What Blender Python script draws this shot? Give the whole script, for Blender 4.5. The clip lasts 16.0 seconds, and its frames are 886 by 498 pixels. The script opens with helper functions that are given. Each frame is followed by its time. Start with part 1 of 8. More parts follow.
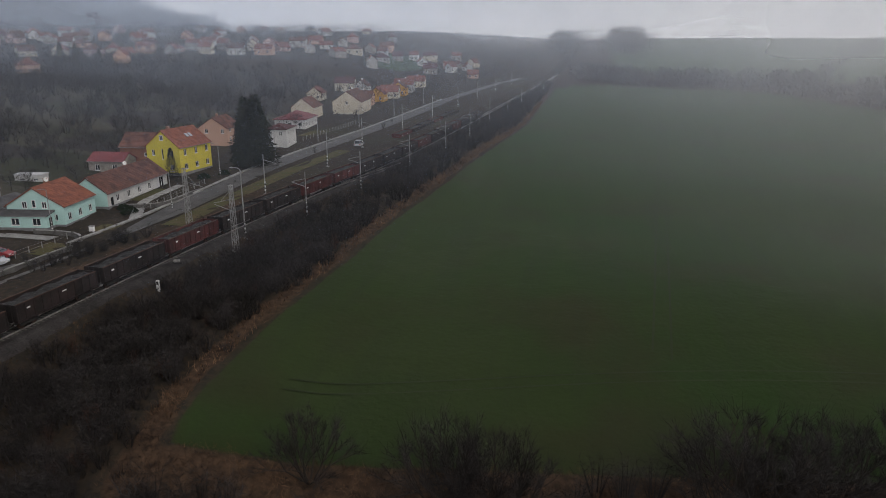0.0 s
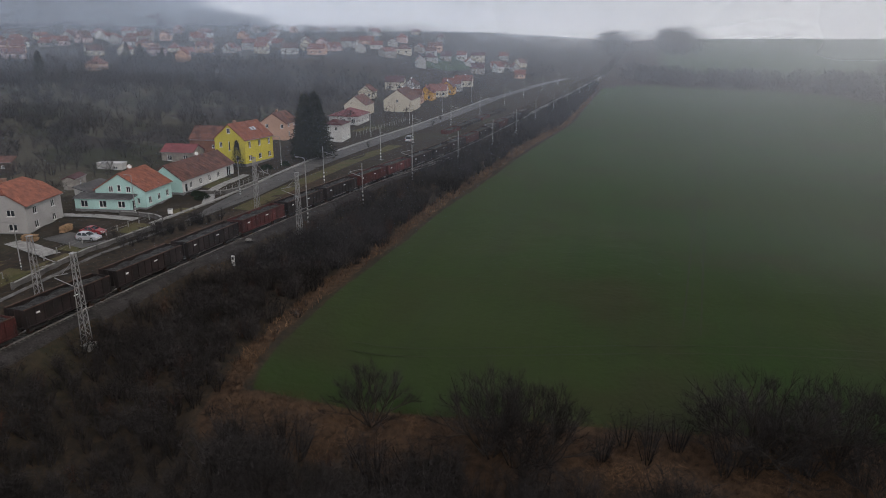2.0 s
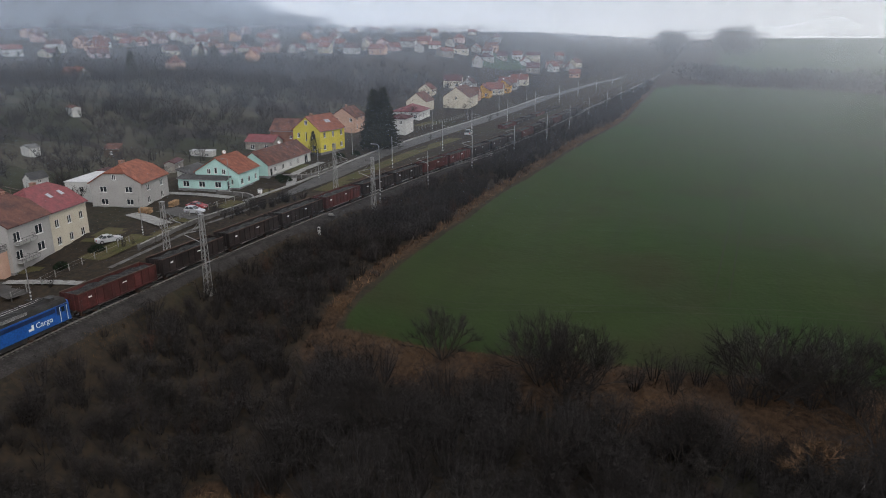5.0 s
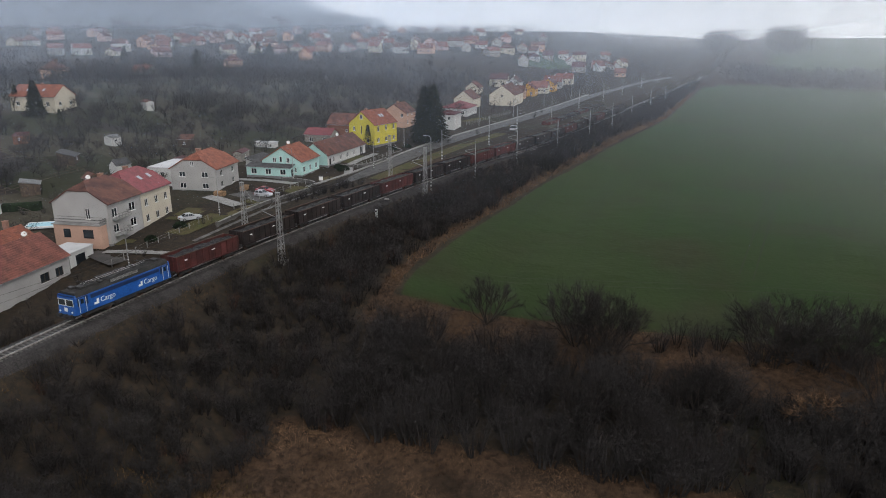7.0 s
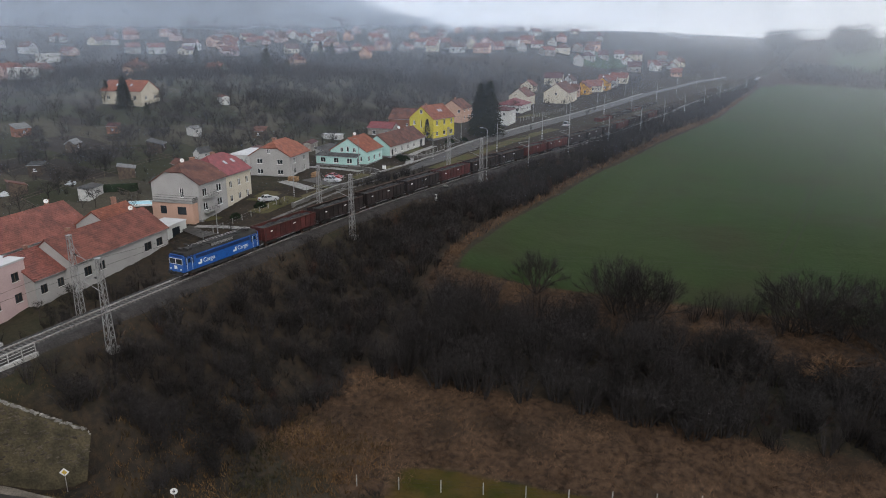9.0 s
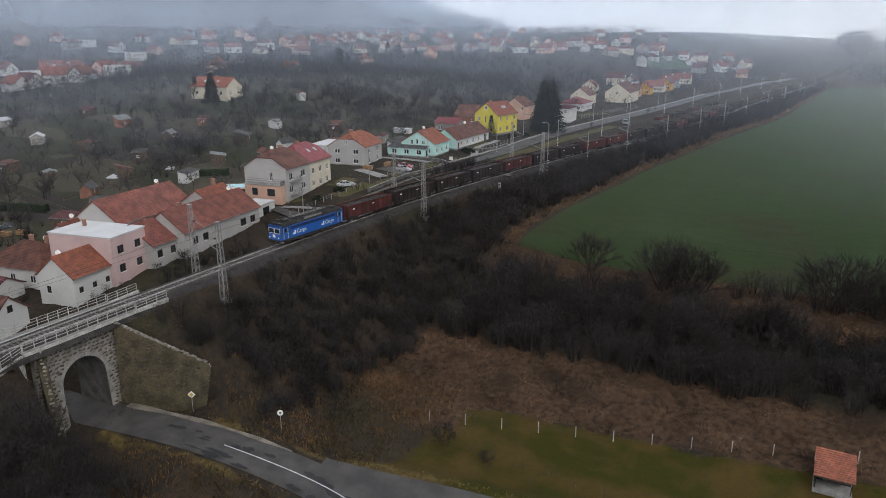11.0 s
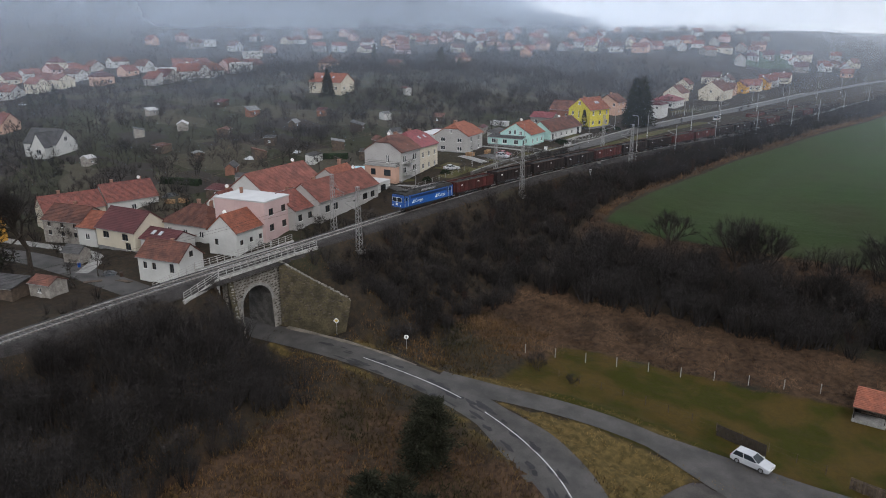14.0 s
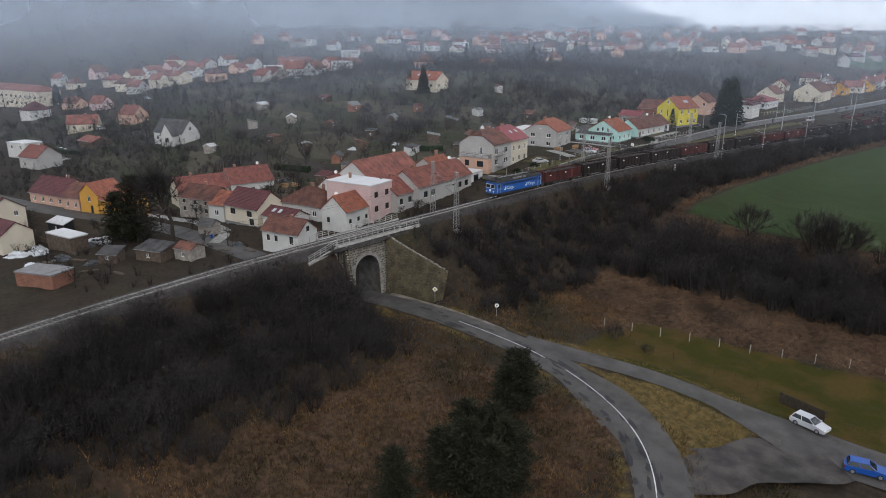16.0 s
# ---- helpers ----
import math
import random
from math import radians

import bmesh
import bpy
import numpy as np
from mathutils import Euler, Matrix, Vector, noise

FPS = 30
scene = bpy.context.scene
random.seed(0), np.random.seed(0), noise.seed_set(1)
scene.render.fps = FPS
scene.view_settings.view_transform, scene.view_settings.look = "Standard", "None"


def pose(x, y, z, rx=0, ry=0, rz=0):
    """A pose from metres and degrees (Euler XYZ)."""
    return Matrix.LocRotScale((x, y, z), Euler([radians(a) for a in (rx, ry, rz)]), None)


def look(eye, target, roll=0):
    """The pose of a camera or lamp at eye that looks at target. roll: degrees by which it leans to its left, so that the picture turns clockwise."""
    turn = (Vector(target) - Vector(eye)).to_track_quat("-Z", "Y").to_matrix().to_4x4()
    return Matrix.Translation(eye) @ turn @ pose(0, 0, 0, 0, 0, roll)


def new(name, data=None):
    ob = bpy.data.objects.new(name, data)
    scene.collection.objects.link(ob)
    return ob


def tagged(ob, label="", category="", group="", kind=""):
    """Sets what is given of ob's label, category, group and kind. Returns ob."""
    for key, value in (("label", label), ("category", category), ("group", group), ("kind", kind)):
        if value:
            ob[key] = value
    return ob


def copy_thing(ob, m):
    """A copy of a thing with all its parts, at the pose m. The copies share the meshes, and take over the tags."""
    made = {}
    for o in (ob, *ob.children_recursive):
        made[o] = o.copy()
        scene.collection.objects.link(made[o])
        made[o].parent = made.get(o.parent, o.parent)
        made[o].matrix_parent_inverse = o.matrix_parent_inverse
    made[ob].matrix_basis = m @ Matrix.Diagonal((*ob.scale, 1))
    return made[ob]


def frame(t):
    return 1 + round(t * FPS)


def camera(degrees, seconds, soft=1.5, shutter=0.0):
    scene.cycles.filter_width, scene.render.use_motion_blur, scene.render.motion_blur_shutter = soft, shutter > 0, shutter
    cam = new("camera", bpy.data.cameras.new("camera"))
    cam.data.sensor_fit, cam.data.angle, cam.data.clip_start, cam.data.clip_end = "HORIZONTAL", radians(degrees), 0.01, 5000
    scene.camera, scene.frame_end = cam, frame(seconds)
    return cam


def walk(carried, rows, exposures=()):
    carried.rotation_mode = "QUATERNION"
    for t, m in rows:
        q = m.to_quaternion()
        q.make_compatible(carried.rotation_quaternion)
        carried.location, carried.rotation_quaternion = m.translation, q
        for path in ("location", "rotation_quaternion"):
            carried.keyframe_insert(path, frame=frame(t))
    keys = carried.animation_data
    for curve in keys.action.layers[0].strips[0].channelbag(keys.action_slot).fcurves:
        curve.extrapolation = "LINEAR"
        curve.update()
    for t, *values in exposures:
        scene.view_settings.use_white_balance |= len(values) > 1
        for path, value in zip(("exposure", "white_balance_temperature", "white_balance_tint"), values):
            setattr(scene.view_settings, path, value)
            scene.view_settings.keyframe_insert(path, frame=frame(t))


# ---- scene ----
cam = camera(65.06, 16.0, 1.0)
PATH = [
    (0.0, pose(64.05, -0.00, 33.32, 73.21, 0.03, 11.41)),
    (0.5, pose(64.25, -2.56, 33.42, 73.23, 0.13, 13.44)),
    (1.0, pose(64.70, -4.77, 33.38, 73.23, 0.01, 14.29)),
    (1.5, pose(64.93, -6.88, 33.30, 73.24, -0.01, 14.43)),
    (2.0, pose(65.29, -9.24, 33.35, 73.23, -0.04, 15.12)),
    (2.5, pose(65.71, -11.65, 33.35, 73.21, -0.08, 15.87)),
    (3.0, pose(66.20, -14.17, 33.39, 73.20, -0.12, 16.62)),
    (3.5, pose(66.65, -16.76, 33.38, 73.22, -0.09, 17.32)),
    (4.0, pose(67.03, -19.32, 33.31, 73.25, 0.03, 17.94)),
    (6.5, pose(70.73, -33.51, 33.43, 73.19, -0.01, 22.17)),
    (7.0, pose(71.59, -36.40, 33.36, 73.21, 0.04, 23.09)),
    (7.5, pose(72.53, -39.30, 33.24, 73.21, 0.03, 24.16)),
    (8.0, pose(73.60, -42.28, 33.16, 73.21, 0.01, 25.22)),
    (8.5, pose(74.84, -45.42, 33.20, 73.19, 0.03, 26.19)),
    (9.0, pose(75.92, -47.94, 33.10, 73.21, 0.05, 27.46)),
    (11.5, pose(82.53, -63.23, 32.94, 73.24, -0.03, 33.59)),
    (12.0, pose(84.08, -66.35, 32.96, 73.23, 0.01, 34.82)),
    (12.5, pose(85.65, -69.40, 32.89, 73.24, 0.03, 36.03)),
    (13.0, pose(87.36, -72.42, 32.90, 73.23, 0.02, 37.28)),
    (13.5, pose(89.02, -75.38, 32.94, 73.23, -0.02, 38.53)),
    (14.0, pose(90.63, -78.35, 32.91, 73.22, 0.03, 39.73)),
    (14.5, pose(92.45, -81.22, 32.97, 73.21, 0.00, 40.96)),
    (15.0, pose(94.34, -84.01, 32.98, 73.20, -0.01, 42.25)),
    (15.5, pose(96.32, -86.85, 33.05, 73.19, -0.02, 44.18)),
    (16.0, pose(98.53, -89.60, 33.18, 73.17, -0.03, 46.79)),
]
walk(cam, PATH, [(0.0, -0.64, 6540, 14), (2.0, -0.51, 6480, 14), (4.0, -0.31, 6400, 12), (7.0, -0.14, 6320, 11), (12.0, -0.07, 6220, 11), (16.0, -0.01, 6140, 11)])

# ---- light ----
world = bpy.data.worlds.new("overcast")
scene.world = world
world.use_nodes = True
wn, wl = world.node_tree.nodes, world.node_tree.links
sky = wn.new("ShaderNodeTexSky")
sky.sky_type, sky.sun_disc = "NISHITA", False
sky.sun_elevation, sky.sun_rotation = radians(40), radians(126)
sky.air_density, sky.dust_density = 1.0, 4.0
grey = wn.new("ShaderNodeMixRGB")
grey.inputs[0].default_value = 0.8
grey.inputs[2].default_value = (6.5, 6.55, 6.62, 1)
wl.new(sky.outputs[0], grey.inputs[1])
wl.new(grey.outputs[0], wn["Background"].inputs[0])
wn["Background"].inputs[1].default_value = 0.18
sun_data = bpy.data.lights.new("sun", "SUN")
sun_data.energy, sun_data.angle, sun_data.color = 0.8, radians(25), (1.0, 0.97, 0.92)
sun = new("sun", sun_data)
sun.matrix_world = look((75, -55, 80), (0, 0, 0))

# ---- materials ----
def mat(name, c1, c2=None, rough=0.85, scale=0.6, fine=8.0, bump=0.3, metal=0.0, rand=0.0, island=0.0, dist=0.05, spec=0.3, grit=0.27):
    """Two-scale mottled surface: c1 and c2 in large patches, fine grain over them, relief from the grain."""
    m = bpy.data.materials.new(name)
    m.use_nodes = True
    n, l = m.node_tree.nodes, m.node_tree.links
    b = n["Principled BSDF"]
    b.inputs["Roughness"].default_value, b.inputs["Metallic"].default_value = rough, metal
    b.inputs["Specular IOR Level"].default_value = spec
    geo = n.new("ShaderNodeNewGeometry")
    big, small = n.new("ShaderNodeTexNoise"), n.new("ShaderNodeTexNoise")
    big.inputs["Scale"].default_value, small.inputs["Scale"].default_value = scale, fine
    big.inputs["Detail"].default_value, small.inputs["Detail"].default_value = 5, 6
    for t in (big, small):
        l.new(geo.outputs["Position"], t.inputs["Vector"])
    ramp = n.new("ShaderNodeMapRange")
    ramp.inputs[1].default_value, ramp.inputs[2].default_value = 0.35, 0.65
    l.new(big.outputs[0], ramp.inputs[0])
    mix = n.new("ShaderNodeMixRGB")
    c2 = c2 or tuple(0.75 * v for v in c1)
    mix.inputs[1].default_value, mix.inputs[2].default_value = (*c1, 1), (*c2, 1)
    l.new(ramp.outputs[0], mix.inputs[0])
    grain = n.new("ShaderNodeMapRange")
    grain.inputs[1].default_value, grain.inputs[2].default_value = 0.3, 0.7
    grain.inputs[3].default_value, grain.inputs[4].default_value = 1 - grit, 1 + grit
    l.new(small.outputs[0], grain.inputs[0])
    mul = n.new("ShaderNodeMixRGB")
    mul.blend_type = "MULTIPLY"
    mul.inputs[0].default_value = 1.0
    l.new(mix.outputs[0], mul.inputs[1])
    l.new(grain.outputs[0], mul.inputs[2])
    out = mul.outputs[0]
    for amount, node, sock in ((rand, "ShaderNodeObjectInfo", "Random"), (island, "ShaderNodeNewGeometry", "Random Per Island")):
        if amount:
            src, rr, mm = n.new(node), n.new("ShaderNodeMapRange"), n.new("ShaderNodeMixRGB")
            rr.inputs[3].default_value, rr.inputs[4].default_value = 1 - amount, 1 + amount
            mm.blend_type = "MULTIPLY"
            mm.inputs[0].default_value = 1.0
            l.new(src.outputs[sock], rr.inputs[0])
            l.new(out, mm.inputs[1])
            l.new(rr.outputs[0], mm.inputs[2])
            out = mm.outputs[0]
    l.new(out, b.inputs["Base Color"])
    if bump:
        bp = n.new("ShaderNodeBump")
        bp.inputs["Strength"].default_value, bp.inputs["Distance"].default_value = bump, dist
        l.new(small.outputs[0], bp.inputs["Height"])
        l.new(bp.outputs[0], b.inputs["Normal"])
    return m


def paint(name, c, rough=0.7, **k):
    return mat(name, c, tuple(0.88 * v for v in c), rough, 0.35, 6.0, 0.08, dist=0.02, grit=0.07, **k)


def glass(name, c=(0.02, 0.025, 0.03)):
    m = bpy.data.materials.new(name)
    m.use_nodes = True
    b = m.node_tree.nodes["Principled BSDF"]
    b.inputs["Base Color"].default_value, b.inputs["Roughness"].default_value = (*c, 1), 0.06
    return m


GLASS = glass("window_glass")
M_STONE = mat("rubble_stone", (0.085, 0.070, 0.053), (0.045, 0.038, 0.030), 0.9, 0.8, 5, 0.6, rand=0.35)
M_MORTAR = mat("lime_mortar", (0.25, 0.235, 0.21), (0.15, 0.14, 0.122), 0.95, 1.2, 9, 0.4)
M_COPING = mat("pale_coping_stone", (0.26, 0.25, 0.225), (0.14, 0.13, 0.115), 0.9, 1.0, 6, 0.5, rand=0.3)
M_RAILING = mat("pale_railing", (0.42, 0.41, 0.39), (0.28, 0.27, 0.25), 0.7, 1.2, 8, 0.2)
M_CONC = mat("concrete", (0.27, 0.265, 0.25), (0.17, 0.165, 0.155), 0.9, 0.9, 7, 0.3)
M_ASPH = mat("old_asphalt", (0.058, 0.0535, 0.049), (0.030, 0.0275, 0.0255), 0.75, 0.42, 9, 0.3, spec=0.5)
M_PATCH = mat("asphalt_repair", (0.015, 0.015, 0.016), (0.024, 0.024, 0.025), 0.7, 0.9, 9, 0.3)
# vault stone: the shade inside the arch is put into its dark colour
M_VAULT = mat("shade_dark_stone", (0.10, 0.095, 0.088), (0.05, 0.048, 0.045), 0.95, 0.8, 5, 0.5)
M_LAWN = mat("thin_winter_lawn", (0.060, 0.060, 0.023), (0.082, 0.066, 0.034), 0.95, 0.35, 6, 0.5, spec=0.1)
M_PAVE = mat("worn_paving", (0.125, 0.120, 0.112), (0.070, 0.066, 0.062), 0.9, 0.7, 7, 0.3)
M_MUD = mat("muddy_asphalt", (0.058, 0.051, 0.045), (0.016, 0.0145, 0.013), 0.85, 0.40, 7, 0.4, spec=0.4)
M_LINE = mat("road_paint", (0.62, 0.62, 0.60), (0.40, 0.40, 0.39), 0.7, 2.0, 12, 0.1)
M_BALLAST = mat("ballast", (0.042, 0.038, 0.036), (0.019, 0.017, 0.016), 0.95, 0.8, 6, 1.0, dist=0.12, grit=0.6)
M_RAIL = mat("rail_steel", (0.52, 0.49, 0.47), (0.36, 0.31, 0.28), 0.35, 2.0, 9, 0.1, metal=0.8)
M_SLEEPER = mat("sleeper", (0.125, 0.118, 0.110), (0.080, 0.075, 0.070), 0.9, 2.0, 12, 0.3, rand=0.15)
M_STEEL = mat("galvanised_steel", (0.33, 0.33, 0.33), (0.22, 0.21, 0.20), 0.55, 1.5, 8, 0.1, metal=0.4)
M_WHITE = paint("white_paint", (0.78, 0.78, 0.76))
M_BLACK = mat("dark_iron", (0.025, 0.025, 0.026), (0.04, 0.036, 0.033), 0.6, 2.0, 8, 0.2)
M_COAL = mat("coal", (0.012, 0.012, 0.013), (0.022, 0.021, 0.020), 0.7, 2.5, 10, 1.0, dist=0.1)
M_WOOD = mat("weathered_wood", (0.10, 0.075, 0.055), (0.055, 0.042, 0.034), 0.9, 1.5, 9, 0.4, rand=0.25)
M_TWIG = mat("bare_twigs", (0.0395, 0.0358, 0.0345), (0.0215, 0.0188, 0.0178), 0.95, 0.16, 3, 0.0, island=0.22, spec=0.1)
M_TWIG_GREY = mat("grey_orchard_twigs", (0.052, 0.046, 0.042), (0.027, 0.024, 0.022), 0.95, 0.06, 3, 0.0, island=0.35, spec=0.1)
M_TWIG_RED = mat("reddish_twigs", (0.068, 0.036, 0.026), (0.042, 0.027, 0.022), 0.95, 0.25, 3, 0.0, island=0.3, spec=0.1)
M_BARK = mat("bark", (0.055, 0.046, 0.038), (0.035, 0.029, 0.025), 0.95, 3, 12, 0.6, spec=0.1)
M_FIR = mat("fir_needles", (0.032, 0.033, 0.021), (0.016, 0.017, 0.011), 0.9, 0.6, 4, 0.0, island=0.35, spec=0.1)
M_REED = mat("dry_reeds", (0.195, 0.120, 0.070), (0.030, 0.0195, 0.0135), 0.95, 0.15, 3, 0.0, island=0.4, spec=0.1)
M_HEDGE = mat("evergreen_hedge", (0.022, 0.034, 0.016), (0.014, 0.020, 0.011), 0.95, 1, 6, 0.4, spec=0.1)


# ---- mesh helpers ----
def mesh_from(name, verts, faces):
    me = bpy.data.meshes.new(name)
    me.from_pydata([tuple(v) for v in verts], [], [tuple(f) for f in faces])
    return me


def part(name, geo, material, parent=None, label="", smooth=False):
    """geo: a bmesh, or (verts, faces); one mesh object, as a child of parent if given."""
    if isinstance(geo, bmesh.types.BMesh):
        me = bpy.data.meshes.new(name)
        bmesh.ops.recalc_face_normals(geo, faces=geo.faces)
        geo.to_mesh(me)
        geo.free()
    elif isinstance(geo, bpy.types.Mesh):
        me = geo
    else:
        me = mesh_from(name, *geo)
    if material is not None and not me.materials:
        me.materials.append(material)
    if smooth:
        me.polygons.foreach_set("use_smooth", [True] * len(me.polygons))
    ob = new(name, me)
    if parent is not None:
        ob.parent = parent
    return tagged(ob, label)


def box(bm, x0, y0, z0, x1, y1, z1, bevel=0.0, m=None):
    r = bmesh.ops.create_cube(bm, size=1)
    vs = r["verts"]
    for v in vs:
        v.co = Vector(((x0 + x1) / 2 + v.co.x * (x1 - x0), (y0 + y1) / 2 + v.co.y * (y1 - y0), (z0 + z1) / 2 + v.co.z * (z1 - z0)))
    if bevel:
        es = list({e for v in vs for e in v.link_edges})
        vs = list({v for f in bmesh.ops.bevel(bm, geom=es, offset=bevel, segments=1, affect="EDGES")["faces"] for v in f.verts} | {v for v in vs if v.is_valid})
    if m is not None:
        for v in vs:
            v.co = m @ v.co
    return bm


def boxes(*specs, bevel=0.0):
    bm = bmesh.new()
    for s in specs:
        box(bm, *s, bevel=bevel)
    return bm


def rod(bm, a, b, r, n=6, r2=None):
    a, b = Vector(a), Vector(b)
    d = b - a
    q = d.to_track_quat("Z", "Y").to_matrix()
    r2 = r if r2 is None else r2
    lo, hi = [], []
    for i in range(n):
        w = 2 * math.pi * i / n
        o = Vector((math.cos(w), math.sin(w), 0))
        lo.append(bm.verts.new(a + q @ (o * r)))
        hi.append(bm.verts.new(b + q @ (o * r2)))
    for i in range(n):
        j = (i + 1) % n
        bm.faces.new((lo[i], lo[j], hi[j], hi[i]))
    bm.faces.new(hi)
    bm.faces.new(lo[::-1])
    return bm


def rods(*specs, n=6):
    bm = bmesh.new()
    for s in specs:
        rod(bm, *s[:3], n=n, r2=s[3] if len(s) > 3 else None)
    return bm


def prism(bm, poly, y0, y1):
    """A polygon in x, z pushed from y0 to y1."""
    a = [bm.verts.new((x, y0, z)) for x, z in poly]
    b = [bm.verts.new((x, y1, z)) for x, z in poly]
    n = len(poly)
    for i in range(n):
        j = (i + 1) % n
        bm.faces.new((a[i], a[j], b[j], b[i]))
    bm.faces.new(a[::-1])
    bm.faces.new(b)
    return bm


# ---- the lie of the land ----
def ss(a, b, v):
    t = np.clip((np.asarray(v, float) - a) / (b - a), 0, 1)
    return t * t * (3 - 2 * t)


_ty = np.arange(-400, 1501, 2.0)
_tx = np.interp(_ty, [-400, -90, -76, -59, -40, -24, -8, 8, 35, 60, 80, 103, 140, 172, 209, 320, 530, 1000, 1500],
                [90, 12.5, 8.8, 5.2, 2.8, 1.2, 0.1, -0.7, -1.0, 0.3, 1.5, 3.0, 7.2, 11.5, 15.0, 20.5, 30, 50, 75])
_k = np.exp(-0.5 * (np.arange(-30, 31) * 2 / 11.0) ** 2)
_tx = np.convolve(np.pad(_tx, 30, mode="edge"), _k / _k.sum(), "valid")


def track_x(y):
    return np.interp(y, _ty, _tx)


def track_z(y):
    return 1.25 * ss(-15, 75, y)


ROAD = [(-130, -52), (-99, -43), (-78, -34), (-59, -27.5), (-38, -24), (-18, -21.8), (0, -19.2), (10, -16.4), (18, -14.4), (26.4, -13.5), (36.5, -12.9), (45.3, -14.2), (52.7, -16.3), (59.2, -19.5), (63.9, -23.6), (68.0, -28.8), (72, -36), (76, -45), (79.5, -58), (81, -80), (84, -120), (92, -180), (110, -280)]
LANE = [(34, -11.8), (42, -9.4), (52, -6.2), (61, -5.0), (69, -5.8), (76, -6.6), (86, -4.5), (100, 0), (130, 8), (190, 24), (300, 50), (420, 70)]


def smooth_line(pts, step=1.5):
    p = np.array(pts, float)
    s = np.r_[0, np.cumsum(np.hypot(*np.diff(p, axis=0).T))]
    q = np.arange(0, s[-1], step)
    out = np.c_[np.interp(q, s, p[:, 0]), np.interp(q, s, p[:, 1])]
    k = np.exp(-0.5 * (np.arange(-6, 7) / 2.6) ** 2)
    k /= k.sum()
    pad = np.pad(out, ((6, 6), (0, 0)), mode="reflect", reflect_type="odd")
    return np.c_[np.convolve(pad[:, 0], k, "valid"), np.convolve(pad[:, 1], k, "valid")]


ROAD_P, LANE_P = smooth_line(ROAD), smooth_line(LANE)


def road_z(x, y):
    return np.interp(x, [-130, -60, -30, 0, 20, 45, 75, 130], [-9.6, -9.8, -10.6, -11.3, -11.9, -12.7, -14.2, -16.5])


def line_dist(P, x, y):
    x, y = np.asarray(x, float), np.asarray(y, float)
    d = np.full(x.shape, 1e9)
    for px, py in P[::2]:
        d = np.minimum(d, (x - px) ** 2 + (y - py) ** 2)
    return np.sqrt(d)


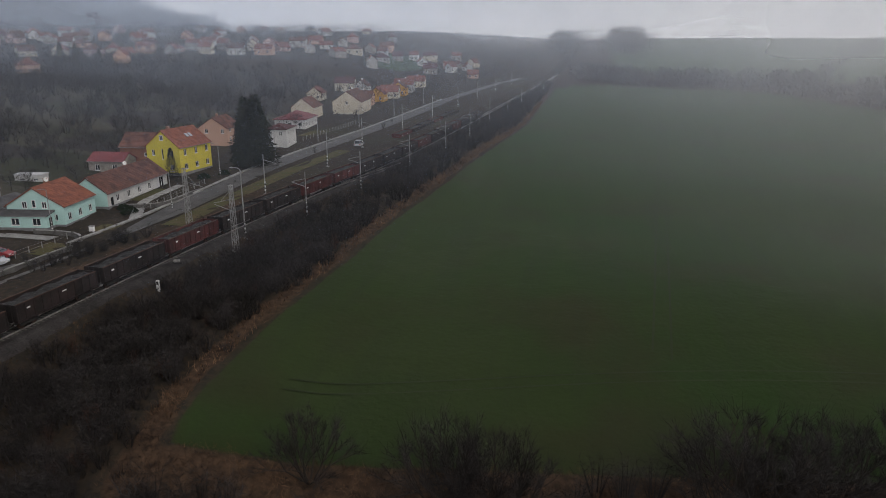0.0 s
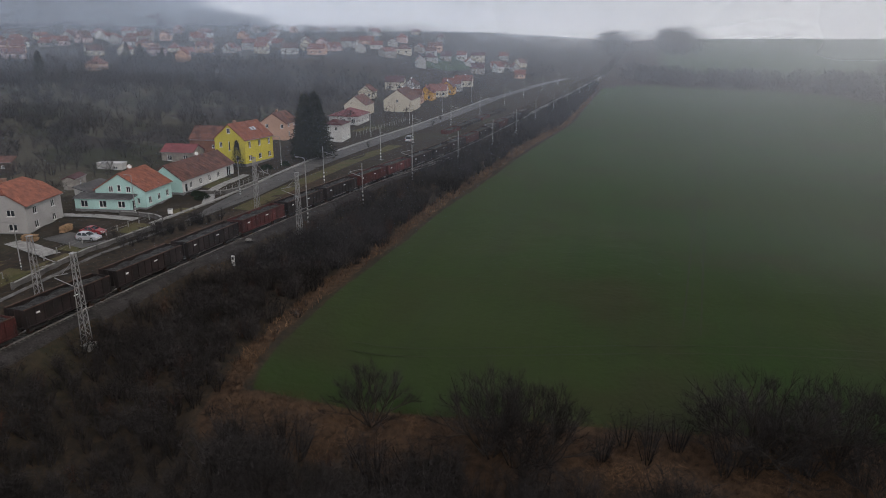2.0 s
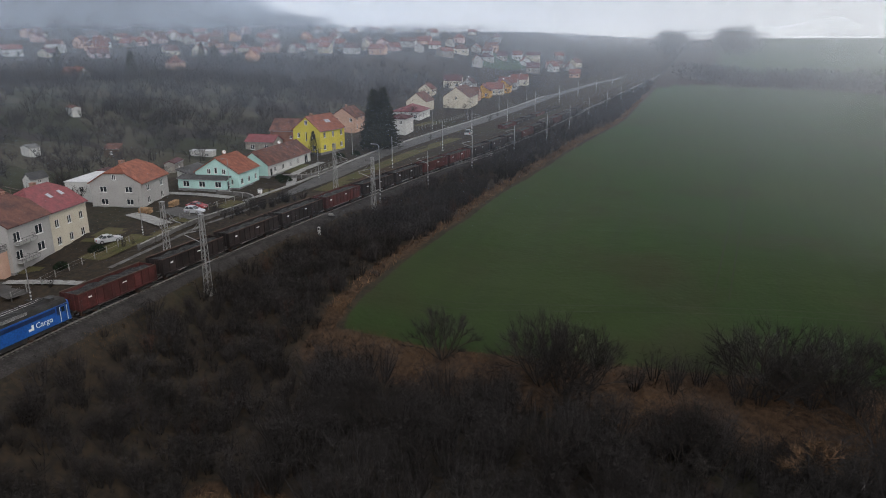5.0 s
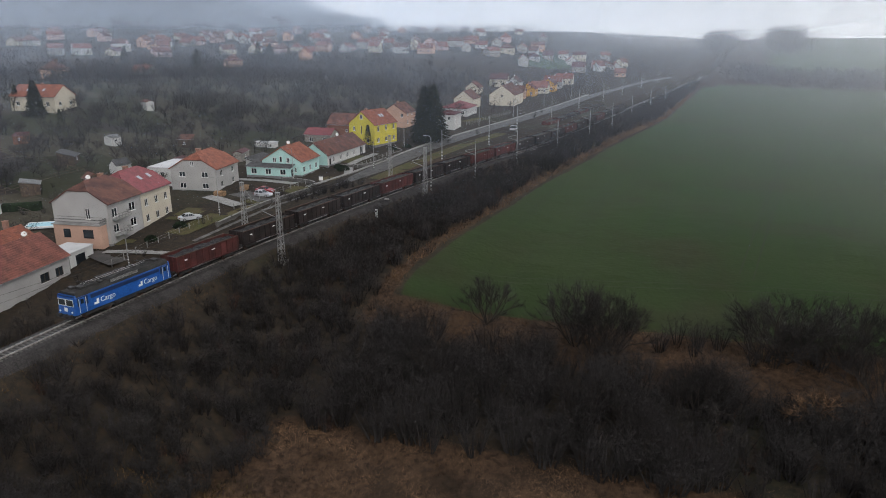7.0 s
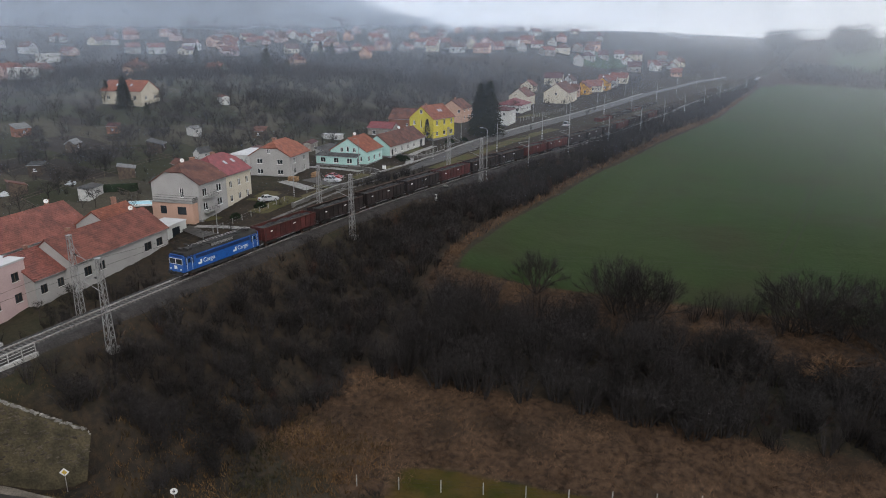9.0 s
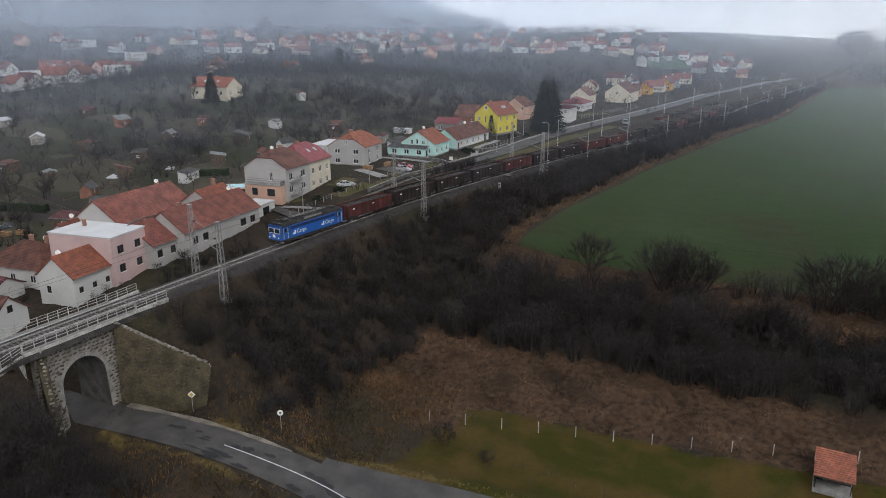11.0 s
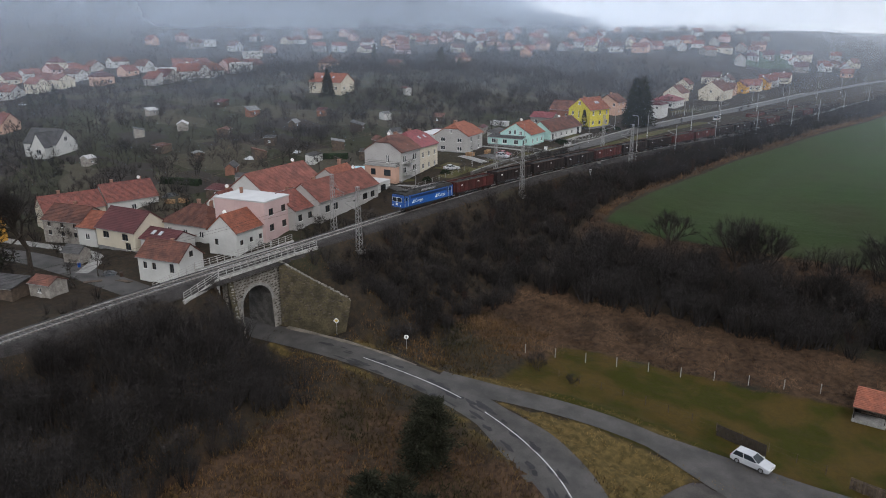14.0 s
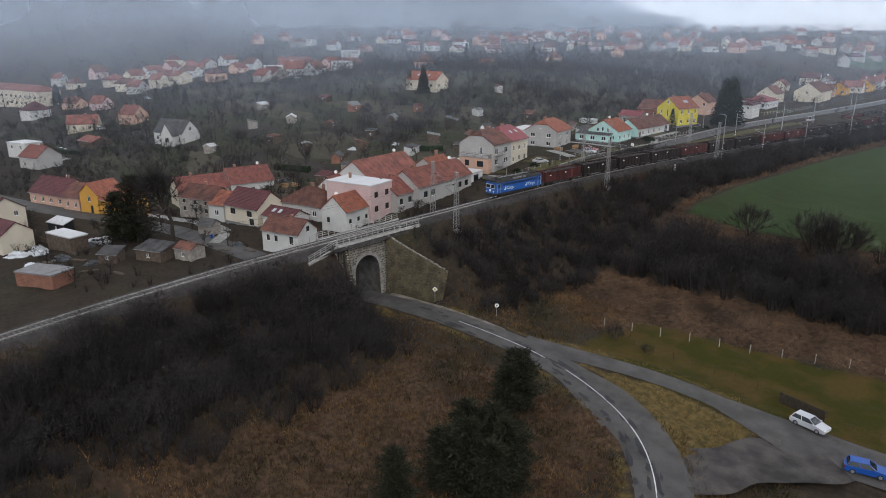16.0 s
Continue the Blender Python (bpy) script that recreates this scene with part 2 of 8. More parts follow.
def ground_z(x, y, rail=True):
    """Height of the ground: village bowl, field, far hills, railway embankment, road cutting."""
    x, y = np.asarray(x, float), np.asarray(y, float)
    xt, zt = track_x(y), track_z(y)
    left = np.interp(y, [-300, -60, -15, 0, 12, 40, 52, 80, 110, 160, 220, 400, 900], [-12, -10.2, -9.2, -7.6, -6.2, -4.2, -2.6, 0.0, 0.9, 2.4, 3.2, 4, 8])
    back = 16 * ss(0, 220, y) * ss(-40, -170, x)
    rr_ = np.hypot(x - 64, y)
    hill = 240 * ss(830, 1500, rr_) * ss(-60, 620, -0.88 * (x - 64) - 0.475 * y) + 9 * ss(560, 1100, rr_) * ss(-30, -200, x)
    dip = -1.5 * ss(-30, -90, x) * ss(40, -10, y)
    climb = (12 * ss(480, 760, rr_) - 7 * np.exp(-((rr_ - 410) / 90.0) ** 2)) * ss(-50, -150, x) * ss(120, 260, y)
    lft = left + back + hill + dip + climb
    right = np.interp(y, [-300, -90, -30, 15, 32, 52, 75, 120, 200, 500, 900], [-19, -15, -13, -13.3, -10.5, -5.2, -3.6, -2.2, -0.8, 0.5, 2])
    right = right - 0.035 * np.clip(x - 25, 0, 120) * ss(110, 40, y) + 33 * ss(560, 1150, np.hypot(x - 64, y)) + 2.0 * ss(40, 26, x) * ss(40, 56, y)
    right = right - 5.0 * np.exp(-((y - 620) / 90.0) ** 2) * ss(40, 120, x)
    w = ss(-6, 9, x - xt)
    w = np.where(y > 500, ss(-60 - 0.2 * (y - 500), 60, x - xt), w)
    z = lft * (1 - w) + right * w
    d = np.abs(x - xt)
    near_bank = np.where(x > xt, 1.5, 1.7)
    bank = zt - 0.75 - np.clip(d - 3.0, 0, None) / near_bank
    bank = bank - 0.8 * ss(-36, -33, y) * ss(-24, -26, y) * ss(3.0, 4.2, x - xt)
    cut = line_dist(ROAD_P, x, y)
    rz = road_z(x, y)
    # the mouth of the arch, held open by the wing walls
    u = x - xt
    mouth = (u > 2.0) & (u < 17.5) & (y < -13.4 + 0.66 * (u - 2.7)) & (y > -25.2 - 0.35 * (u - 2.7)) & (y > -34)
    mouth |= (u < -2.0) & (u > -14) & (np.abs(y + 19.6) < 6.2 - 0.8 * (u + 2.0))
    if rail:
        soft = ss(11, 13.5, u)
        side = ss(-0.5, 3.5, -13.4 + 0.66 * (u - 2.7) - y) * ss(22, 15, u) * (y > -34)
        hole = np.where(mouth, 1.0, 0.0) * (1 - soft) + np.where((u > 2.0) & (y > -25.2 - 0.35 * (u - 2.7)), side, 0.0) * soft
        bank = bank * (1 - hole) + np.where(hole > 0.999, -99.0, -15.0) * hole
        gap = ss(2.6, 4.6, np.hypot(np.clip(cut, 0, None), 0))
        bank = np.where(d < 9, bank * gap + (-12.5) * (1 - gap), bank)
        z = np.maximum(z, np.where(y < 900, bank, -99))
        z = np.where((d < 3.0) & (cut > 4.6) & ~mouth, zt - 0.75, z)
    k = ss(9.0, 4.4, cut)
    k = np.where(np.abs(x - xt) < 12, ss(5.0, 3.2, cut), k)
    z = z * (1 - k) + (rz - 0.05) * k
    z = z + 3.3 * np.exp(-((x - 16.4) / 3.6) ** 2 - ((y + 6.2) / 3.4) ** 2) * ss(4.2, 7.5, cut)
    cl = line_dist(LANE_P, x, y)
    k = ss(6.0, 3.4, cl)
    z = z * (1 - k) + (rz - 0.05) * k
    return z


def gz(x, y):
    return float(ground_z(np.array([x]), np.array([y]))[0])


def spread(a0, a1, dense, far0, far1, grow=1.16):
    v = list(np.arange(a0, a1 + 0.01, dense))
    s, p = dense, a1
    while p < far1:
        s *= grow
        p += s
        v.append(p)
    s, p = dense, a0
    while p > far0:
        s *= grow
        p -= s
        v.insert(0, p)
    return np.array(v)

# ---- ground ----
def field_edge(y):
    return np.interp(y, [-40, 20, 53, 60, 82, 103, 130, 148, 193, 220, 290, 493], [23.5, 26.5, 25.6, 24.4, 25.3, 27.0, 28.2, 29.8, 32.6, 34.4, 40, 42])


def field_mask(x, y):
    e = np.where(np.asarray(y, float) < 493, field_edge(y), np.interp(y, [493, 590, 700], [42, 90, 300]))
    near = 50.5 + 0.16 * (x - 25)
    far = np.interp(x, [20, 45, 91, 166, 207, 300, 420, 600], [480, 520, 590, 545, 377, 250, 190, 120])
    return ss(0, 2.0, x - e) * ss(0, 2.0, y - near) * ss(0, 8, far - y)


def meadow_mask(x, y):
    a = ss(37, 42, x) * ss(14.5 + 0.2 * (x - 45), 12.0 + 0.2 * (x - 45), y) * ss(-9, -5, y)
    b = ss(-30, -16, y) * ss(-4, -10, y) * ss(42, 47, x) * ss(72, 66, x) * 0.42
    c = ss(10, 14, x) * ss(30, 26, x) * ss(-3, -6, y) * ss(-13, -10, y) * 0.2
    d = ss(75, 95, x) * ss(24, 18, y) * ss(-40, -20, y)
    return np.clip(a + b + c + d, 0, 1)


def reed_mask(x, y):
    a = ss(20, 25, x) * ss(110, 95, x) * ss(12 + 0.2 * (x - 45), 15 + 0.2 * (x - 45), y) * ss(29.5, 25.5, y - 0.12 * (x - 35))
    b = ss(21, 26, x) * ss(44.5, 46.5, y) * ss(52.5, 50.5, y - 0.16 * (x - 25)) * ss(100, 88, x)
    e = field_edge(y)
    c = ss(-3.4, -2.2, x - e) * ss(0.5, -0.3, x - e) * ss(45, 55, y) * ss(500, 400, y)
    d = ss(22, 28, x) * ss(64, 58, x) * ss(-18, -24, y) * ss(-85, -65, y) * 0.75
    f = ss(17, 22, x) * ss(44, 39, x) * ss(-5, -2, y) * ss(17, 12, y) * ss(-9, -4, y - 14.5 + 0.1 * x) * 0.62
    u = x - track_x(y)
    g = ss(-14, -12, u) * ss(-3.4, -4.4, u) * ss(46, 56, y) * ss(150, 130, y) * 0.55
    return np.clip(a + b + c + d + f + g, 0, 1)


def verge_mask(x, y):
    a, b = line_dist(ROAD_P, x, y), line_dist(LANE_P, x, y)
    edge = ss(3.0, 3.4, a) * ss(2.0, 2.4, b)
    near = np.maximum(ss(5.2, 3.6, a), ss(4.0, 2.8, b)) * 0.7
    inner = ss(40, 43, x) * ss(71, 68, x) * ss(-8.0, -9.0, y) * (y > np.interp(x, ROAD_P[:, 0], ROAD_P[:, 1])) * np.where(x > 62, ss(-24, -21, y), 1)
    return edge * np.clip(near + inner, 0, 1) * (x > 8)


def plots_mask(x, y):
    return ss(-46, -56, x) * ss(-24, -10, y) * ss(300, 220, y) * ss(-340, -280, x)


def far_field_mask(x, y):
    r = np.hypot(x - 64, y)
    return ss(640, 700, r) * ss(40, 140, x) + ss(0.0, 30, x + 130) * ss(-60, -90, x) * ss(520, 560, y) * ss(680, 620, y)


gxs = spread(-62, 96, 1.3, -3200, 3200, 1.075)
gys = spread(-72, 112, 1.3, -700, 4200, 1.06)
GX, GY = np.meshgrid(gxs, gys)
GZ = ground_z(GX.ravel(), GY.ravel())
fx, fy = GX.ravel(), GY.ravel()
rng = np.random.default_rng(7)
rough = 0.10 * (1 - field_mask(fx, fy) * 0.7) * rng.standard_normal(len(fx))
calm = ss(3.0, 5.5, line_dist(ROAD_P, fx, fy)) * ss(2.2, 4.0, line_dist(LANE_P, fx, fy)) * ss(2.8, 5, np.abs(fx - track_x(fy)))
GZ = GZ + rough * calm
nx, ny = len(gxs), len(gys)
ii = (np.arange(ny - 1)[:, None] * nx + np.arange(nx - 1)[None, :]).ravel()
quads = np.c_[ii, ii + 1, ii + nx + 1, ii + nx]
me = bpy.data.meshes.new("ground")
me.from_pydata(np.c_[fx, fy, GZ].tolist(), [], quads.tolist())
for nm, fn in (("field", field_mask), ("meadow", meadow_mask), ("reed", reed_mask), ("farfield", far_field_mask), ("plots", plots_mask), ("hay", verge_mask)):
    at = me.attributes.new(nm, "FLOAT", "POINT")
    at.data.foreach_set("value", fn(fx, fy).astype(np.float32))
me.polygons.foreach_set("use_smooth", [True] * len(me.polygons))


def ground_material():
    m = bpy.data.materials.new("ground")
    m.use_nodes = True
    n, l = m.node_tree.nodes, m.node_tree.links
    b = n["Principled BSDF"]
    b.inputs["Roughness"].default_value, b.inputs["Specular IOR Level"].default_value = 0.95, 0.1
    geo = n.new("ShaderNodeNewGeometry")

    def tex(scale, detail=6, stretch=None):
        t = n.new("ShaderNodeTexNoise")
        t.inputs["Scale"].default_value, t.inputs["Detail"].default_value = scale, detail
        if stretch:
            mp = n.new("ShaderNodeMapping")
            mp.inputs["Scale"].default_value = stretch
            mp.inputs["Rotation"].default_value = (0, 0, radians(-4))
            l.new(geo.outputs["Position"], mp.inputs["Vector"])
            l.new(mp.outputs[0], t.inputs["Vector"])
        else:
            l.new(geo.outputs["Position"], t.inputs["Vector"])
        return t.outputs[0]

    def rng_map(s, a, c, lo=0.0, hi=1.0):
        r = n.new("ShaderNodeMapRange")
        for i, v in enumerate((a, c, lo, hi)):
            r.inputs[i + 1].default_value = v
        l.new(s, r.inputs[0])
        return r.outputs[0]

    def mix(f, a, c, kind="MIX"):
        x = n.new("ShaderNodeMixRGB")
        x.blend_type = kind
        for i, v in enumerate((f, a, c)):
            if isinstance(v, bpy.types.NodeSocket):
                l.new(v, x.inputs[i])
            else:
                x.inputs[i].default_value = v if i == 0 else (*v, 1)
        return x.outputs[0]

    def attr(name):
        a = n.new("ShaderNodeAttribute")
        a.attribute_name = name
        return a.outputs["Fac"]

    big, mid, small, fine = tex(0.03), tex(0.18), tex(1.3), tex(9)
    edge = rng_map(mid, 0.3, 0.7, -0.3, 0.3)

    def masked(name):
        a = n.new("ShaderNodeMath")
        a.operation = "ADD"
        l.new(attr(name), a.inputs[0])
        l.new(edge, a.inputs[1])
        return rng_map(a.outputs[0], 0.35, 0.65)

    litter = mix(rng_map(mid, 0.35, 0.65), (0.019, 0.0164, 0.0138), (0.029, 0.0232, 0.0175))
    litter = mix(rng_map(small, 0.42, 0.66, 0, 0.7), litter, (0.046, 0.033, 0.021))
    turf = mix(rng_map(small, 0.35, 0.7), (0.029, 0.033, 0.016), (0.046, 0.042, 0.025))
    col = mix(rng_map(big, 0.55, 0.72, 0, 0.8), litter, turf)
    # garden plots: lawns, dug beds and dry grass side by side
    cell = n.new("ShaderNodeTexVoronoi")
    cell.distance = "CHEBYCHEV"
    turn = n.new("ShaderNodeMapping")
    turn.inputs["Scale"].default_value = (0.035, 0.085, 0.0)
    turn.inputs["Rotation"].default_value = (0, 0, radians(18))
    l.new(geo.outputs["Position"], turn.inputs["Vector"])
    l.new(turn.outputs[0], cell.inputs["Vector"])
    cell.inputs["Scale"].default_value = 1.0
    pick = n.new("ShaderNodeSeparateColor")
    l.new(cell.outputs["Color"], pick.inputs[0])
    bed = mix(rng_map(pick.outputs[0], 0.35, 0.45), (0.036, 0.031, 0.027), (0.034, 0.036, 0.020))
    bed = mix(rng_map(pick.outputs[1], 0.62, 0.66), bed, (0.062, 0.055, 0.039))
    bed = mix(rng_map(small, 0.4, 0.7, 0, 0.5), bed, (0.027, 0.025, 0.020))
    col = mix(masked("plots"), col, bed)
    meadow = mix(rng_map(mid, 0.42, 0.58), (0.0295, 0.0300, 0.0042), (0.056, 0.038, 0.0100))
    meadow = mix(rng_map(small, 0.45, 0.75, 0, 0.6), meadow, (0.036, 0.027, 0.0125))
    col = mix(masked("meadow"), col, meadow)
    col = mix(masked("hay"), col, mix(rng_map(small, 0.35, 0.65), (0.102, 0.072, 0.027), (0.050, 0.040, 0.015)))
    reed = mix(rng_map(small, 0.35, 0.65), (0.074, 0.046, 0.028), (0.026, 0.0170, 0.0122))
    reed = mix(rng_map(tex(0.12, 5), 0.54, 0.66, 0, 0.75), reed, (0.026, 0.019, 0.014))
    col = mix(masked("reed"), col, reed)
    rows = tex(0.5, 4, (1.0, 0.03, 1.0))
    crop = mix(rng_map(big, 0.35, 0.65), (0.0185, 0.0325, 0.0080), (0.0245, 0.0352, 0.0108))
    crop = mix(rng_map(tex(0.022, 3), 0.5, 0.68, 0, 0.7), crop, (0.0140, 0.0335, 0.0058))
    crop = mix(rng_map(tex(0.05, 6), 0.52, 0.70, 0, 0.75), crop, (0.0240, 0.0225, 0.0105))
    crop = mix(rng_map(rows, 0.45, 0.75, 0, 0.45), crop, (0.0190, 0.0255, 0.0115))
    crop = mix(rng_map(small, 0.5, 0.8, 0, 0.35), crop, (0.0215, 0.0235, 0.0130))
    in_field = rng_map(attr("field"), 0.4, 0.6)
    col = mix(in_field, col, crop)
    dew = rng_map(in_field, 0.0, 1.0, 0.0, 0.05)
    l.new(dew, b.inputs["Sheen Weight"])
    b.inputs["Sheen Roughness"].default_value = 0.4
    b.inputs["Sheen Tint"].default_value = (0.72, 1.0, 0.70, 1)
    col = mix(rng_map(attr("farfield"), 0.4, 0.6), col, (0.042, 0.064, 0.034))
    col = mix(1.0, col, rng_map(fine, 0.3, 0.7, 0.75, 1.25), "MULTIPLY")
    l.new(col, b.inputs["Base Color"])
    bp = n.new("ShaderNodeBump")
    bp.inputs["Strength"].default_value, bp.inputs["Distance"].default_value = 0.5, 0.15
    l.new(small, bp.inputs["Height"])
    l.new(bp.outputs[0], b.inputs["Normal"])
    return m


me.materials.append(ground_material())
ground = tagged(new("ground", me), "winter ground with green crop field, dry grass and gardens", "ground", kind="structure")


# ---- roads ----
def ribbon(P, half, zfun, lift, cols=5, crown=0.06):
    d = np.gradient(P, axis=0)
    d /= np.linalg.norm(d, axis=1)[:, None]
    nrm = np.c_[d[:, 1], -d[:, 0]]
    half = np.broadcast_to(half, len(P))
    vs, fs = [], []
    for k in range(cols):
        u = -1 + 2 * k / (cols - 1)
        q = P + nrm * (u * half)[:, None]
        vs.append(np.c_[q, zfun(P[:, 0], P[:, 1]) + lift + crown * (1 - u * u)])
    n = len(P)
    V = np.concatenate(vs)
    for k in range(cols - 1):
        for i in range(n - 1):
            fs.append((k * n + i, k * n + i + 1, (k + 1) * n + i + 1, (k + 1) * n + i))
    return V.tolist(), fs


road_w = np.interp(np.arange(len(ROAD_P)) / len(ROAD_P), [0, 0.45, 0.55, 0.75, 1], [3.2, 2.6, 2.8, 3.3, 3.2])
road = tagged(part("road", ribbon(ROAD_P, np.maximum(road_w, np.interp(ROAD_P[:, 0], [30, 52], [0.0, 3.8])), road_z, 0.02), M_ASPH, smooth=True), "patched grey asphalt road bending under the railway arch", "road", kind="structure")
lane = tagged(part("lane_road", ribbon(LANE_P, np.interp(np.arange(len(LANE_P)), [0, 6, 20, 28, 60], [2.6, 2.0, 1.7, 4.2, 3.6]), road_z, 0.035), M_ASPH, smooth=True), "narrow asphalt side lane with a gravel edge", "road", kind="structure")


def road_strip(P, i0, i1, off, half, lift, material, name, label=""):
    d = np.gradient(P, axis=0)
    d /= np.linalg.norm(d, axis=1)[:, None]
    Q = (P + np.c_[d[:, 1], -d[:, 0]] * off)[i0:i1]
    return part(name, ribbon(Q, half, road_z, lift, 2, 0.0), material, road, label)


# ---- railway ----
def along(y0, y1, step, off=0.0):
    y = np.arange(y0, y1 + 0.01, step)
    x = track_x(y)
    dx = np.gradient(x, y)
    n = np.hypot(1, dx)
    return np.c_[x + off / n, y - off * dx / n, track_z(y)], np.arctan2(-dx, 1)


def sweep(profile, P):
    """Profile (across, up) swept along points P with the across axis level."""
    d = np.gradient(P[:, :2], axis=0)
    d /= np.linalg.norm(d, axis=1)[:, None]
    nr = np.c_[d[:, 1], -d[:, 0]]
    k, n = len(profile), len(P)
    V, F = [], []
    for i in range(n):
        for a, u in profile:
            V.append((P[i, 0] + nr[i, 0] * a, P[i, 1] + nr[i, 1] * a, P[i, 2] + u))
    for i in range(n - 1):
        for j in range(k - 1):
            F.append((i * k + j, i * k + j + 1, (i + 1) * k + j + 1, (i + 1) * k + j))
    return V, F


def blend_off(y, y0, y1, off):
    return off * ss(y0, y1, y)


railway = tagged(new("railway_track"), "single railway line of worn rails on concrete sleepers in ballast", "railway track", kind="structure")
P, A = along(-160, 700, 2.0)
part("ballast_bed", sweep([(-3.6, -1.2), (-2.0, -0.24), (-1.3, -0.19), (1.3, -0.19), (2.0, -0.24), (3.6, -1.2)], P), M_BALLAST, railway)
for o in (-0.75, 0.75):
    part("rail", sweep([(o - 0.06, -0.17), (o - 0.05, -0.03), (o - 0.05, 0.0), (o + 0.05, 0.0), (o + 0.05, -0.03), (o + 0.06, -0.17)], P), M_RAIL, railway)
SIDINGS = [(-5.0, 120, 190, 690), (5.0, 140, 200, 690), (-10.0, 175, 235, 560)]
for off, y0, y1, ye in SIDINGS:
    y = np.arange(y0, ye, 3.0)
    o = blend_off(y, y0, y1, off)
    Q = np.c_[track_x(y) + o, y, track_z(y)]
    sid = tagged(new("siding_track"), "station siding with rusty rails on dark ballast", "railway track", "station sidings", "structure")
    part("ballast_bed", sweep([(-3.0, -1.0), (-1.9, -0.24), (1.9, -0.24), (3.0, -1.0)], Q), M_BALLAST, sid)
    for r in (-0.75, 0.75):
        part("rail", sweep([(r - 0.05, -0.2), (r - 0.05, 0.0), (r + 0.05, 0.0), (r + 0.05, -0.2)], Q), M_RAIL, sid)


def slp_mesh():
    bm = bmesh.new()
    prism(bm, [(-1.28, -0.24), (-1.28, -0.13), (-0.5, -0.14), (0.5, -0.14), (1.28, -0.13), (1.28, -0.24)], -0.13, 0.13)
    m = bpy.data.meshes.new("sleeper")
    bmesh.ops.recalc_face_normals(bm, faces=bm.faces)
    bm.to_mesh(m)
    bm.free()
    m.materials.append(M_SLEEPER)
    return m


# ---- locomotive ----
M_BLUE = mat("loco_blue", (0.014, 0.088, 0.33), (0.010, 0.066, 0.26), 0.4, 0.8, 5, 0.05, spec=0.5)
M_NAVY = mat("loco_dark_blue", (0.010, 0.025, 0.085), (0.008, 0.02, 0.06), 0.45, 0.8, 5, 0.05, spec=0.5)
M_ROOF = mat("loco_roof_grey", (0.030, 0.028, 0.027), (0.018, 0.017, 0.016), 0.8, 0.9, 6, 0.2)
M_OXIDE = mat("wagon_oxide_red", (0.085, 0.023, 0.021), (0.042, 0.016, 0.015), 0.85, 0.5, 5, 0.25, rand=0.25)
M_SOOT = mat("wagon_sooty_brown", (0.024, 0.017, 0.016), (0.014, 0.011, 0.011), 0.9, 0.5, 5, 0.25, rand=0.25)
M_RUST = mat("rusty_steel", (0.085, 0.050, 0.035), (0.05, 0.032, 0.025), 0.85, 1.2, 8, 0.2, metal=0.2)


def wheel(parent, x, y, r=0.55, boxed=True):
    bm = bmesh.new()
    s = 1 if x > 0 else -1
    rod(bm, (x - 0.07, y, r), (x + 0.07, y, r), r, 18)
    rod(bm, (x - 0.12 * s, y, r), (x - 0.07 * s, y, r), r + 0.035, 18)
    w = part("wheel", bm, M_RUST, parent)
    if boxed:
        part("axle_box", boxes((x + 0.08 * s, y - 0.17, r - 0.17, x + 0.26 * s, y + 0.17, r + 0.17), bevel=0.03), M_BLACK, w)
    return w


def text_mesh(word, size, name, material, parent, m):
    cu = bpy.data.curves.new(name, "FONT")
    cu.body, cu.size, cu.extrude, cu.align_x = word, size, 0.006, "CENTER"
    tmp = bpy.data.objects.new(name, cu)
    me = bpy.data.meshes.new_from_object(tmp)
    bpy.data.objects.remove(tmp)
    me.materials.clear()
    me.materials.append(material)
    me.transform(m)
    ob = new(name, me)
    ob.parent = parent
    return ob


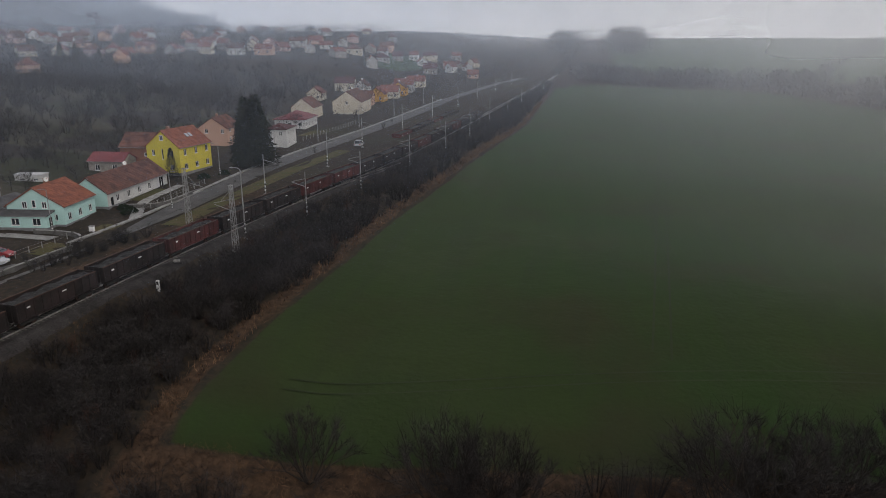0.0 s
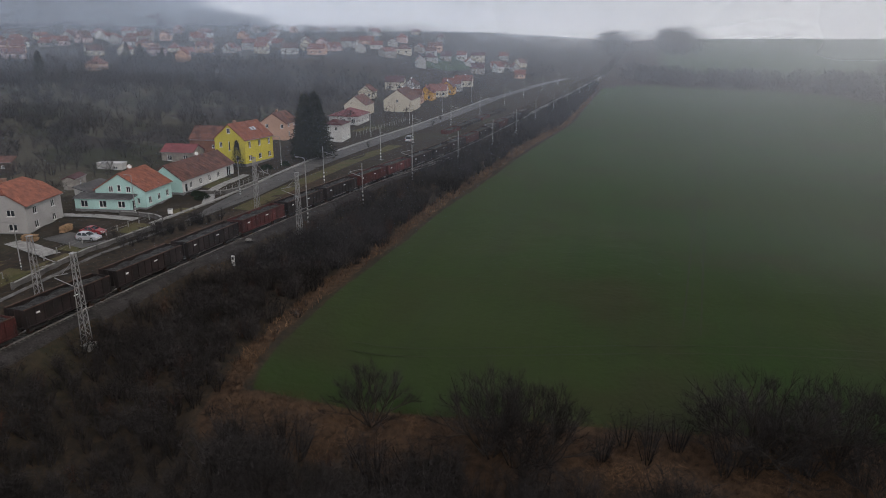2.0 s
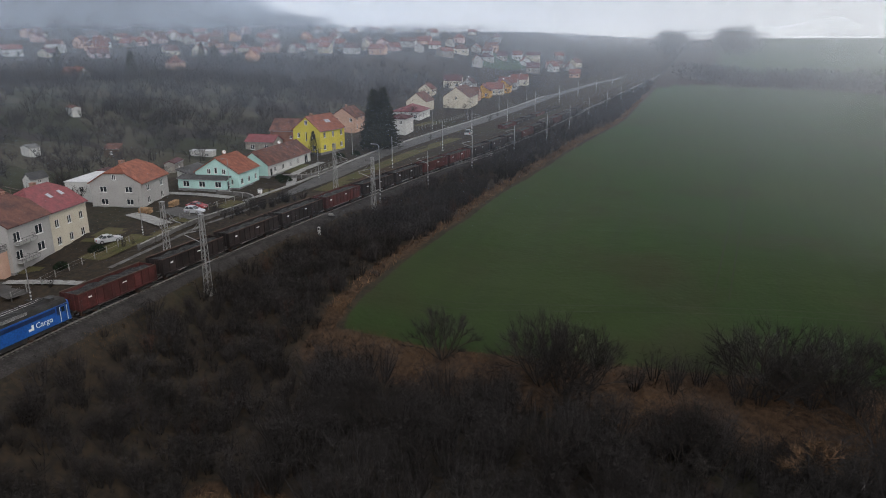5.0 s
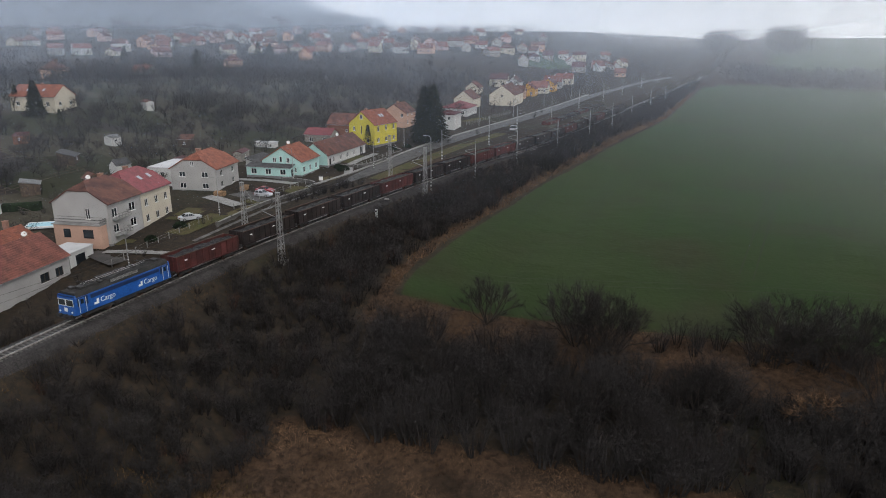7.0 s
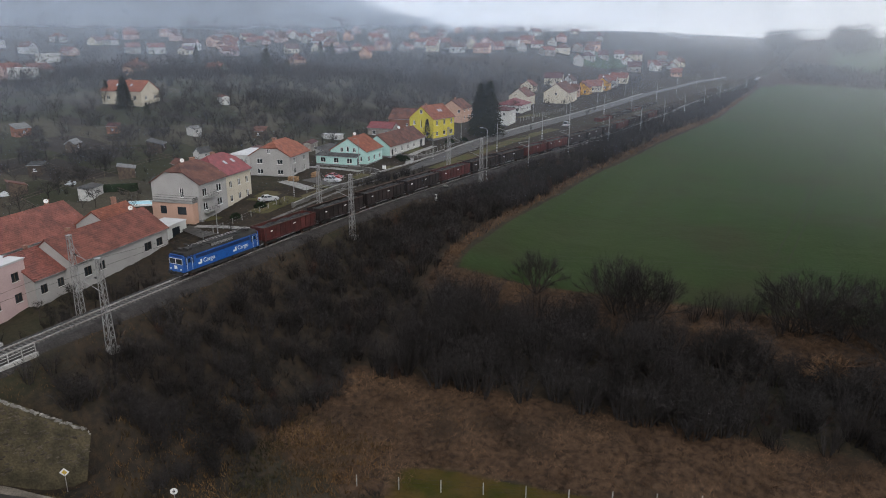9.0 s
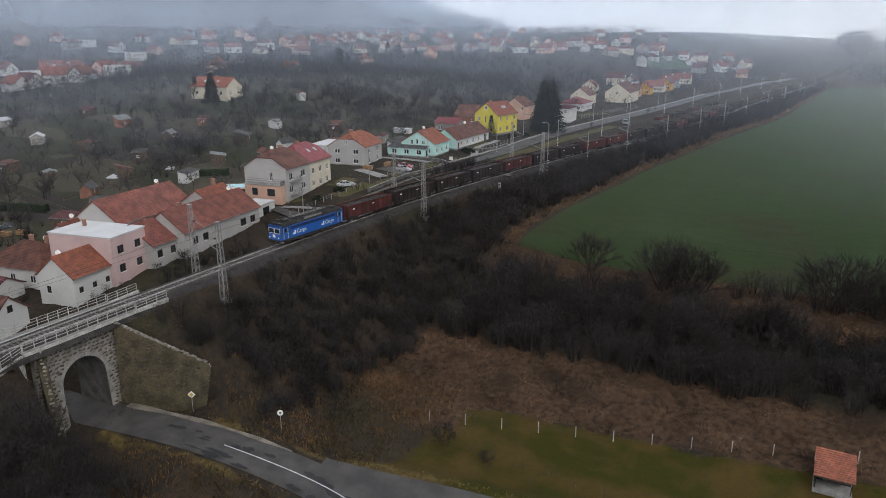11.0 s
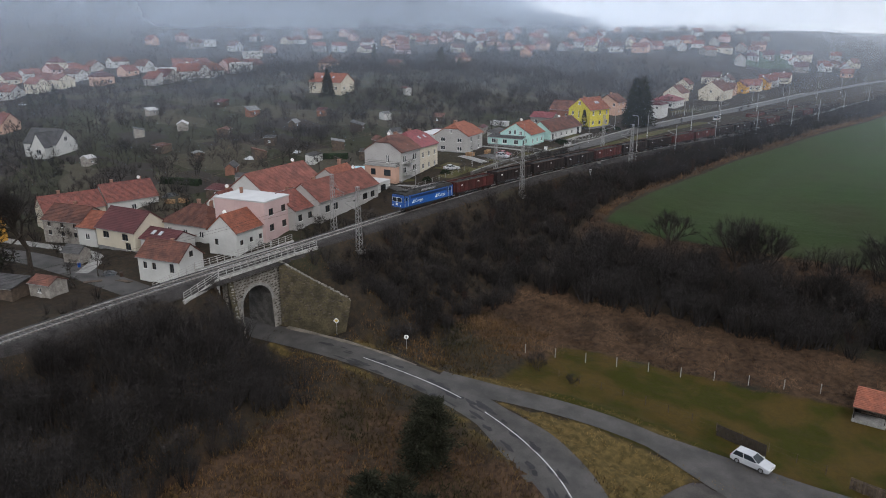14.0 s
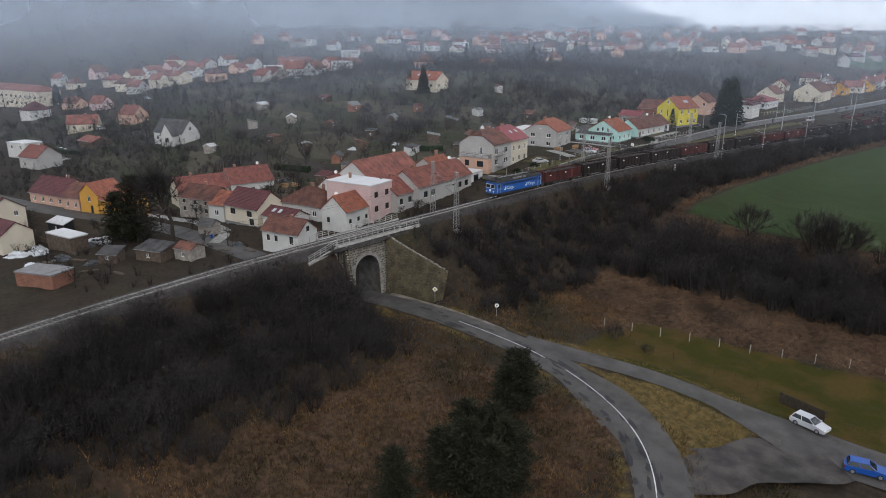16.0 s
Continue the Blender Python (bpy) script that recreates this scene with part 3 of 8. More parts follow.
def locomotive():
    """Box-cab electric locomotive: nose towards -y, 16.8 m over the buffers, 2.94 m wide."""
    L = tagged(new("locomotive"), "bright blue box-cab electric freight locomotive with grey roof", "locomotive")
    hl, hw = 7.85, 1.47
    bm = bmesh.new()
    sec = [(-hw, 1.05), (-hw, 3.15), (-hw + 0.12, 3.45), (hw - 0.12, 3.45), (hw, 3.15), (hw, 1.05)]
    rings = []
    for y, k, top, low in ((-hl, 0.93, 3.30, 1.05), (-hl - 0.02 + 0.25, 1.0, 3.45, 1.05), (-hl + 1.6, 1.0, 3.45, 1.05), (hl - 1.6, 1.0, 3.45, 1.05), (hl - 0.23, 1.0, 3.45, 1.05), (hl, 0.93, 3.30, 1.05)):
        ring = []
        for x, z in sec:
            end = abs(y) > hl - 0.1
            inset = 0.32 if end and z > 3.0 else (0.16 if end and z > 2.1 else 0)
            ring.append(bm.verts.new((x * k, y - math.copysign(inset, y), z if z < 3.3 else top)))
        rings.append(ring)
    for a, b in zip(rings, rings[1:]):
        for i in range(len(sec)):
            j = (i + 1) % len(sec)
            bm.faces.new((a[i], a[j], b[j], b[i]))
    bm.faces.new(rings[0][::-1])
    bm.faces.new(rings[-1])
    part("body", bm, M_BLUE, L)
    for s in (-1, 1):
        part("side_stripe", boxes((s * (hw + 0.002), -hl + 2.4, 2.52, s * (hw + 0.014), hl - 2.2, 3.0), (s * (hw + 0.002), -hl + 0.5, 2.05, s * (hw + 0.014), -hl + 2.0, 3.15), (s * (hw + 0.002), hl - 2.0, 2.05, s * (hw + 0.014), hl - 0.5, 3.15)), M_NAVY, L, "dark navy blue band along the side")
        for yy in (-hl + 1.15, hl - 1.15):
            d = part("cab_door", boxes((s * (hw + 0.015), yy - 0.36, 1.1, s * (hw + 0.035), yy + 0.36, 3.05)), M_BLUE, L)
            part("door_window", boxes((s * (hw + 0.036), yy - 0.22, 2.3, s * (hw + 0.046), yy + 0.22, 2.9)), GLASS, d)
            for k in (-0.48, 0.48):
                part("handrail", rods(((s * (hw + 0.09), yy + k, 1.2), (s * (hw + 0.09), yy + k, 3.0), 0.03)), M_WHITE, L, "white vertical handrail")
        for yy in (-3.4, 3.6):
            # the freight mark: a plain white square shape beside the word
            part("marking_shape", boxes((s * (hw + 0.004), yy - s * 1.65, 1.55, s * (hw + 0.012), yy - s * 0.95, 1.82), (s * (hw + 0.004), yy - s * 1.25, 1.83, s * (hw + 0.012), yy - s * 0.95, 2.2)), M_WHITE, L, "white square marking")
            m = Matrix.Translation((s * (hw + 0.012), yy + s * 0.45, 1.6)) @ Euler((radians(90), 0, radians(90 * s))).to_matrix().to_4x4()
            text_mesh("Cargo", 0.92, "lettering", M_WHITE, L, m)
    bm = bmesh.new()
    prism(bm, [(-hw - 0.015, 3.22), (-hw + 0.1, 3.5), (-hw + 0.35, 3.78), (hw - 0.35, 3.78), (hw - 0.1, 3.5), (hw + 0.015, 3.22)], -hl + 0.45, hl - 0.45)
    part("roof", bm, M_ROOF, L, "dull dark grey roof")
    for yw in (-hl + 0.9, hl - 0.9):
        part("roof_walkway", boxes((-1.1, yw - 0.4, 3.5, 1.1, yw + 0.4, 3.62)), M_ROOF, L)
    part("louvre_box", boxes((-hw + 0.12, -2.3, 3.5, hw - 0.12, 2.3, 3.94), bevel=0.04), M_ROOF, L)
    for k in range(5):
        for s in (-1, 1):
            part("louvre", boxes((s * (hw - 0.13), -2.2, 3.54 + 0.08 * k, s * (hw - 0.08), 2.2, 3.58 + 0.08 * k)), M_STEEL, L)
    for x, y, a in ((0.5, -5.9, 0.5), (-0.5, -6.3, 0.4), (0.4, 6.0, 0.5), (-0.4, 3.1, 0.4), (0.7, -3.2, 0.35), (-0.7, 5.6, 0.35)):
        part("roof_equipment", boxes((x - a, y - a * 0.7, 3.78, x + a, y + a * 0.7, 3.78 + a * 0.7), bevel=0.03), M_BLACK, L)
    for k in range(9):
        part("roof_grille", boxes((-0.95, -1.6 + k * 0.36, 3.95, 0.95, -1.38 + k * 0.36, 4.02)), M_BLACK, L)
    for yy, up in ((-4.6, 0), (4.7, 0)):
        bm = rods(((-0.75, yy - 0.9, 3.85), (0.75, yy - 0.9, 3.85), 0.05), ((-0.75, yy + 0.9, 3.85), (0.75, yy + 0.9, 3.85), 0.05),
                  ((-0.7, yy - 0.9, 3.9), (-0.5, yy + 0.8, 4.12), 0.035), ((0.7, yy - 0.9, 3.9), (0.5, yy + 0.8, 4.12), 0.035),
                  ((-0.5, yy + 0.8, 4.12), (-0.35, yy - 0.7, 4.3), 0.03), ((0.5, yy + 0.8, 4.12), (0.35, yy - 0.7, 4.3), 0.03),
                  ((-0.95, yy - 0.7, 4.34), (0.95, yy - 0.7, 4.34), 0.04), ((-0.95, yy - 0.45, 4.34), (0.95, yy - 0.45, 4.34), 0.04))
        part("pantograph", bm, M_BLACK, L, "folded black pantograph")
    for x, y in ((-0.6, -2.6), (0.6, -2.6), (-0.6, 2.4), (0.6, 2.4), (0.0, -3.0), (0.0, 3.0)):
        bm = bmesh.new()
        for q in range(4):
            rod(bm, (x, y, 3.78 + q * 0.09), (x, y, 3.84 + q * 0.09), 0.11, 8)
        part("insulator", bm, M_BLACK, L)
    for s in (-1, 1):
        part("roof_conductor", rods(((s * 0.25, -5.2, 4.12), (s * 0.25, 5.2, 4.12), 0.025)), M_RAIL, L)
    for e in (-1, 1):
        y = e * hl
        bm = boxes((-1.2, 0, 2.2, -0.08, 0.02, 2.95), (0.08, 0, 2.2, 1.2, 0.02, 2.95))
        rotm = Matrix.Translation((0, y - e * 0.10, 0)) @ Matrix.Rotation(radians(0 if e > 0 else 180), 4, "Z")
        bm.transform(rotm)
        part("windscreen", bm, GLASS, L)
        bm = boxes((-1.26, 0, 2.14, -0.02, 0.018, 2.2), (0.02, 0, 2.14, 1.26, 0.018, 2.2), (-1.26, 0, 2.95, -0.02, 0.018, 3.01), (0.02, 0, 2.95, 1.26, 0.018, 3.01), (-1.26, 0, 2.14, -1.2, 0.018, 3.0), (1.2, 0, 2.14, 1.26, 0.018, 3.0), (-0.08, 0, 2.14, -0.02, 0.018, 3.0), (0.02, 0, 2.14, 0.08, 0.018, 3.0))
        bm.transform(rotm)
        part("windscreen_frame", bm, M_WHITE, L, "white windscreen frame")
        for x in (-1.0, 1.0):
            part("headlight", rods(((x, y, 1.45), (x, y + e * 0.05, 1.45), 0.13), n=12), M_WHITE, L)
            bm = rods(((x * 0.875, y, 1.05), (x * 0.875, y + e * 0.45, 1.05), 0.12), ((x * 0.875, y + e * 0.45, 1.05), (x * 0.875, y + e * 0.52, 1.05), 0.26), n=14)
            part("buffer", bm, M_BLACK, L)
        part("marking_shape", boxes((-0.28, y + e * 0.002, 1.45, 0.28, y + e * 0.012, 1.95)), M_WHITE, L, "white shape on the nose")
        part("coupling", boxes((-0.15, y, 0.9, 0.15, y + e * 0.4, 1.1), (-1.25, y - e * 0.05, 0.5, 1.25, y + e * 0.06, 0.85), bevel=0.03), M_BLACK, L)
        part("cab_shade", boxes((-1.3, y - e * 0.42, 3.30, 1.3, y - e * 0.2, 3.34)), M_NAVY, L)
    part("underframe", boxes((-1.25, -hl + 0.1, 0.78, 1.25, hl - 0.1, 1.06), (-1.2, -1.8, 0.35, 1.2, 1.8, 0.8), bevel=0.04), M_BLACK, L)
    for yb in (-4.15, 4.15):
        part("bogie_frame", boxes((-1.3, yb - 2.2, 0.5, -1.08, yb + 2.2, 0.85), (1.08, yb - 2.2, 0.5, 1.3, yb + 2.2, 0.85), (-1.1, yb - 0.3, 0.45, 1.1, yb + 0.3, 0.8), bevel=0.04), M_BLACK, L)
        for k in (-1.6, 1.6):
            for x in (-0.76, 0.76):
                wheel(L, x, yb + k, 0.62)
    return L


def wagon(body_mat, label):
    """Four-axle high-sided open coal wagon, 14.04 m over the buffers."""
    W = tagged(new("coal_wagon"), label, "freight wagon", "coal train")
    hl, hw = 6.4, 1.42
    for s in (-1, 1):
        bm = boxes((s * hw, -hl, 1.2, s * (hw - 0.06), hl, 3.15))
        part("side_wall", bm, body_mat, W)
        for k in range(11):
            y = -hl + 0.06 + k * (2 * hl - 0.12) / 10
            part("stake", boxes((s * hw, y - 0.07, 1.1, s * (hw + 0.1), y + 0.07, 3.1), bevel=0.02), body_mat, W)
        part("top_rail", boxes((s * (hw - 0.09), -hl, 3.15, s * (hw + 0.1), hl, 3.25), bevel=0.02), M_RUST, W)
        part("sill", boxes((s * (hw - 0.1), -hl, 1.0, s * (hw + 0.11), hl, 1.2)), body_mat, W)
        for yd in (-3.1, 3.1):
            part("side_door", boxes((s * (hw + 0.02), yd - 0.45, 1.25, s * (hw + 0.05), yd + 0.45, 2.9)), body_mat, W)
        for pa in ((-hl + 1.5, 2.3, -hl + 2.0, 2.5), (0.5, 2.45, 1.3, 2.58)):
            part("data_panel", boxes((s * (hw + 0.052), pa[0], pa[1], s * (hw + 0.062), pa[2], pa[3])), M_WHITE, W, "small white lettering panel")
        for yy in (-hl + 0.25, hl - 0.25):
            part("ladder", rods(((s * (hw + 0.12), yy - 0.15, 1.0), (s * (hw + 0.12), yy - 0.15, 2.4), 0.02), ((s * (hw + 0.12), yy + 0.15, 1.0), (s * (hw + 0.12), yy + 0.15, 2.4), 0.02), n=4), M_BLACK, W)
    for e in (-1, 1):
        part("end_wall", boxes((-hw, e * hl, 1.0, hw, e * (hl - 0.08), 3.2)), body_mat, W)
        for x in (-0.8, 0.0, 0.8):
            part("end_stake", boxes((x - 0.06, e * hl, 1.0, x + 0.06, e * (hl + 0.09), 3.1)), body_mat, W)
        for x in (-0.875, 0.875):
            bm = rods(((x, e * hl, 1.05), (x, e * (hl + 0.5), 1.05), 0.11), ((x, e * (hl + 0.5), 1.05), (x, e * (hl + 0.58), 1.05), 0.23), n=10)
            part("buffer", bm, M_BLACK, W)
    gx, gy = np.meshgrid(np.linspace(-hw + 0.07, hw - 0.07, 9), np.linspace(-hl + 0.09, hl - 0.09, 40))
    r2 = np.random.default_rng(3)
    z = 2.75 + 0.28 * (1 - (gx / hw) ** 2) + 0.12 * np.sin(gy * 1.9) + 0.05 * r2.standard_normal(gx.shape)
    i = (np.arange(39)[:, None] * 9 + np.arange(8)[None]).ravel()
    part("coal_load", (np.c_[gx.ravel(), gy.ravel(), z.ravel()].tolist(), np.c_[i, i + 1, i + 10, i + 9].tolist()), M_COAL, W, "heaped black coal")
    part("underframe", boxes((-1.2, -hl, 0.85, 1.2, hl, 1.02), (-0.2, -hl - 0.35, 0.95, 0.2, hl + 0.35, 1.1)), M_BLACK, W)
    for yb in (-4.5, 4.5):
        part("bogie_frame", boxes((-1.2, yb - 1.3, 0.42, -1.0, yb + 1.3, 0.75), (1.0, yb - 1.3, 0.42, 1.2, yb + 1.3, 0.75), (-1.0, yb - 0.2, 0.5, 1.0, yb + 0.2, 0.85), bevel=0.03), M_BLACK, W)
        for k in (-0.9, 0.9):
            for x in (-0.76, 0.76):
                wheel(W, x, yb + k, 0.46, False)
    return W


def on_track(y, off=0.0):
    dx = float(track_x(y + 3) - track_x(y - 3)) / 6
    return pose(float(track_x(y)) + off, y, float(track_z(y)), 0, 0, math.degrees(math.atan2(-dx, 1)))


NOSE = 17.0
loco = locomotive()
loco.matrix_world = on_track(NOSE + 8.4)
red_wagon = wagon(M_OXIDE, "rust-red open wagon heaped with coal, behind the locomotive")
dark_wagon = wagon(M_SOOT, "sooty brown open wagon heaped with coal")
y = NOSE + 16.8 + 7.02
red_wagon.matrix_world = on_track(y)
dark_wagon.matrix_world = on_track(y + 14.04)
for i in range(2, 19):
    copy_thing(red_wagon if i in (4, 7, 8, 12, 15) else dark_wagon, on_track(y + 14.04 * i))
for i in range(6):
    copy_thing(dark_wagon if i % 3 else red_wagon, on_track(222 + 14.04 * i, -10.0))

# ---- houses ----
def wall_face(verts, faces, o, ux, w, h, holes, depth):
    """A wall w by h from o along ux with rectangular holes and their reveals pushed inwards by depth."""
    ux, uz = Vector(ux), Vector((0, 0, 1))
    inn = uz.cross(ux) * depth
    o = Vector(o)
    us = sorted({0.0, w} | {u for a in holes for u in (a[0], a[0] + a[2])})
    vs = sorted({0.0, h} | {v for a in holes for v in (a[1], a[1] + a[3])})

    def quad(*p):
        b = len(verts)
        verts.extend(p)
        faces.append(tuple(range(b, b + len(p))))
    for u0, u1 in zip(us, us[1:]):
        for v0, v1 in zip(vs, vs[1:]):
            cu, cv = (u0 + u1) / 2, (v0 + v1) / 2
            if any(a[0] < cu < a[0] + a[2] and a[1] < cv < a[1] + a[3] for a in holes):
                continue
            quad(o + ux * u0 + uz * v0, o + ux * u1 + uz * v0, o + ux * u1 + uz * v1, o + ux * u0 + uz * v1)
    for u, v, a, b in holes:
        c = [o + ux * u + uz * v, o + ux * (u + a) + uz * v, o + ux * (u + a) + uz * (v + b), o + ux * u + uz * (v + b)]
        for i in range(4):
            p, q = c[i], c[(i + 1) % 4]
            quad(p, q, q + inn, p + inn)


def window_part(parent, o, ux, u, v, a, b, depth, frame_mat, mullions=1, kind="window", sill=True):
    """A framed pane set in a hole; origin at the hole's lower corner."""
    ux, uz = Vector(ux), Vector((0, 0, 1))
    out = ux.cross(uz)
    base = Vector(o) + ux * u + uz * v - out * depth
    m = Matrix((ux, uz, out)).transposed().to_4x4()
    m.translation = base
    t = 0.07 if a > 0.5 else 0.05
    bars = [(0, 0, 0.01, a, t, 0.06), (0, b - t, 0.01, a, b, 0.06), (0, t, 0.01, t, b - t, 0.06), (a - t, t, 0.01, a, b - t, 0.06)]
    for k in range(mullions):
        c = a * (k + 1) / (mullions + 1)
        bars.append((c - 0.04, t, 0.01, c + 0.04, b - t, 0.06))
    bm = boxes(*bars)
    bm.transform(m)
    w = part(kind, bm, frame_mat, parent)
    bm = boxes((0.02, 0.02, 0.0, a - 0.02, b - 0.02, 0.012))
    bm.transform(m)
    part("pane", bm, GLASS, w)
    if kind == "window" and sill:
        bm = boxes((-0.06, -0.06, 0.06, a + 0.06, 0.0, depth + 0.08))
        bm.transform(m)
        part("sill", bm, M_WHITE, w)
    return w


def roof_plane(verts, faces, e0, e1, r1, r0, course=0.4, lift=0.07, thick=0.16):
    """One slope from eave e0-e1 up to ridge r0-r1, laid in stepped courses of tiles over a thick slab."""
    e0, e1, r0, r1 = map(Vector, (e0, e1, r0, r1))
    n = (e1 - e0).cross(r0 - e0)
    if n.length < 1e-6:
        n = (e1 - e0).cross(r1 - e0)
    n.normalize()
    rows = max(3, int(((r0 - e0).length + (r1 - e1).length) / 2 / course))
    for k in range(rows):
        a, b = k / rows, min(1.0, (k + 1) / rows)
        p = [e0.lerp(r0, a) + n * lift, e1.lerp(r1, a) + n * lift, e1.lerp(r1, b), e0.lerp(r0, b)]
        q = [e0.lerp(r0, a), e1.lerp(r1, a)]
        i = len(verts)
        verts.extend(p + q)
        faces.append((i, i + 1, i + 2, i + 3))
        faces.append((i + 4, i + 5, i + 1, i))
    i = len(verts)
    d = n * -thick
    verts.extend([e0, e1, r1, r0, e0 + d, e1 + d, r1 + d, r0 + d])
    faces.extend([(i + 7, i + 6, i + 5, i + 4), (i, i + 4, i + 5, i + 1), (i + 1, i + 5, i + 6, i + 2), (i + 3, i + 7, i + 4, i)])


def welded(verts, faces):
    bm = bmesh.new()
    vs = [bm.verts.new(v) for v in verts]
    for f in faces:
        if len({tuple(round(c, 4) for c in verts[i]) for i in f}) > 2:
            bm.faces.new([vs[i] for i in f])
    bmesh.ops.remove_doubles(bm, verts=bm.verts, dist=0.002)
    return bm


HOUSE_SPOTS = []


def house(x, y, yaw, w, d, h, rise, wall, roof, label, kind="gable", wins=(), doors=(), chimneys=(), z=None, over=0.4, plinth=None, frames=None, gable_wins=(), skylights=(), name="house", category="house", clip=0.0, group="", sills=True):
    """Ridge along local x. Sides: S (-y), N (+y), W (-x), E (+x). wins: (side, u, v, width, height)."""
    z = gz(x, y) if z is None else z
    H = tagged(new(name), label, category, group)
    HOUSE_SPOTS.append((x, y))
    H.matrix_world = pose(x, y, z, 0, 0, yaw)
    frames = frames or M_WHITE
    sides = {"S": ((-w / 2, -d / 2, 0), (1, 0, 0), w), "E": ((w / 2, -d / 2, 0), (0, 1, 0), d), "N": ((w / 2, d / 2, 0), (-1, 0, 0), w), "W": ((-w / 2, d / 2, 0), (0, -1, 0), d)}
    verts, faces = [], []
    for s, (o, ux, ln) in sides.items():
        holes = [q[1:5] for q in wins if q[0] == s] + [(u, 0.05, a, b) for t, u, a, b in doors if t == s]
        o2 = (o[0], o[1], 0)
        wall_face(verts, faces, o2, ux, ln, h, holes, 0.16)
        b = len(verts)
        p, q = Vector(o), Vector(o) + Vector(ux) * ln
        verts.extend([p - Vector((0, 0, 2.5)), q - Vector((0, 0, 2.5)), q, p])
        faces.append((b, b + 1, b + 2, b + 3))
    if kind in ("gable", "halfhip", "mono"):
        for s in (-1, 1):
            X = s * w / 2
            if kind == "mono":
                pts = [(X, -d / 2, h), (X, d / 2, h), (X, d / 2, h + rise)]
            elif clip:
                c = d / 2 * clip
                zc = h + rise * (1 - clip)
                pts = [(X, -d / 2, h), (X, d / 2, h), (X, c, zc), (X, -c, zc)]
            else:
                pts = [(X, -d / 2, h), (X, d / 2, h), (X, 0, h + rise)]
            b = len(verts)
            verts.extend(pts)
            faces.append(tuple(range(b, b + len(pts))))
        if kind == "mono":
            b = len(verts)
            verts.extend([(-w / 2, d / 2, h), (w / 2, d / 2, h), (w / 2, d / 2, h + rise), (-w / 2, d / 2, h + rise)])
            faces.append((b, b + 1, b + 2, b + 3))
    part("wall", welded(verts, faces), wall, H)
    if plinth:
        part("plinth", boxes((-w / 2 - 0.04, -d / 2 - 0.04, -2.5, w / 2 + 0.04, d / 2 + 0.04, 0.5)), plinth, H, "grey plinth")
    # roof
    rv, rf = [], []
    k = rise / (d / 2) if kind != "mono" else rise / d
    ex, ey, ez = w / 2 + (over if kind != "gable" else over * 0.6), d / 2 + over, h - over * k
    t = 0.05
    if kind == "gable" and not clip:
        roof_plane(rv, rf, (-ex, -ey, ez + t), (ex, -ey, ez + t), (ex, 0, h + rise + t), (-ex, 0, h + rise + t))
        roof_plane(rv, rf, (ex, ey, ez + t), (-ex, ey, ez + t), (-ex, 0, h + rise + t), (ex, 0, h + rise + t))
    elif kind == "gable":
        c, zc = (d / 2) * clip, h + rise * (1 - clip)
        rx = w / 2 - c * 0.9
        for s in (-1, 1):
            lower = [(-s * ex, s * ey, ez + t), (s * ex, s * ey, ez + t)] if s < 0 else [(ex, ey, ez + t), (-ex, ey, ez + t)]
            a, b = lower
            fa, fb = math.copysign(1, a[0]), math.copysign(1, b[0])
            roof_plane(rv, rf, a, b, (fb * ex, s * c, zc + t), (fa * ex, s * c, zc + t))
            roof_plane(rv, rf, (fa * ex, s * c, zc + t), (fb * ex, s * c, zc + t), (fb * rx, 0, h + rise + t), (fa * rx, 0, h + rise + t))
        roof_plane(rv, rf, (ex, -c, zc + t), (ex, c, zc + t), (rx, 0, h + rise + t), (rx, 0, h + rise + t))
        roof_plane(rv, rf, (-ex, c, zc + t), (-ex, -c, zc + t), (-rx, 0, h + rise + t), (-rx, 0, h + rise + t))
    elif kind == "hip":
        rx = max(0.0, w / 2 - d / 2)
        roof_plane(rv, rf, (-ex, -ey, ez + t), (ex, -ey, ez + t), (rx, 0, h + rise), (-rx, 0, h + rise))
        roof_plane(rv, rf, (ex, ey, ez + t), (-ex, ey, ez + t), (-rx, 0, h + rise), (rx, 0, h + rise))
        roof_plane(rv, rf, (ex, -ey, ez + t), (ex, ey, ez + t), (rx, 0, h + rise), (rx, 0, h + rise))
        roof_plane(rv, rf, (-ex, ey, ez + t), (-ex, -ey, ez + t), (-rx, 0, h + rise), (-rx, 0, h + rise))
    elif kind == "mono":
        roof_plane(rv, rf, (-ex, -ey, ez + t), (ex, -ey, ez + t), (ex, d / 2 + 0.2, h + rise + t), (-ex, d / 2 + 0.2, h + rise + t))
    if kind == "flat":
        bm = boxes((-w / 2 - 0.08, -d / 2 - 0.08, h + 0.002, w / 2 + 0.08, d / 2 + 0.08, h + 0.22), bevel=0.03)
        box(bm, -w / 2 - 0.14, -d / 2 - 0.14, h + 0.22, w / 2 + 0.14, d / 2 + 0.14, h + 0.30)
        rf_ob = part("roof", bm, roof, H)
    else:
        rf_ob = part("roof", welded(rv, rf), roof, H)
        if kind in ("gable", "hip"):
            rx = w / 2 + over * 0.6 if (kind == "gable" and not clip) else (w / 2 - d / 2 * clip * 0.9 if kind == "gable" else max(0.2, w / 2 - d / 2))
            part("ridge_tiles", rods(((-rx, 0, h + rise + 0.04), (rx, 0, h + rise + 0.04), 0.12)), roof, rf_ob)
        gut = [((-ex, s * ey, ez - 0.02), (ex, s * ey, ez - 0.02), 0.06) for s in ((-1, 1) if kind != "mono" else (-1,))]
        for g in gut if sills else ():
            part("gutter", rods(g), M_STEEL, H)
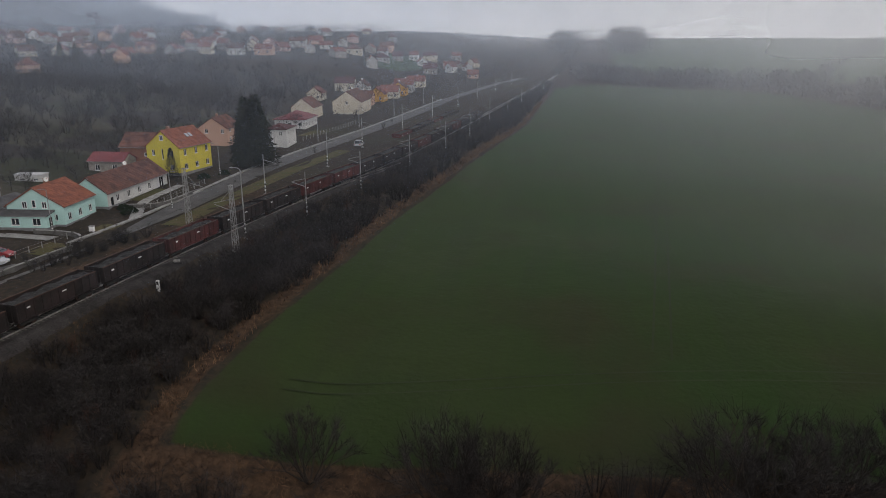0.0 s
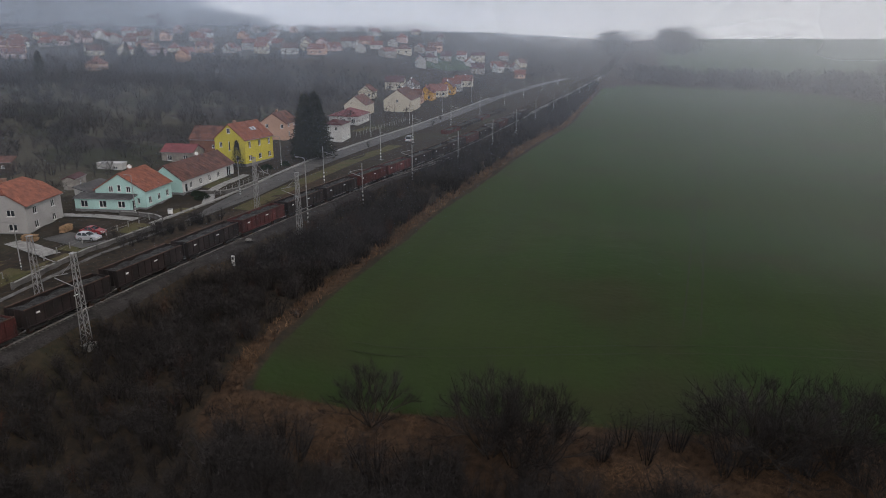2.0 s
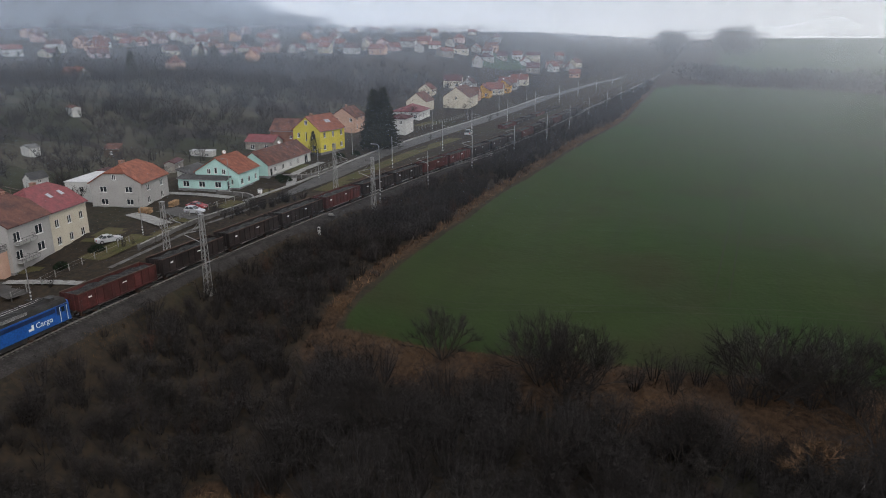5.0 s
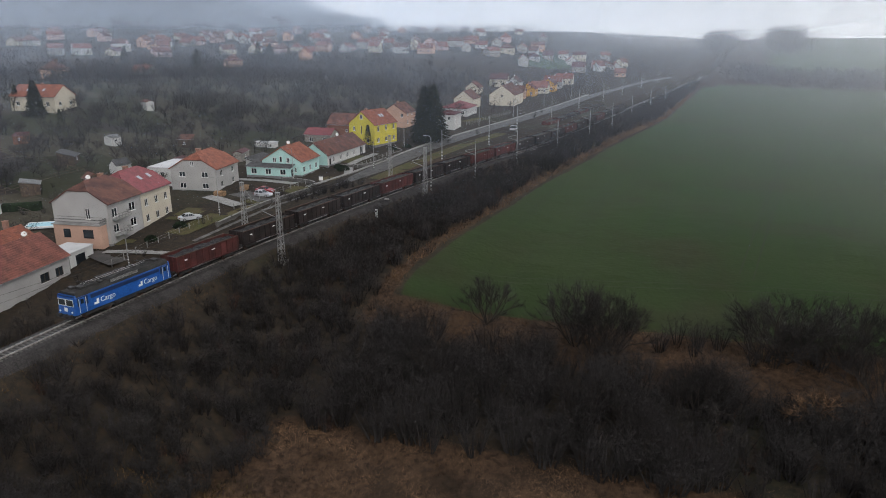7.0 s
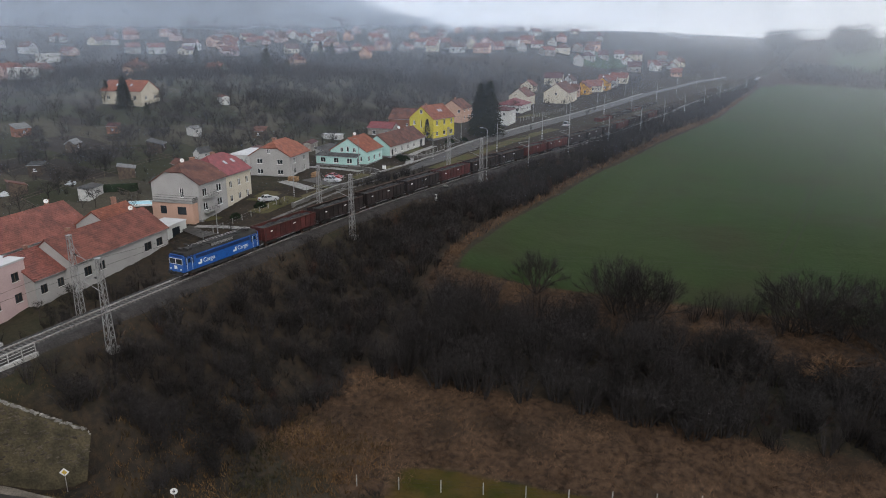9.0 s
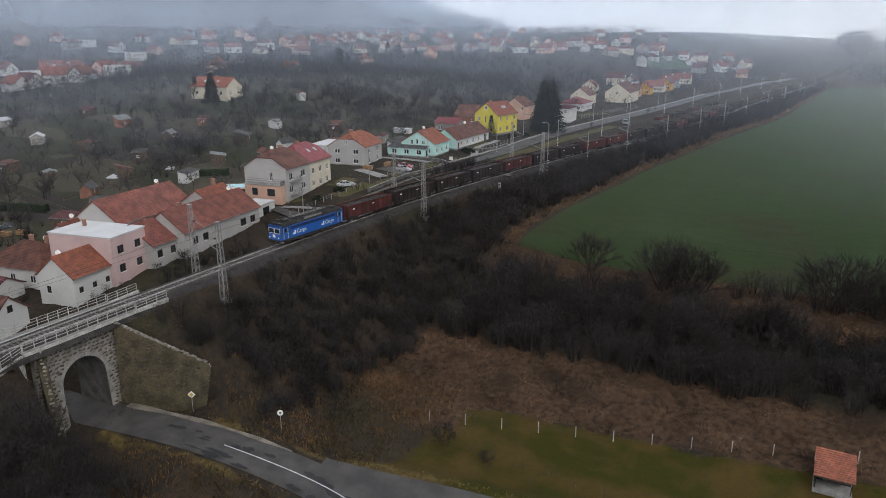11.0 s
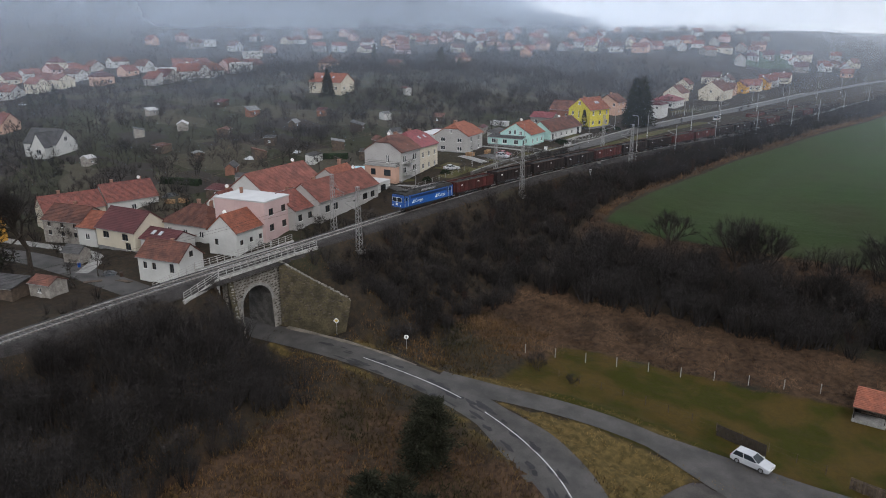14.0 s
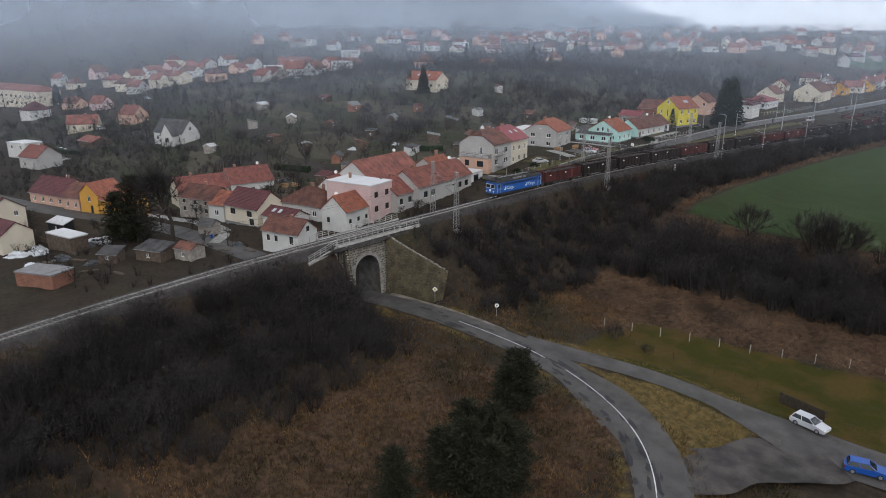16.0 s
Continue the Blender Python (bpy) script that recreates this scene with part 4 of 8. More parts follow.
    for cx, cy, cw, ch in chimneys:
        zb = h + rise * (1 - abs(cy) / (d / 2)) if kind not in ("flat", "mono") else h
        c = part("chimney", boxes((cx - cw / 2, cy - cw / 2, zb - 0.6, cx + cw / 2, cy + cw / 2, zb + ch), (cx - cw / 2 - 0.06, cy - cw / 2 - 0.06, zb + ch, cx + cw / 2 + 0.06, cy + cw / 2 + 0.06, zb + ch + 0.1)), M_CHIM, rf_ob)
        if group and sills and (cx > 0) == (w > 10):
            bm = bmesh.new()
            for q in range(4):
                rod(bm, (cx - 0.3 - 0.05 * q, cy - 0.2, zb + ch - 0.1), (cx - 0.35 - 0.05 * q, cy - 0.25, zb + ch - 0.08), 0.42 - 0.09 * q, 12)
            part("satellite_dish", bm, M_WHITE, c, "pale satellite dish")
    for side, u, v, a, b in wins:
        o, ux, ln = sides[side]
        window_part(H, o, ux, u, v, a, b, 0.14, frames, 1 if a > 0.7 else 0, sill=sills)
    for side, u, a, b in doors:
        o, ux, ln = sides[side]
        window_part(H, o, ux, u, 0.05, a, b, 0.14, M_WOOD if a < 1.6 else M_WHITE, 0, "door")
    for s, u, v, a, b in gable_wins:
        X = s * (w / 2 + 0.015)
        window_part(H, (X, -s * d / 2, 0), (0, s, 0), u, v, a, b, -0.01, frames, 1 if a > 0.7 else 0)
    for s, u, v, a in skylights:
        # lies on the slope: s side, u along x, v share of the way up
        yy, zz = s * (d / 2) * (1 - v), h + rise * v
        sl = math.atan2(rise, d / 2)
        bm = boxes((-a / 2, -0.6, 0.02, a / 2, 0.6, 0.12))
        mt = Matrix.Translation((u, yy, zz + 0.17)) @ Matrix.Rotation(-s * sl, 4, "X")
        bm.transform(mt)
        sk = part("skylight", bm, M_STEEL, rf_ob)
        bm = boxes((-a / 2 + 0.08, -0.52, 0.121, a / 2 - 0.08, 0.52, 0.128))
        bm.transform(mt)
        part("pane", bm, M_SKYGLASS, sk)
    return H


M_CHIM = mat("chimney_brick", (0.30, 0.16, 0.11), (0.22, 0.13, 0.10), 0.9, 1.0, 8, 0.3)
M_SKYGLASS = paint("skylight_glass", (0.45, 0.48, 0.52), 0.1)
R_ORANGE = mat("orange_tiles", (0.27, 0.095, 0.056), (0.165, 0.062, 0.042), 0.8, 0.9, 4, 0.4, rand=0.1)
R_RED = mat("red_tiles", (0.19, 0.068, 0.052), (0.115, 0.046, 0.039), 0.8, 0.9, 4, 0.4, rand=0.15)
R_BROWN = mat("brown_tiles", (0.150, 0.066, 0.048), (0.074, 0.038, 0.032), 0.85, 0.55, 4, 0.4, rand=0.15)
R_CRIMSON = mat("crimson_sheet", (0.22, 0.052, 0.056), (0.15, 0.042, 0.045), 0.6, 0.9, 4, 0.3)
R_MAROON = mat("maroon_tiles", (0.095, 0.032, 0.034), (0.07, 0.026, 0.028), 0.75, 0.5, 5, 0.3, rand=0.1)
R_SALMON = mat("salmon_tiles", (0.225, 0.086, 0.064), (0.125, 0.052, 0.043), 0.8, 0.55, 4, 0.4, rand=0.1)
R_GREY = mat("grey_slate", (0.085, 0.083, 0.083), (0.050, 0.049, 0.050), 0.8, 0.5, 5, 0.3, rand=0.1)
R_FLATW = paint("white_roof_sheet", (0.50, 0.50, 0.50))
W_YEL = paint("yellow_render", (0.60, 0.51, 0.06))
W_MINT = paint("mint_render", (0.44, 0.66, 0.62))
W_WHITE = paint("white_render", (0.51, 0.51, 0.49))
W_GREY = paint("grey_render", (0.37, 0.36, 0.345))
W_CREAM = paint("cream_render", (0.54, 0.49, 0.39))
W_PINK = paint("pink_render", (0.50, 0.37, 0.355))
W_PEACH = paint("peach_render", (0.50, 0.32, 0.24))
W_OCHRE = paint("ochre_render", (0.50, 0.27, 0.05))
W_STONE = mat("stone_wall_render", (0.30, 0.28, 0.25), (0.20, 0.18, 0.16), 0.95, 1.2, 5, 0.5)
W_BRICK = mat("bare_brick", (0.23, 0.11, 0.075), (0.17, 0.085, 0.06), 0.95, 0.8, 7, 0.4)
M_PLINTH = mat("grey_plinth", (0.20, 0.20, 0.20), (0.15, 0.15, 0.15), 0.9, 1.0, 8, 0.3)


def row(side, n, length, v, a, b, start=None):
    """n windows evenly along a side."""
    st = length / n
    return [(side, st * (i + 0.5) - a / 2, v, a, b) for i in range(n)]


# the street of larger houses above the railway
STREET = "houses along the railway street"
yel = house(-33.4, 154.6, 82, 11.6, 9.6, 6.7, 3.7, W_YEL, R_ORANGE, "tall yellow rendered house with an orange tiled roof", wins=row("S", 3, 12.0, 1.2, 1.2, 1.3) + row("S", 3, 12.0, 4.5, 1.0, 1.5) + [("W", 1.4, 1.2, 0.8, 1.2), ("W", 6.6, 1.2, 0.9, 1.2), ("W", 1.5, 4.4, 0.9, 1.3), ("W", 4.4, 3.6, 0.5, 2.4), ("W", 6.8, 4.4, 1.0, 1.4)], chimneys=((-2.5, 0.6, 0.6, 1.0),), skylights=((-1, 0.2, 0.5, 0.9), (-1, 1.4, 0.5, 0.9)), plinth=M_PLINTH, gable_wins=((-1, 4.3, 8.1, 1.0, 1.2),), z=2.3, group=STREET)
long_house = house(-31.9, 129.2, 94, 23.0, 8.0, 3.3, 2.9, W_WHITE, R_BROWN, "long low white cottage with a brown tiled roof", wins=[("S", 3 + 4.0 * i, 1.0, 1.1, 1.3) for i in range(4)] + [("S", 19.6, 0.1, 1.9, 2.6)], doors=(("S", 1.0, 1.0, 2.1),), chimneys=((3, 0.6, 0.6, 1.0),), plinth=M_PLINTH, z=1.2, group=STREET)
bm = bmesh.new()
prism(bm, [(-3.95, 0.52), (3.95, 0.52), (3.95, 3.3), (0, 6.1), (-3.95, 3.3)], 0, 0.01)
bm.transform(Matrix.Translation((-11.52, 0, 0)) @ Matrix.Rotation(radians(90), 4, "Z"))
part("gable_render", bm, W_MINT, long_house, "mint green gable end")
mint = house(-33.0, 110.2, 98, 10.2, 10.6, 4.0, 3.2, W_MINT, R_ORANGE, "mint green gabled house with an orange tiled roof", wins=row("S", 3, 10.2, 1.1, 1.1, 1.3) + row("W", 3, 10.6, 1.2, 0.9, 1.2) + row("N", 2, 10.2, 1.1, 1.1, 1.3), chimneys=((0.5, 0.8, 0.7, 1.1),), gable_wins=((-1, 3.0, 3.5, 0.9, 1.2), (-1, 4.85, 3.6, 0.7, 1.4), (-1, 6.7, 3.5, 0.9, 1.2)), z=0.7, plinth=M_PLINTH, group=STREET)
house(-34.6, 103.7, 8, 11.8, 2.6, 2.7, 0.5, W_MINT, R_GREY, "low mint glazed porch with a grey roof", kind="mono", wins=row("S", 3, 11.8, 0.9, 1.5, 1.3), doors=(("E", 0.7, 1.0, 2.1),), z=0.7, over=0.25, plinth=M_PLINTH, name="porch", category="porch")
house(-41.0, 109.5, 98, 9.0, 5.0, 2.6, 1.6, W_WHITE, R_GREY, "grey-roofed lean-to beside the mint house", kind="mono", z=0.6, name="lean_to", category="shed", wins=[("W", 1.5, 1.0, 1.0, 1.0)])
house(-43.6, 90.8, 104, 11.4, 11.0, 5.5, 3.3, W_GREY, R_ORANGE, "two-storey grey rendered house with an orange half-hipped roof", clip=0.42, wins=row("S", 2, 11.4, 0.9, 1.2, 1.3) + row("S", 2, 11.4, 3.5, 1.2, 1.3) + row("W", 2, 11, 0.9, 1.5, 1.2) + row("W", 2, 11, 3.5, 1.5, 1.2) + row("E", 2, 11, 3.5, 1.3, 1.2), chimneys=((-1.0, 0.7, 0.9, 0.9),), gable_wins=((-1, 5.0, 6.1, 0.8, 1.1),), z=-0.2, plinth=M_PLINTH, group=STREET)
house(-54.0, 92.0, 104, 12, 7, 4.6, 0.3, W_WHITE, R_FLATW, "flat-roofed white annexe behind the grey house", kind="flat", z=-0.2, wins=row("W", 1, 7, 2.6, 1.0, 1.2), name="annexe", category="house")
semi = house(-37.9, 55.2, 102, 9.9, 11.2, 8.0, 3.5, W_GREY, R_BROWN, "tall grey semi-detached house with brown tiles and balconies", clip=0.38, wins=[("S", 1.2, 2.3, 1.5, 1.5), ("S", 6.2, 2.3, 1.8, 1.5), ("S", 1.2, 5.2, 1.5, 1.6), ("S", 6.2, 5.2, 1.8, 1.6), ("W", 2.2, 2.4, 2.0, 1.6), ("W", 6.6, 5.0, 0.9, 2.0), ("W", 6.8, 2.4, 0.8, 1.3)], chimneys=((-0.8, 0.6, 0.6, 0.9), (2.6, 0.6, 0.8, 0.8)), z=-2.8, plinth=M_PLINTH, group=STREET)
house(-40.0, 65.0, 102, 9.9, 11.2, 8.0, 3.5, W_CREAM, R_CRIMSON, "tall cream semi-detached house with a crimson roof", clip=0.38, wins=row("S", 3, 9.9, 1.9, 1.1, 1.4) + row("S", 3, 9.9, 5.0, 1.1, 1.4) + row("E", 2, 11.2, 5.0, 1.2, 1.3) + row("E", 2, 11.2, 2.0, 1.2, 1.3), chimneys=((0.6, 0.9, 0.8, 0.9),), skylights=((-1, -0.6, 0.5, 0.9), (-1, 2.4, 0.5, 0.9)), z=-2.8, plinth=M_PLINTH, group=STREET)


def balcony(parent, x0, x1, y0, y1, z, side):
    """Slab with a railing of posts and bars, under a house."""
    b = part("balcony", boxes((x0, y0, z - 0.15, x1, y1, z), bevel=0.02), M_CONC, parent, "concrete balcony with dark railings")
    for zz in (z + 0.95, z + 0.5):
        part("railing", rods(((x0, y0, zz), (x1, y0, zz), 0.03), ((x0, y0, zz), (x0, y1, zz), 0.03), ((x1, y0, zz), (x1, y1, zz), 0.03), n=4), M_BLACK, b)
    n = max(2, int((x1 - x0 + y1 - y0) / 0.9))
    for k in range(n + 1):
        part("rail_post", rods(((x0 + (x1 - x0) * k / n, y0, z), (x0 + (x1 - x0) * k / n, y0, z + 0.95), 0.025), n=4), M_BLACK, b)


balcony(semi, -4.0, 0.2, -6.6, -5.6, 1.9, "S")
balcony(semi, -4.0, 0.2, -6.6, -5.6, 4.9, "S")
part("ground_floor_bay", boxes((-6.6, -5.0, 0.0, -4.95, 4.6, 4.2), bevel=0.02), W_PEACH, semi, "peach ground-floor bay under the terrace")
balcony(semi, -6.8, -4.95, -5.1, 4.8, 4.4, "W")
for k in range(2):
    part("bay_window", boxes((-6.66, -3.4 + 4.6 * k, 1.9, -6.60, -1.4 + 4.0 * k, 3.5)), GLASS, semi)
# houses round the yellow one and beyond the firs
house(-50.5, 152, 5, 9, 6, 3.2, 1.6, W_STONE, R_CRIMSON, "low outbuilding with a crimson roof", z=1.8, wins=row("S", 2, 9, 0.8, 1.2, 1.4), name="outbuilding", category="shed")
house(-46.5, 160, 5, 9, 8, 5.4, 3.0, W_BRICK, R_BROWN, "bare brick barn with a brown roof", z=2.2, wins=row("S", 2, 9, 3.0, 0.7, 0.8), name="barn", category="barn")
house(-60.0, 136, 10, 6.5, 2.5, 2.2, 0.2, W_WHITE, R_FLATW, "white caravan-like garden trailer", kind="flat", z=1.4, wins=row("S", 2, 6.5, 1.0, 1.0, 0.6), name="garden_trailer", category="trailer")
house(-45.0, 196, 95, 10.5, 9, 5.2, 3.0, W_PEACH, R_BROWN, "peach gabled house with a brown tiled roof", z=2.9, wins=row("W", 2, 10, 3.6, 1.0, 1.2) + row("S", 3, 13, 1.2, 1.1, 1.3) + row("S", 3, 13, 4.0, 1.1, 1.3), chimneys=((0, 0.6, 0.6, 1.0),), group=STREET)
house(-25.5, 196, 95, 9, 7, 5.6, 1.0, W_WHITE, R_MAROON, "narrow white house beside the tall firs", kind="hip", z=2.6, wins=row("S", 2, 9, 1.0, 0.9, 1.2) + row("S", 2, 9, 3.6, 0.9, 1.2) + row("W", 2, 7, 3.6, 0.9, 1.2), group=STREET)
house(-38.0, 238, 95, 15, 11, 3.6, 2.2, W_WHITE, R_CRIMSON, "white bungalow with a hipped crimson roof", kind="hip", z=3.0, wins=row("S", 4, 15, 1.0, 1.3, 1.4) + row("W", 3, 11, 1.0, 1.3, 1.4), group=STREET)
house(-46.0, 268, 95, 13, 9, 4.4, 3.4, W_CREAM, R_BROWN, "pale gabled house behind the bungalow", z=3.4, wins=row("W", 2, 9, 1.2, 1.1, 1.3), group=STREET)
house(-34.5, 291, 96, 22, 12, 5.2, 4.2, W_CREAM, R_BROWN, "cream gabled house with a brown tiled roof", z=3.4, wins=row("S", 3, 22, 1.2, 1.2, 1.4) + row("W", 1, 12, 4.0, 1.0, 1.2), chimneys=((2, 0.6, 0.7, 1.0),), group=STREET)
for k, (hx, hy, wl, rf, w, d, h, r) in enumerate(((-40, 322, W_PEACH, R_BROWN, 13, 10, 4.6, 3.6), (-38, 341, W_OCHRE, R_RED, 12, 10, 5.0, 3.6), (-37, 360, W_CREAM, R_SALMON, 12, 10, 4.6, 3.8), (-37, 380, W_OCHRE, R_BROWN, 13, 10, 5.4, 3.6), (-40, 402, W_GREY, R_RED, 14, 11, 5.6, 3.8), (-60, 385, W_GREY, R_BROWN, 13, 10, 4.8, 3.8), (-42, 440, W_CREAM, R_RED, 14, 10, 5.0, 3.8), (-66, 330, W_CREAM, R_RED, 12, 9, 4.4, 3.4))):
    house(hx, hy, 96 if k % 2 else 6, w * 0.8, d * 0.8, h * 0.8, r * 0.8, wl, rf, "gabled street house near the station with a tiled roof", wins=row("S", 3, w * 0.8, 1.0, 1.1, 1.3) + row("W", 2, d * 0.8, 1.0, 1.1, 1.3), chimneys=((1.0, 0.6, 0.6, 1.0),), group=STREET)

# the older low houses beside the embankment
OLD = "old houses below the embankment"
house(-31.3, 28.2, 101.5, 23.0, 9.6, 4.2, 3.4, W_GREY, R_SALMON, "long low house with a salmon tiled roof", wins=[("S", 2.0, 1.2, 1.6, 1.5), ("S", 5.0, 1.2, 1.6, 1.5), ("S", 16.5, 1.2, 1.9, 1.5), ("S", 19.8, 1.2, 1.7, 1.5)], chimneys=((9.5, 1.0, 0.7, 1.2), (-6, 0.8, 0.6, 1.0)), z=-4.9, frames=M_WOOD, group=OLD)
house(-30.3, 13.9, 101.5, 6.6, 9.6, 3.9, 3.2, W_GREY, R_RED, "low red-roofed cottage joined to the pink house", wins=row("S", 2, 6.6, 1.2, 1.3, 1.4), chimneys=((1.6, 1.2, 0.5, 1.1),), z=-5.6, frames=M_WOOD, group=OLD)
house(-48.0, 24.5, 102, 21.0, 11.5, 4.6, 4.0, W_WHITE, R_SALMON, "big barn-like house with a wide salmon tiled roof", wins=[("S", 9.0, 1.0, 1.4, 1.2)], chimneys=((7.5, 0.8, 0.6, 1.3),), z=-5.4, group=OLD)
house(-40.5, 37.5, 102, 9.0, 8.0, 4.6, 2.6, W_GREY, R_ORANGE, "small wing with an orange tiled roof", chimneys=((2.0, 0.5, 0.7, 1.6),), z=-4.6, group=OLD)
house(-33.5, 44.2, 102, 6.0, 5.0, 2.5, 0.2, W_WHITE, R_FLATW, "flat-roofed white garage below the tall house", kind="flat", doors=(("S", 1.5, 2.6, 2.0),), z=-4.0, name="garage", category="garage")
pink = house(-32.2, 6.2, 105, 8.2, 13.0, 7.8, 0.3, W_PINK, R_FLATW, "flat-roofed pink house with a white roof edge", kind="flat", wins=row("S", 2, 8.2, 1.6, 1.4, 1.4) + row("S", 2, 8.2, 4.9, 1.4, 1.4), chimneys=((1.0, 3.5, 0.5, 1.4),), frames=M_WOOD, z=-6.6, group=OLD)
house(-28.3, -0.6, 104, 8.4, 7.2, 4.4, 3.0, W_WHITE, R_ORANGE, "small white gabled house with bright orange tiles", wins=row("S", 3, 8.4, 1.4, 0.9, 1.0) + [("W", 1.5, 1.2, 0.9, 1.2)], chimneys=((-2.0, 0.9, 0.5, 1.0),), z=-7.4, frames=M_WOOD, group=OLD)
house(-43.5, 0.6, 14, 13.5, 9.5, 3.6, 3.2, W_WHITE, R_BROWN, "white cottage with a hipped brown roof", kind="hip", wins=row("S", 3, 13.5, 1.0, 1.2, 1.3), chimneys=((-1.0, 1.0, 0.6, 1.4), (2.5, 1.0, 0.6, 1.4)), z=-7.9, group=OLD)
house(-50.0, 12.5, 104, 8, 7, 4.0, 2.6, W_WHITE, R_RED, "small house with red tiles behind the cottage", chimneys=((0, 0.6, 0.6, 1.3),), z=-7.2, group=OLD)
house(-29.0, -15.0, 17, 10.0, 6.2, 3.4, 2.5, W_WHITE, R_BROWN, "low white house with a dark brown roof below the rails", wins=[("S", 1.2, 1.0, 0.9, 1.3), ("S", 3.4, 1.0, 0.9, 1.3), ("S", 7.6, 0.9, 1.0, 1.7)], gable_wins=((1, 2.7, 3.4, 0.9, 1.1),), chimneys=((0.5, 0.5, 0.5, 0.7),), z=-9.1, frames=M_WOOD, group=OLD)
house(-53.0, -10.0, 13, 11.5, 9.0, 4.6, 3.4, W_CREAM, R_MAROON, "cream house with a steep maroon roof and white gable", wins=row("S", 2, 11.5, 2.4, 1.8, 1.4) + [("S", 8.5, 0.4, 1.6, 1.6)], z=-9.6, frames=M_WOOD, plinth=M_PLINTH, group=OLD)
house(-41.5, -8.5, 13, 9.0, 6.0, 2.8, 1.6, W_WHITE, R_MAROON, "low maroon-roofed annexe with roof windows", z=-8.8, skylights=((-1, -2, 0.5, 0.9), (-1, 0, 0.5, 0.9)), name="annexe", category="house")
house(-84.5, 4.5, 82, 12.5, 10.0, 3.8, 3.6, W_WHITE, R_RED, "long row house with a red tiled roof", wins=row("S", 3, 12.5, 1.0, 1.2, 1.3), chimneys=((4, 0.7, 0.6, 1.2), (-3, 0.7, 0.6, 1.2)), z=-9.3, group=OLD)
house(-86.0, -9.0, 82, 13.5, 9.0, 3.4, 3.2, W_CREAM, R_RED, "cream row house with a red tiled roof", wins=row("S", 4, 13.5, 1.0, 1.1, 1.3), chimneys=((-2, 0.7, 0.6, 1.2),), z=-9.5, group=OLD)
house(-70.0, -14.5, 20, 11.0, 8.0, 4.6, 2.6, W_STONE, R_BROWN, "weathered grey house with small windows", wins=row("S", 3, 11, 1.0, 1.0, 1.1) + row("S", 3, 11, 3.0, 0.9, 1.0), chimneys=((0, 0.5, 0.6, 1.0),), z=-9.7, frames=M_WOOD, group=OLD)
house(-62.5, -12.5, 20, 5.0, 8.0, 4.0, 2.6, W_WHITE, R_ORANGE, "narrow white house with orange tiles", wins=row("S", 1, 5, 1.2, 1.2, 1.3), z=-9.7, group=OLD)
house(-84.5, -30.0, 22, 8.0, 8.0, 4.2, 2.6, W_OCHRE, R_ORANGE, "bright ochre house with an orange roof", wins=row("S", 2, 8, 1.0, 1.0, 1.4), z=-9.8, group=OLD)
house(-91.5, -33.0, 112, 8.0, 6.5, 5.2, 2.6, W_OCHRE, R_ORANGE, "ochre gabled house wing with white windows", wins=row("W", 1, 6.5, 3.2, 1.2, 1.3) + row("S", 2, 8, 1.0, 1.0, 1.3), doors=(("W", 3.5, 1.0, 2.1),), z=-9.8, group=OLD)
house(-98.0, -35.5, 22, 6.0, 8.0, 3.6, 3.0, W_PEACH, R_BROWN, "peach cottage between its neighbours", wins=row("S", 2, 6, 1.0, 1.0, 1.4), z=-9.8, group=OLD)
house(-109.0, -38.0, 20, 14.0, 9.0, 3.4, 3.6, W_PEACH, R_MAROON, "long cottage with a dusky purple tiled roof", wins=row("S", 4, 14, 1.0, 1.2, 1.3), chimneys=((3, 0.6, 0.6, 1.1),), z=-9.9, group=OLD)
house(-96.0, -57.0, 15, 13.0, 9.0, 4.6, 3.0, W_CREAM, R_MAROON, "cream two-storey house with a maroon roof", wins=row("S", 3, 13, 1.2, 1.1, 1.3) + row("E", 2, 9, 2.8, 1.0, 1.2), z=-10.4, group=OLD)
house(-77.0, -59.5, 15, 14.0, 7.0, 3.4, 2.4, W_CREAM, R_MAROON, "low cream house with a maroon roof and wooden fence", wins=row("S", 3, 14, 1.0, 1.1, 1.2), z=-10.4, group=OLD)
house(-64.0, -49.5, 15, 9.0, 4.0, 2.6, 0.2, M_WOOD, R_FLATW, "dark timber shed with a pale flat roof", kind="flat", z=-10.2, name="shed", category="shed")
house(-40.5, -60.0, 30, 8.5, 5.0, 2.6, 0.2, W_BRICK, M_PLINTH, "bare brick shed with a grey flat roof", kind="flat", z=-10.4, name="shed", category="shed")
house(-52.0, -22.5, 25, 4.0, 3.0, 2.2, 1.0, W_STONE, R_GREY, "tiny grey garden shed", z=-9.8, name="shed", category="shed")
house(-205, 1, 10, 11, 8, 2.6, 1.6, M_WOOD, R_SALMON, "open garden pavilion with a salmon roof", name="pavilion", category="shed")
house(-173, 22, 20, 15, 9, 4.0, 4.6, W_WHITE, R_GREY, "dark-roofed white house with steep gables", wins=row("S", 4, 15, 0.8, 1.2, 1.8), gable_wins=((1, 3.6, 4.6, 1.4, 1.6),))
house(-169, 19, 110, 7, 6, 4.0, 4.4, W_WHITE, R_GREY, "steep gabled wing of the dark-roofed house", wins=row("W", 1, 6, 1.0, 2.0, 1.8))
house(-147.5, 131.5, 12, 17, 10, 4.4, 3.4, W_CREAM, R_ORANGE, "cream cottage with an orange tiled roof among firs", wins=row("S", 3, 17, 1.2, 1.3, 1.4) + row("E", 2, 10, 1.2, 1.2, 1.3), chimneys=((0, 0.7, 0.7, 1.0),), skylights=((-1, -3, 0.5, 0.9), (-1, 3, 0.5, 0.9)))
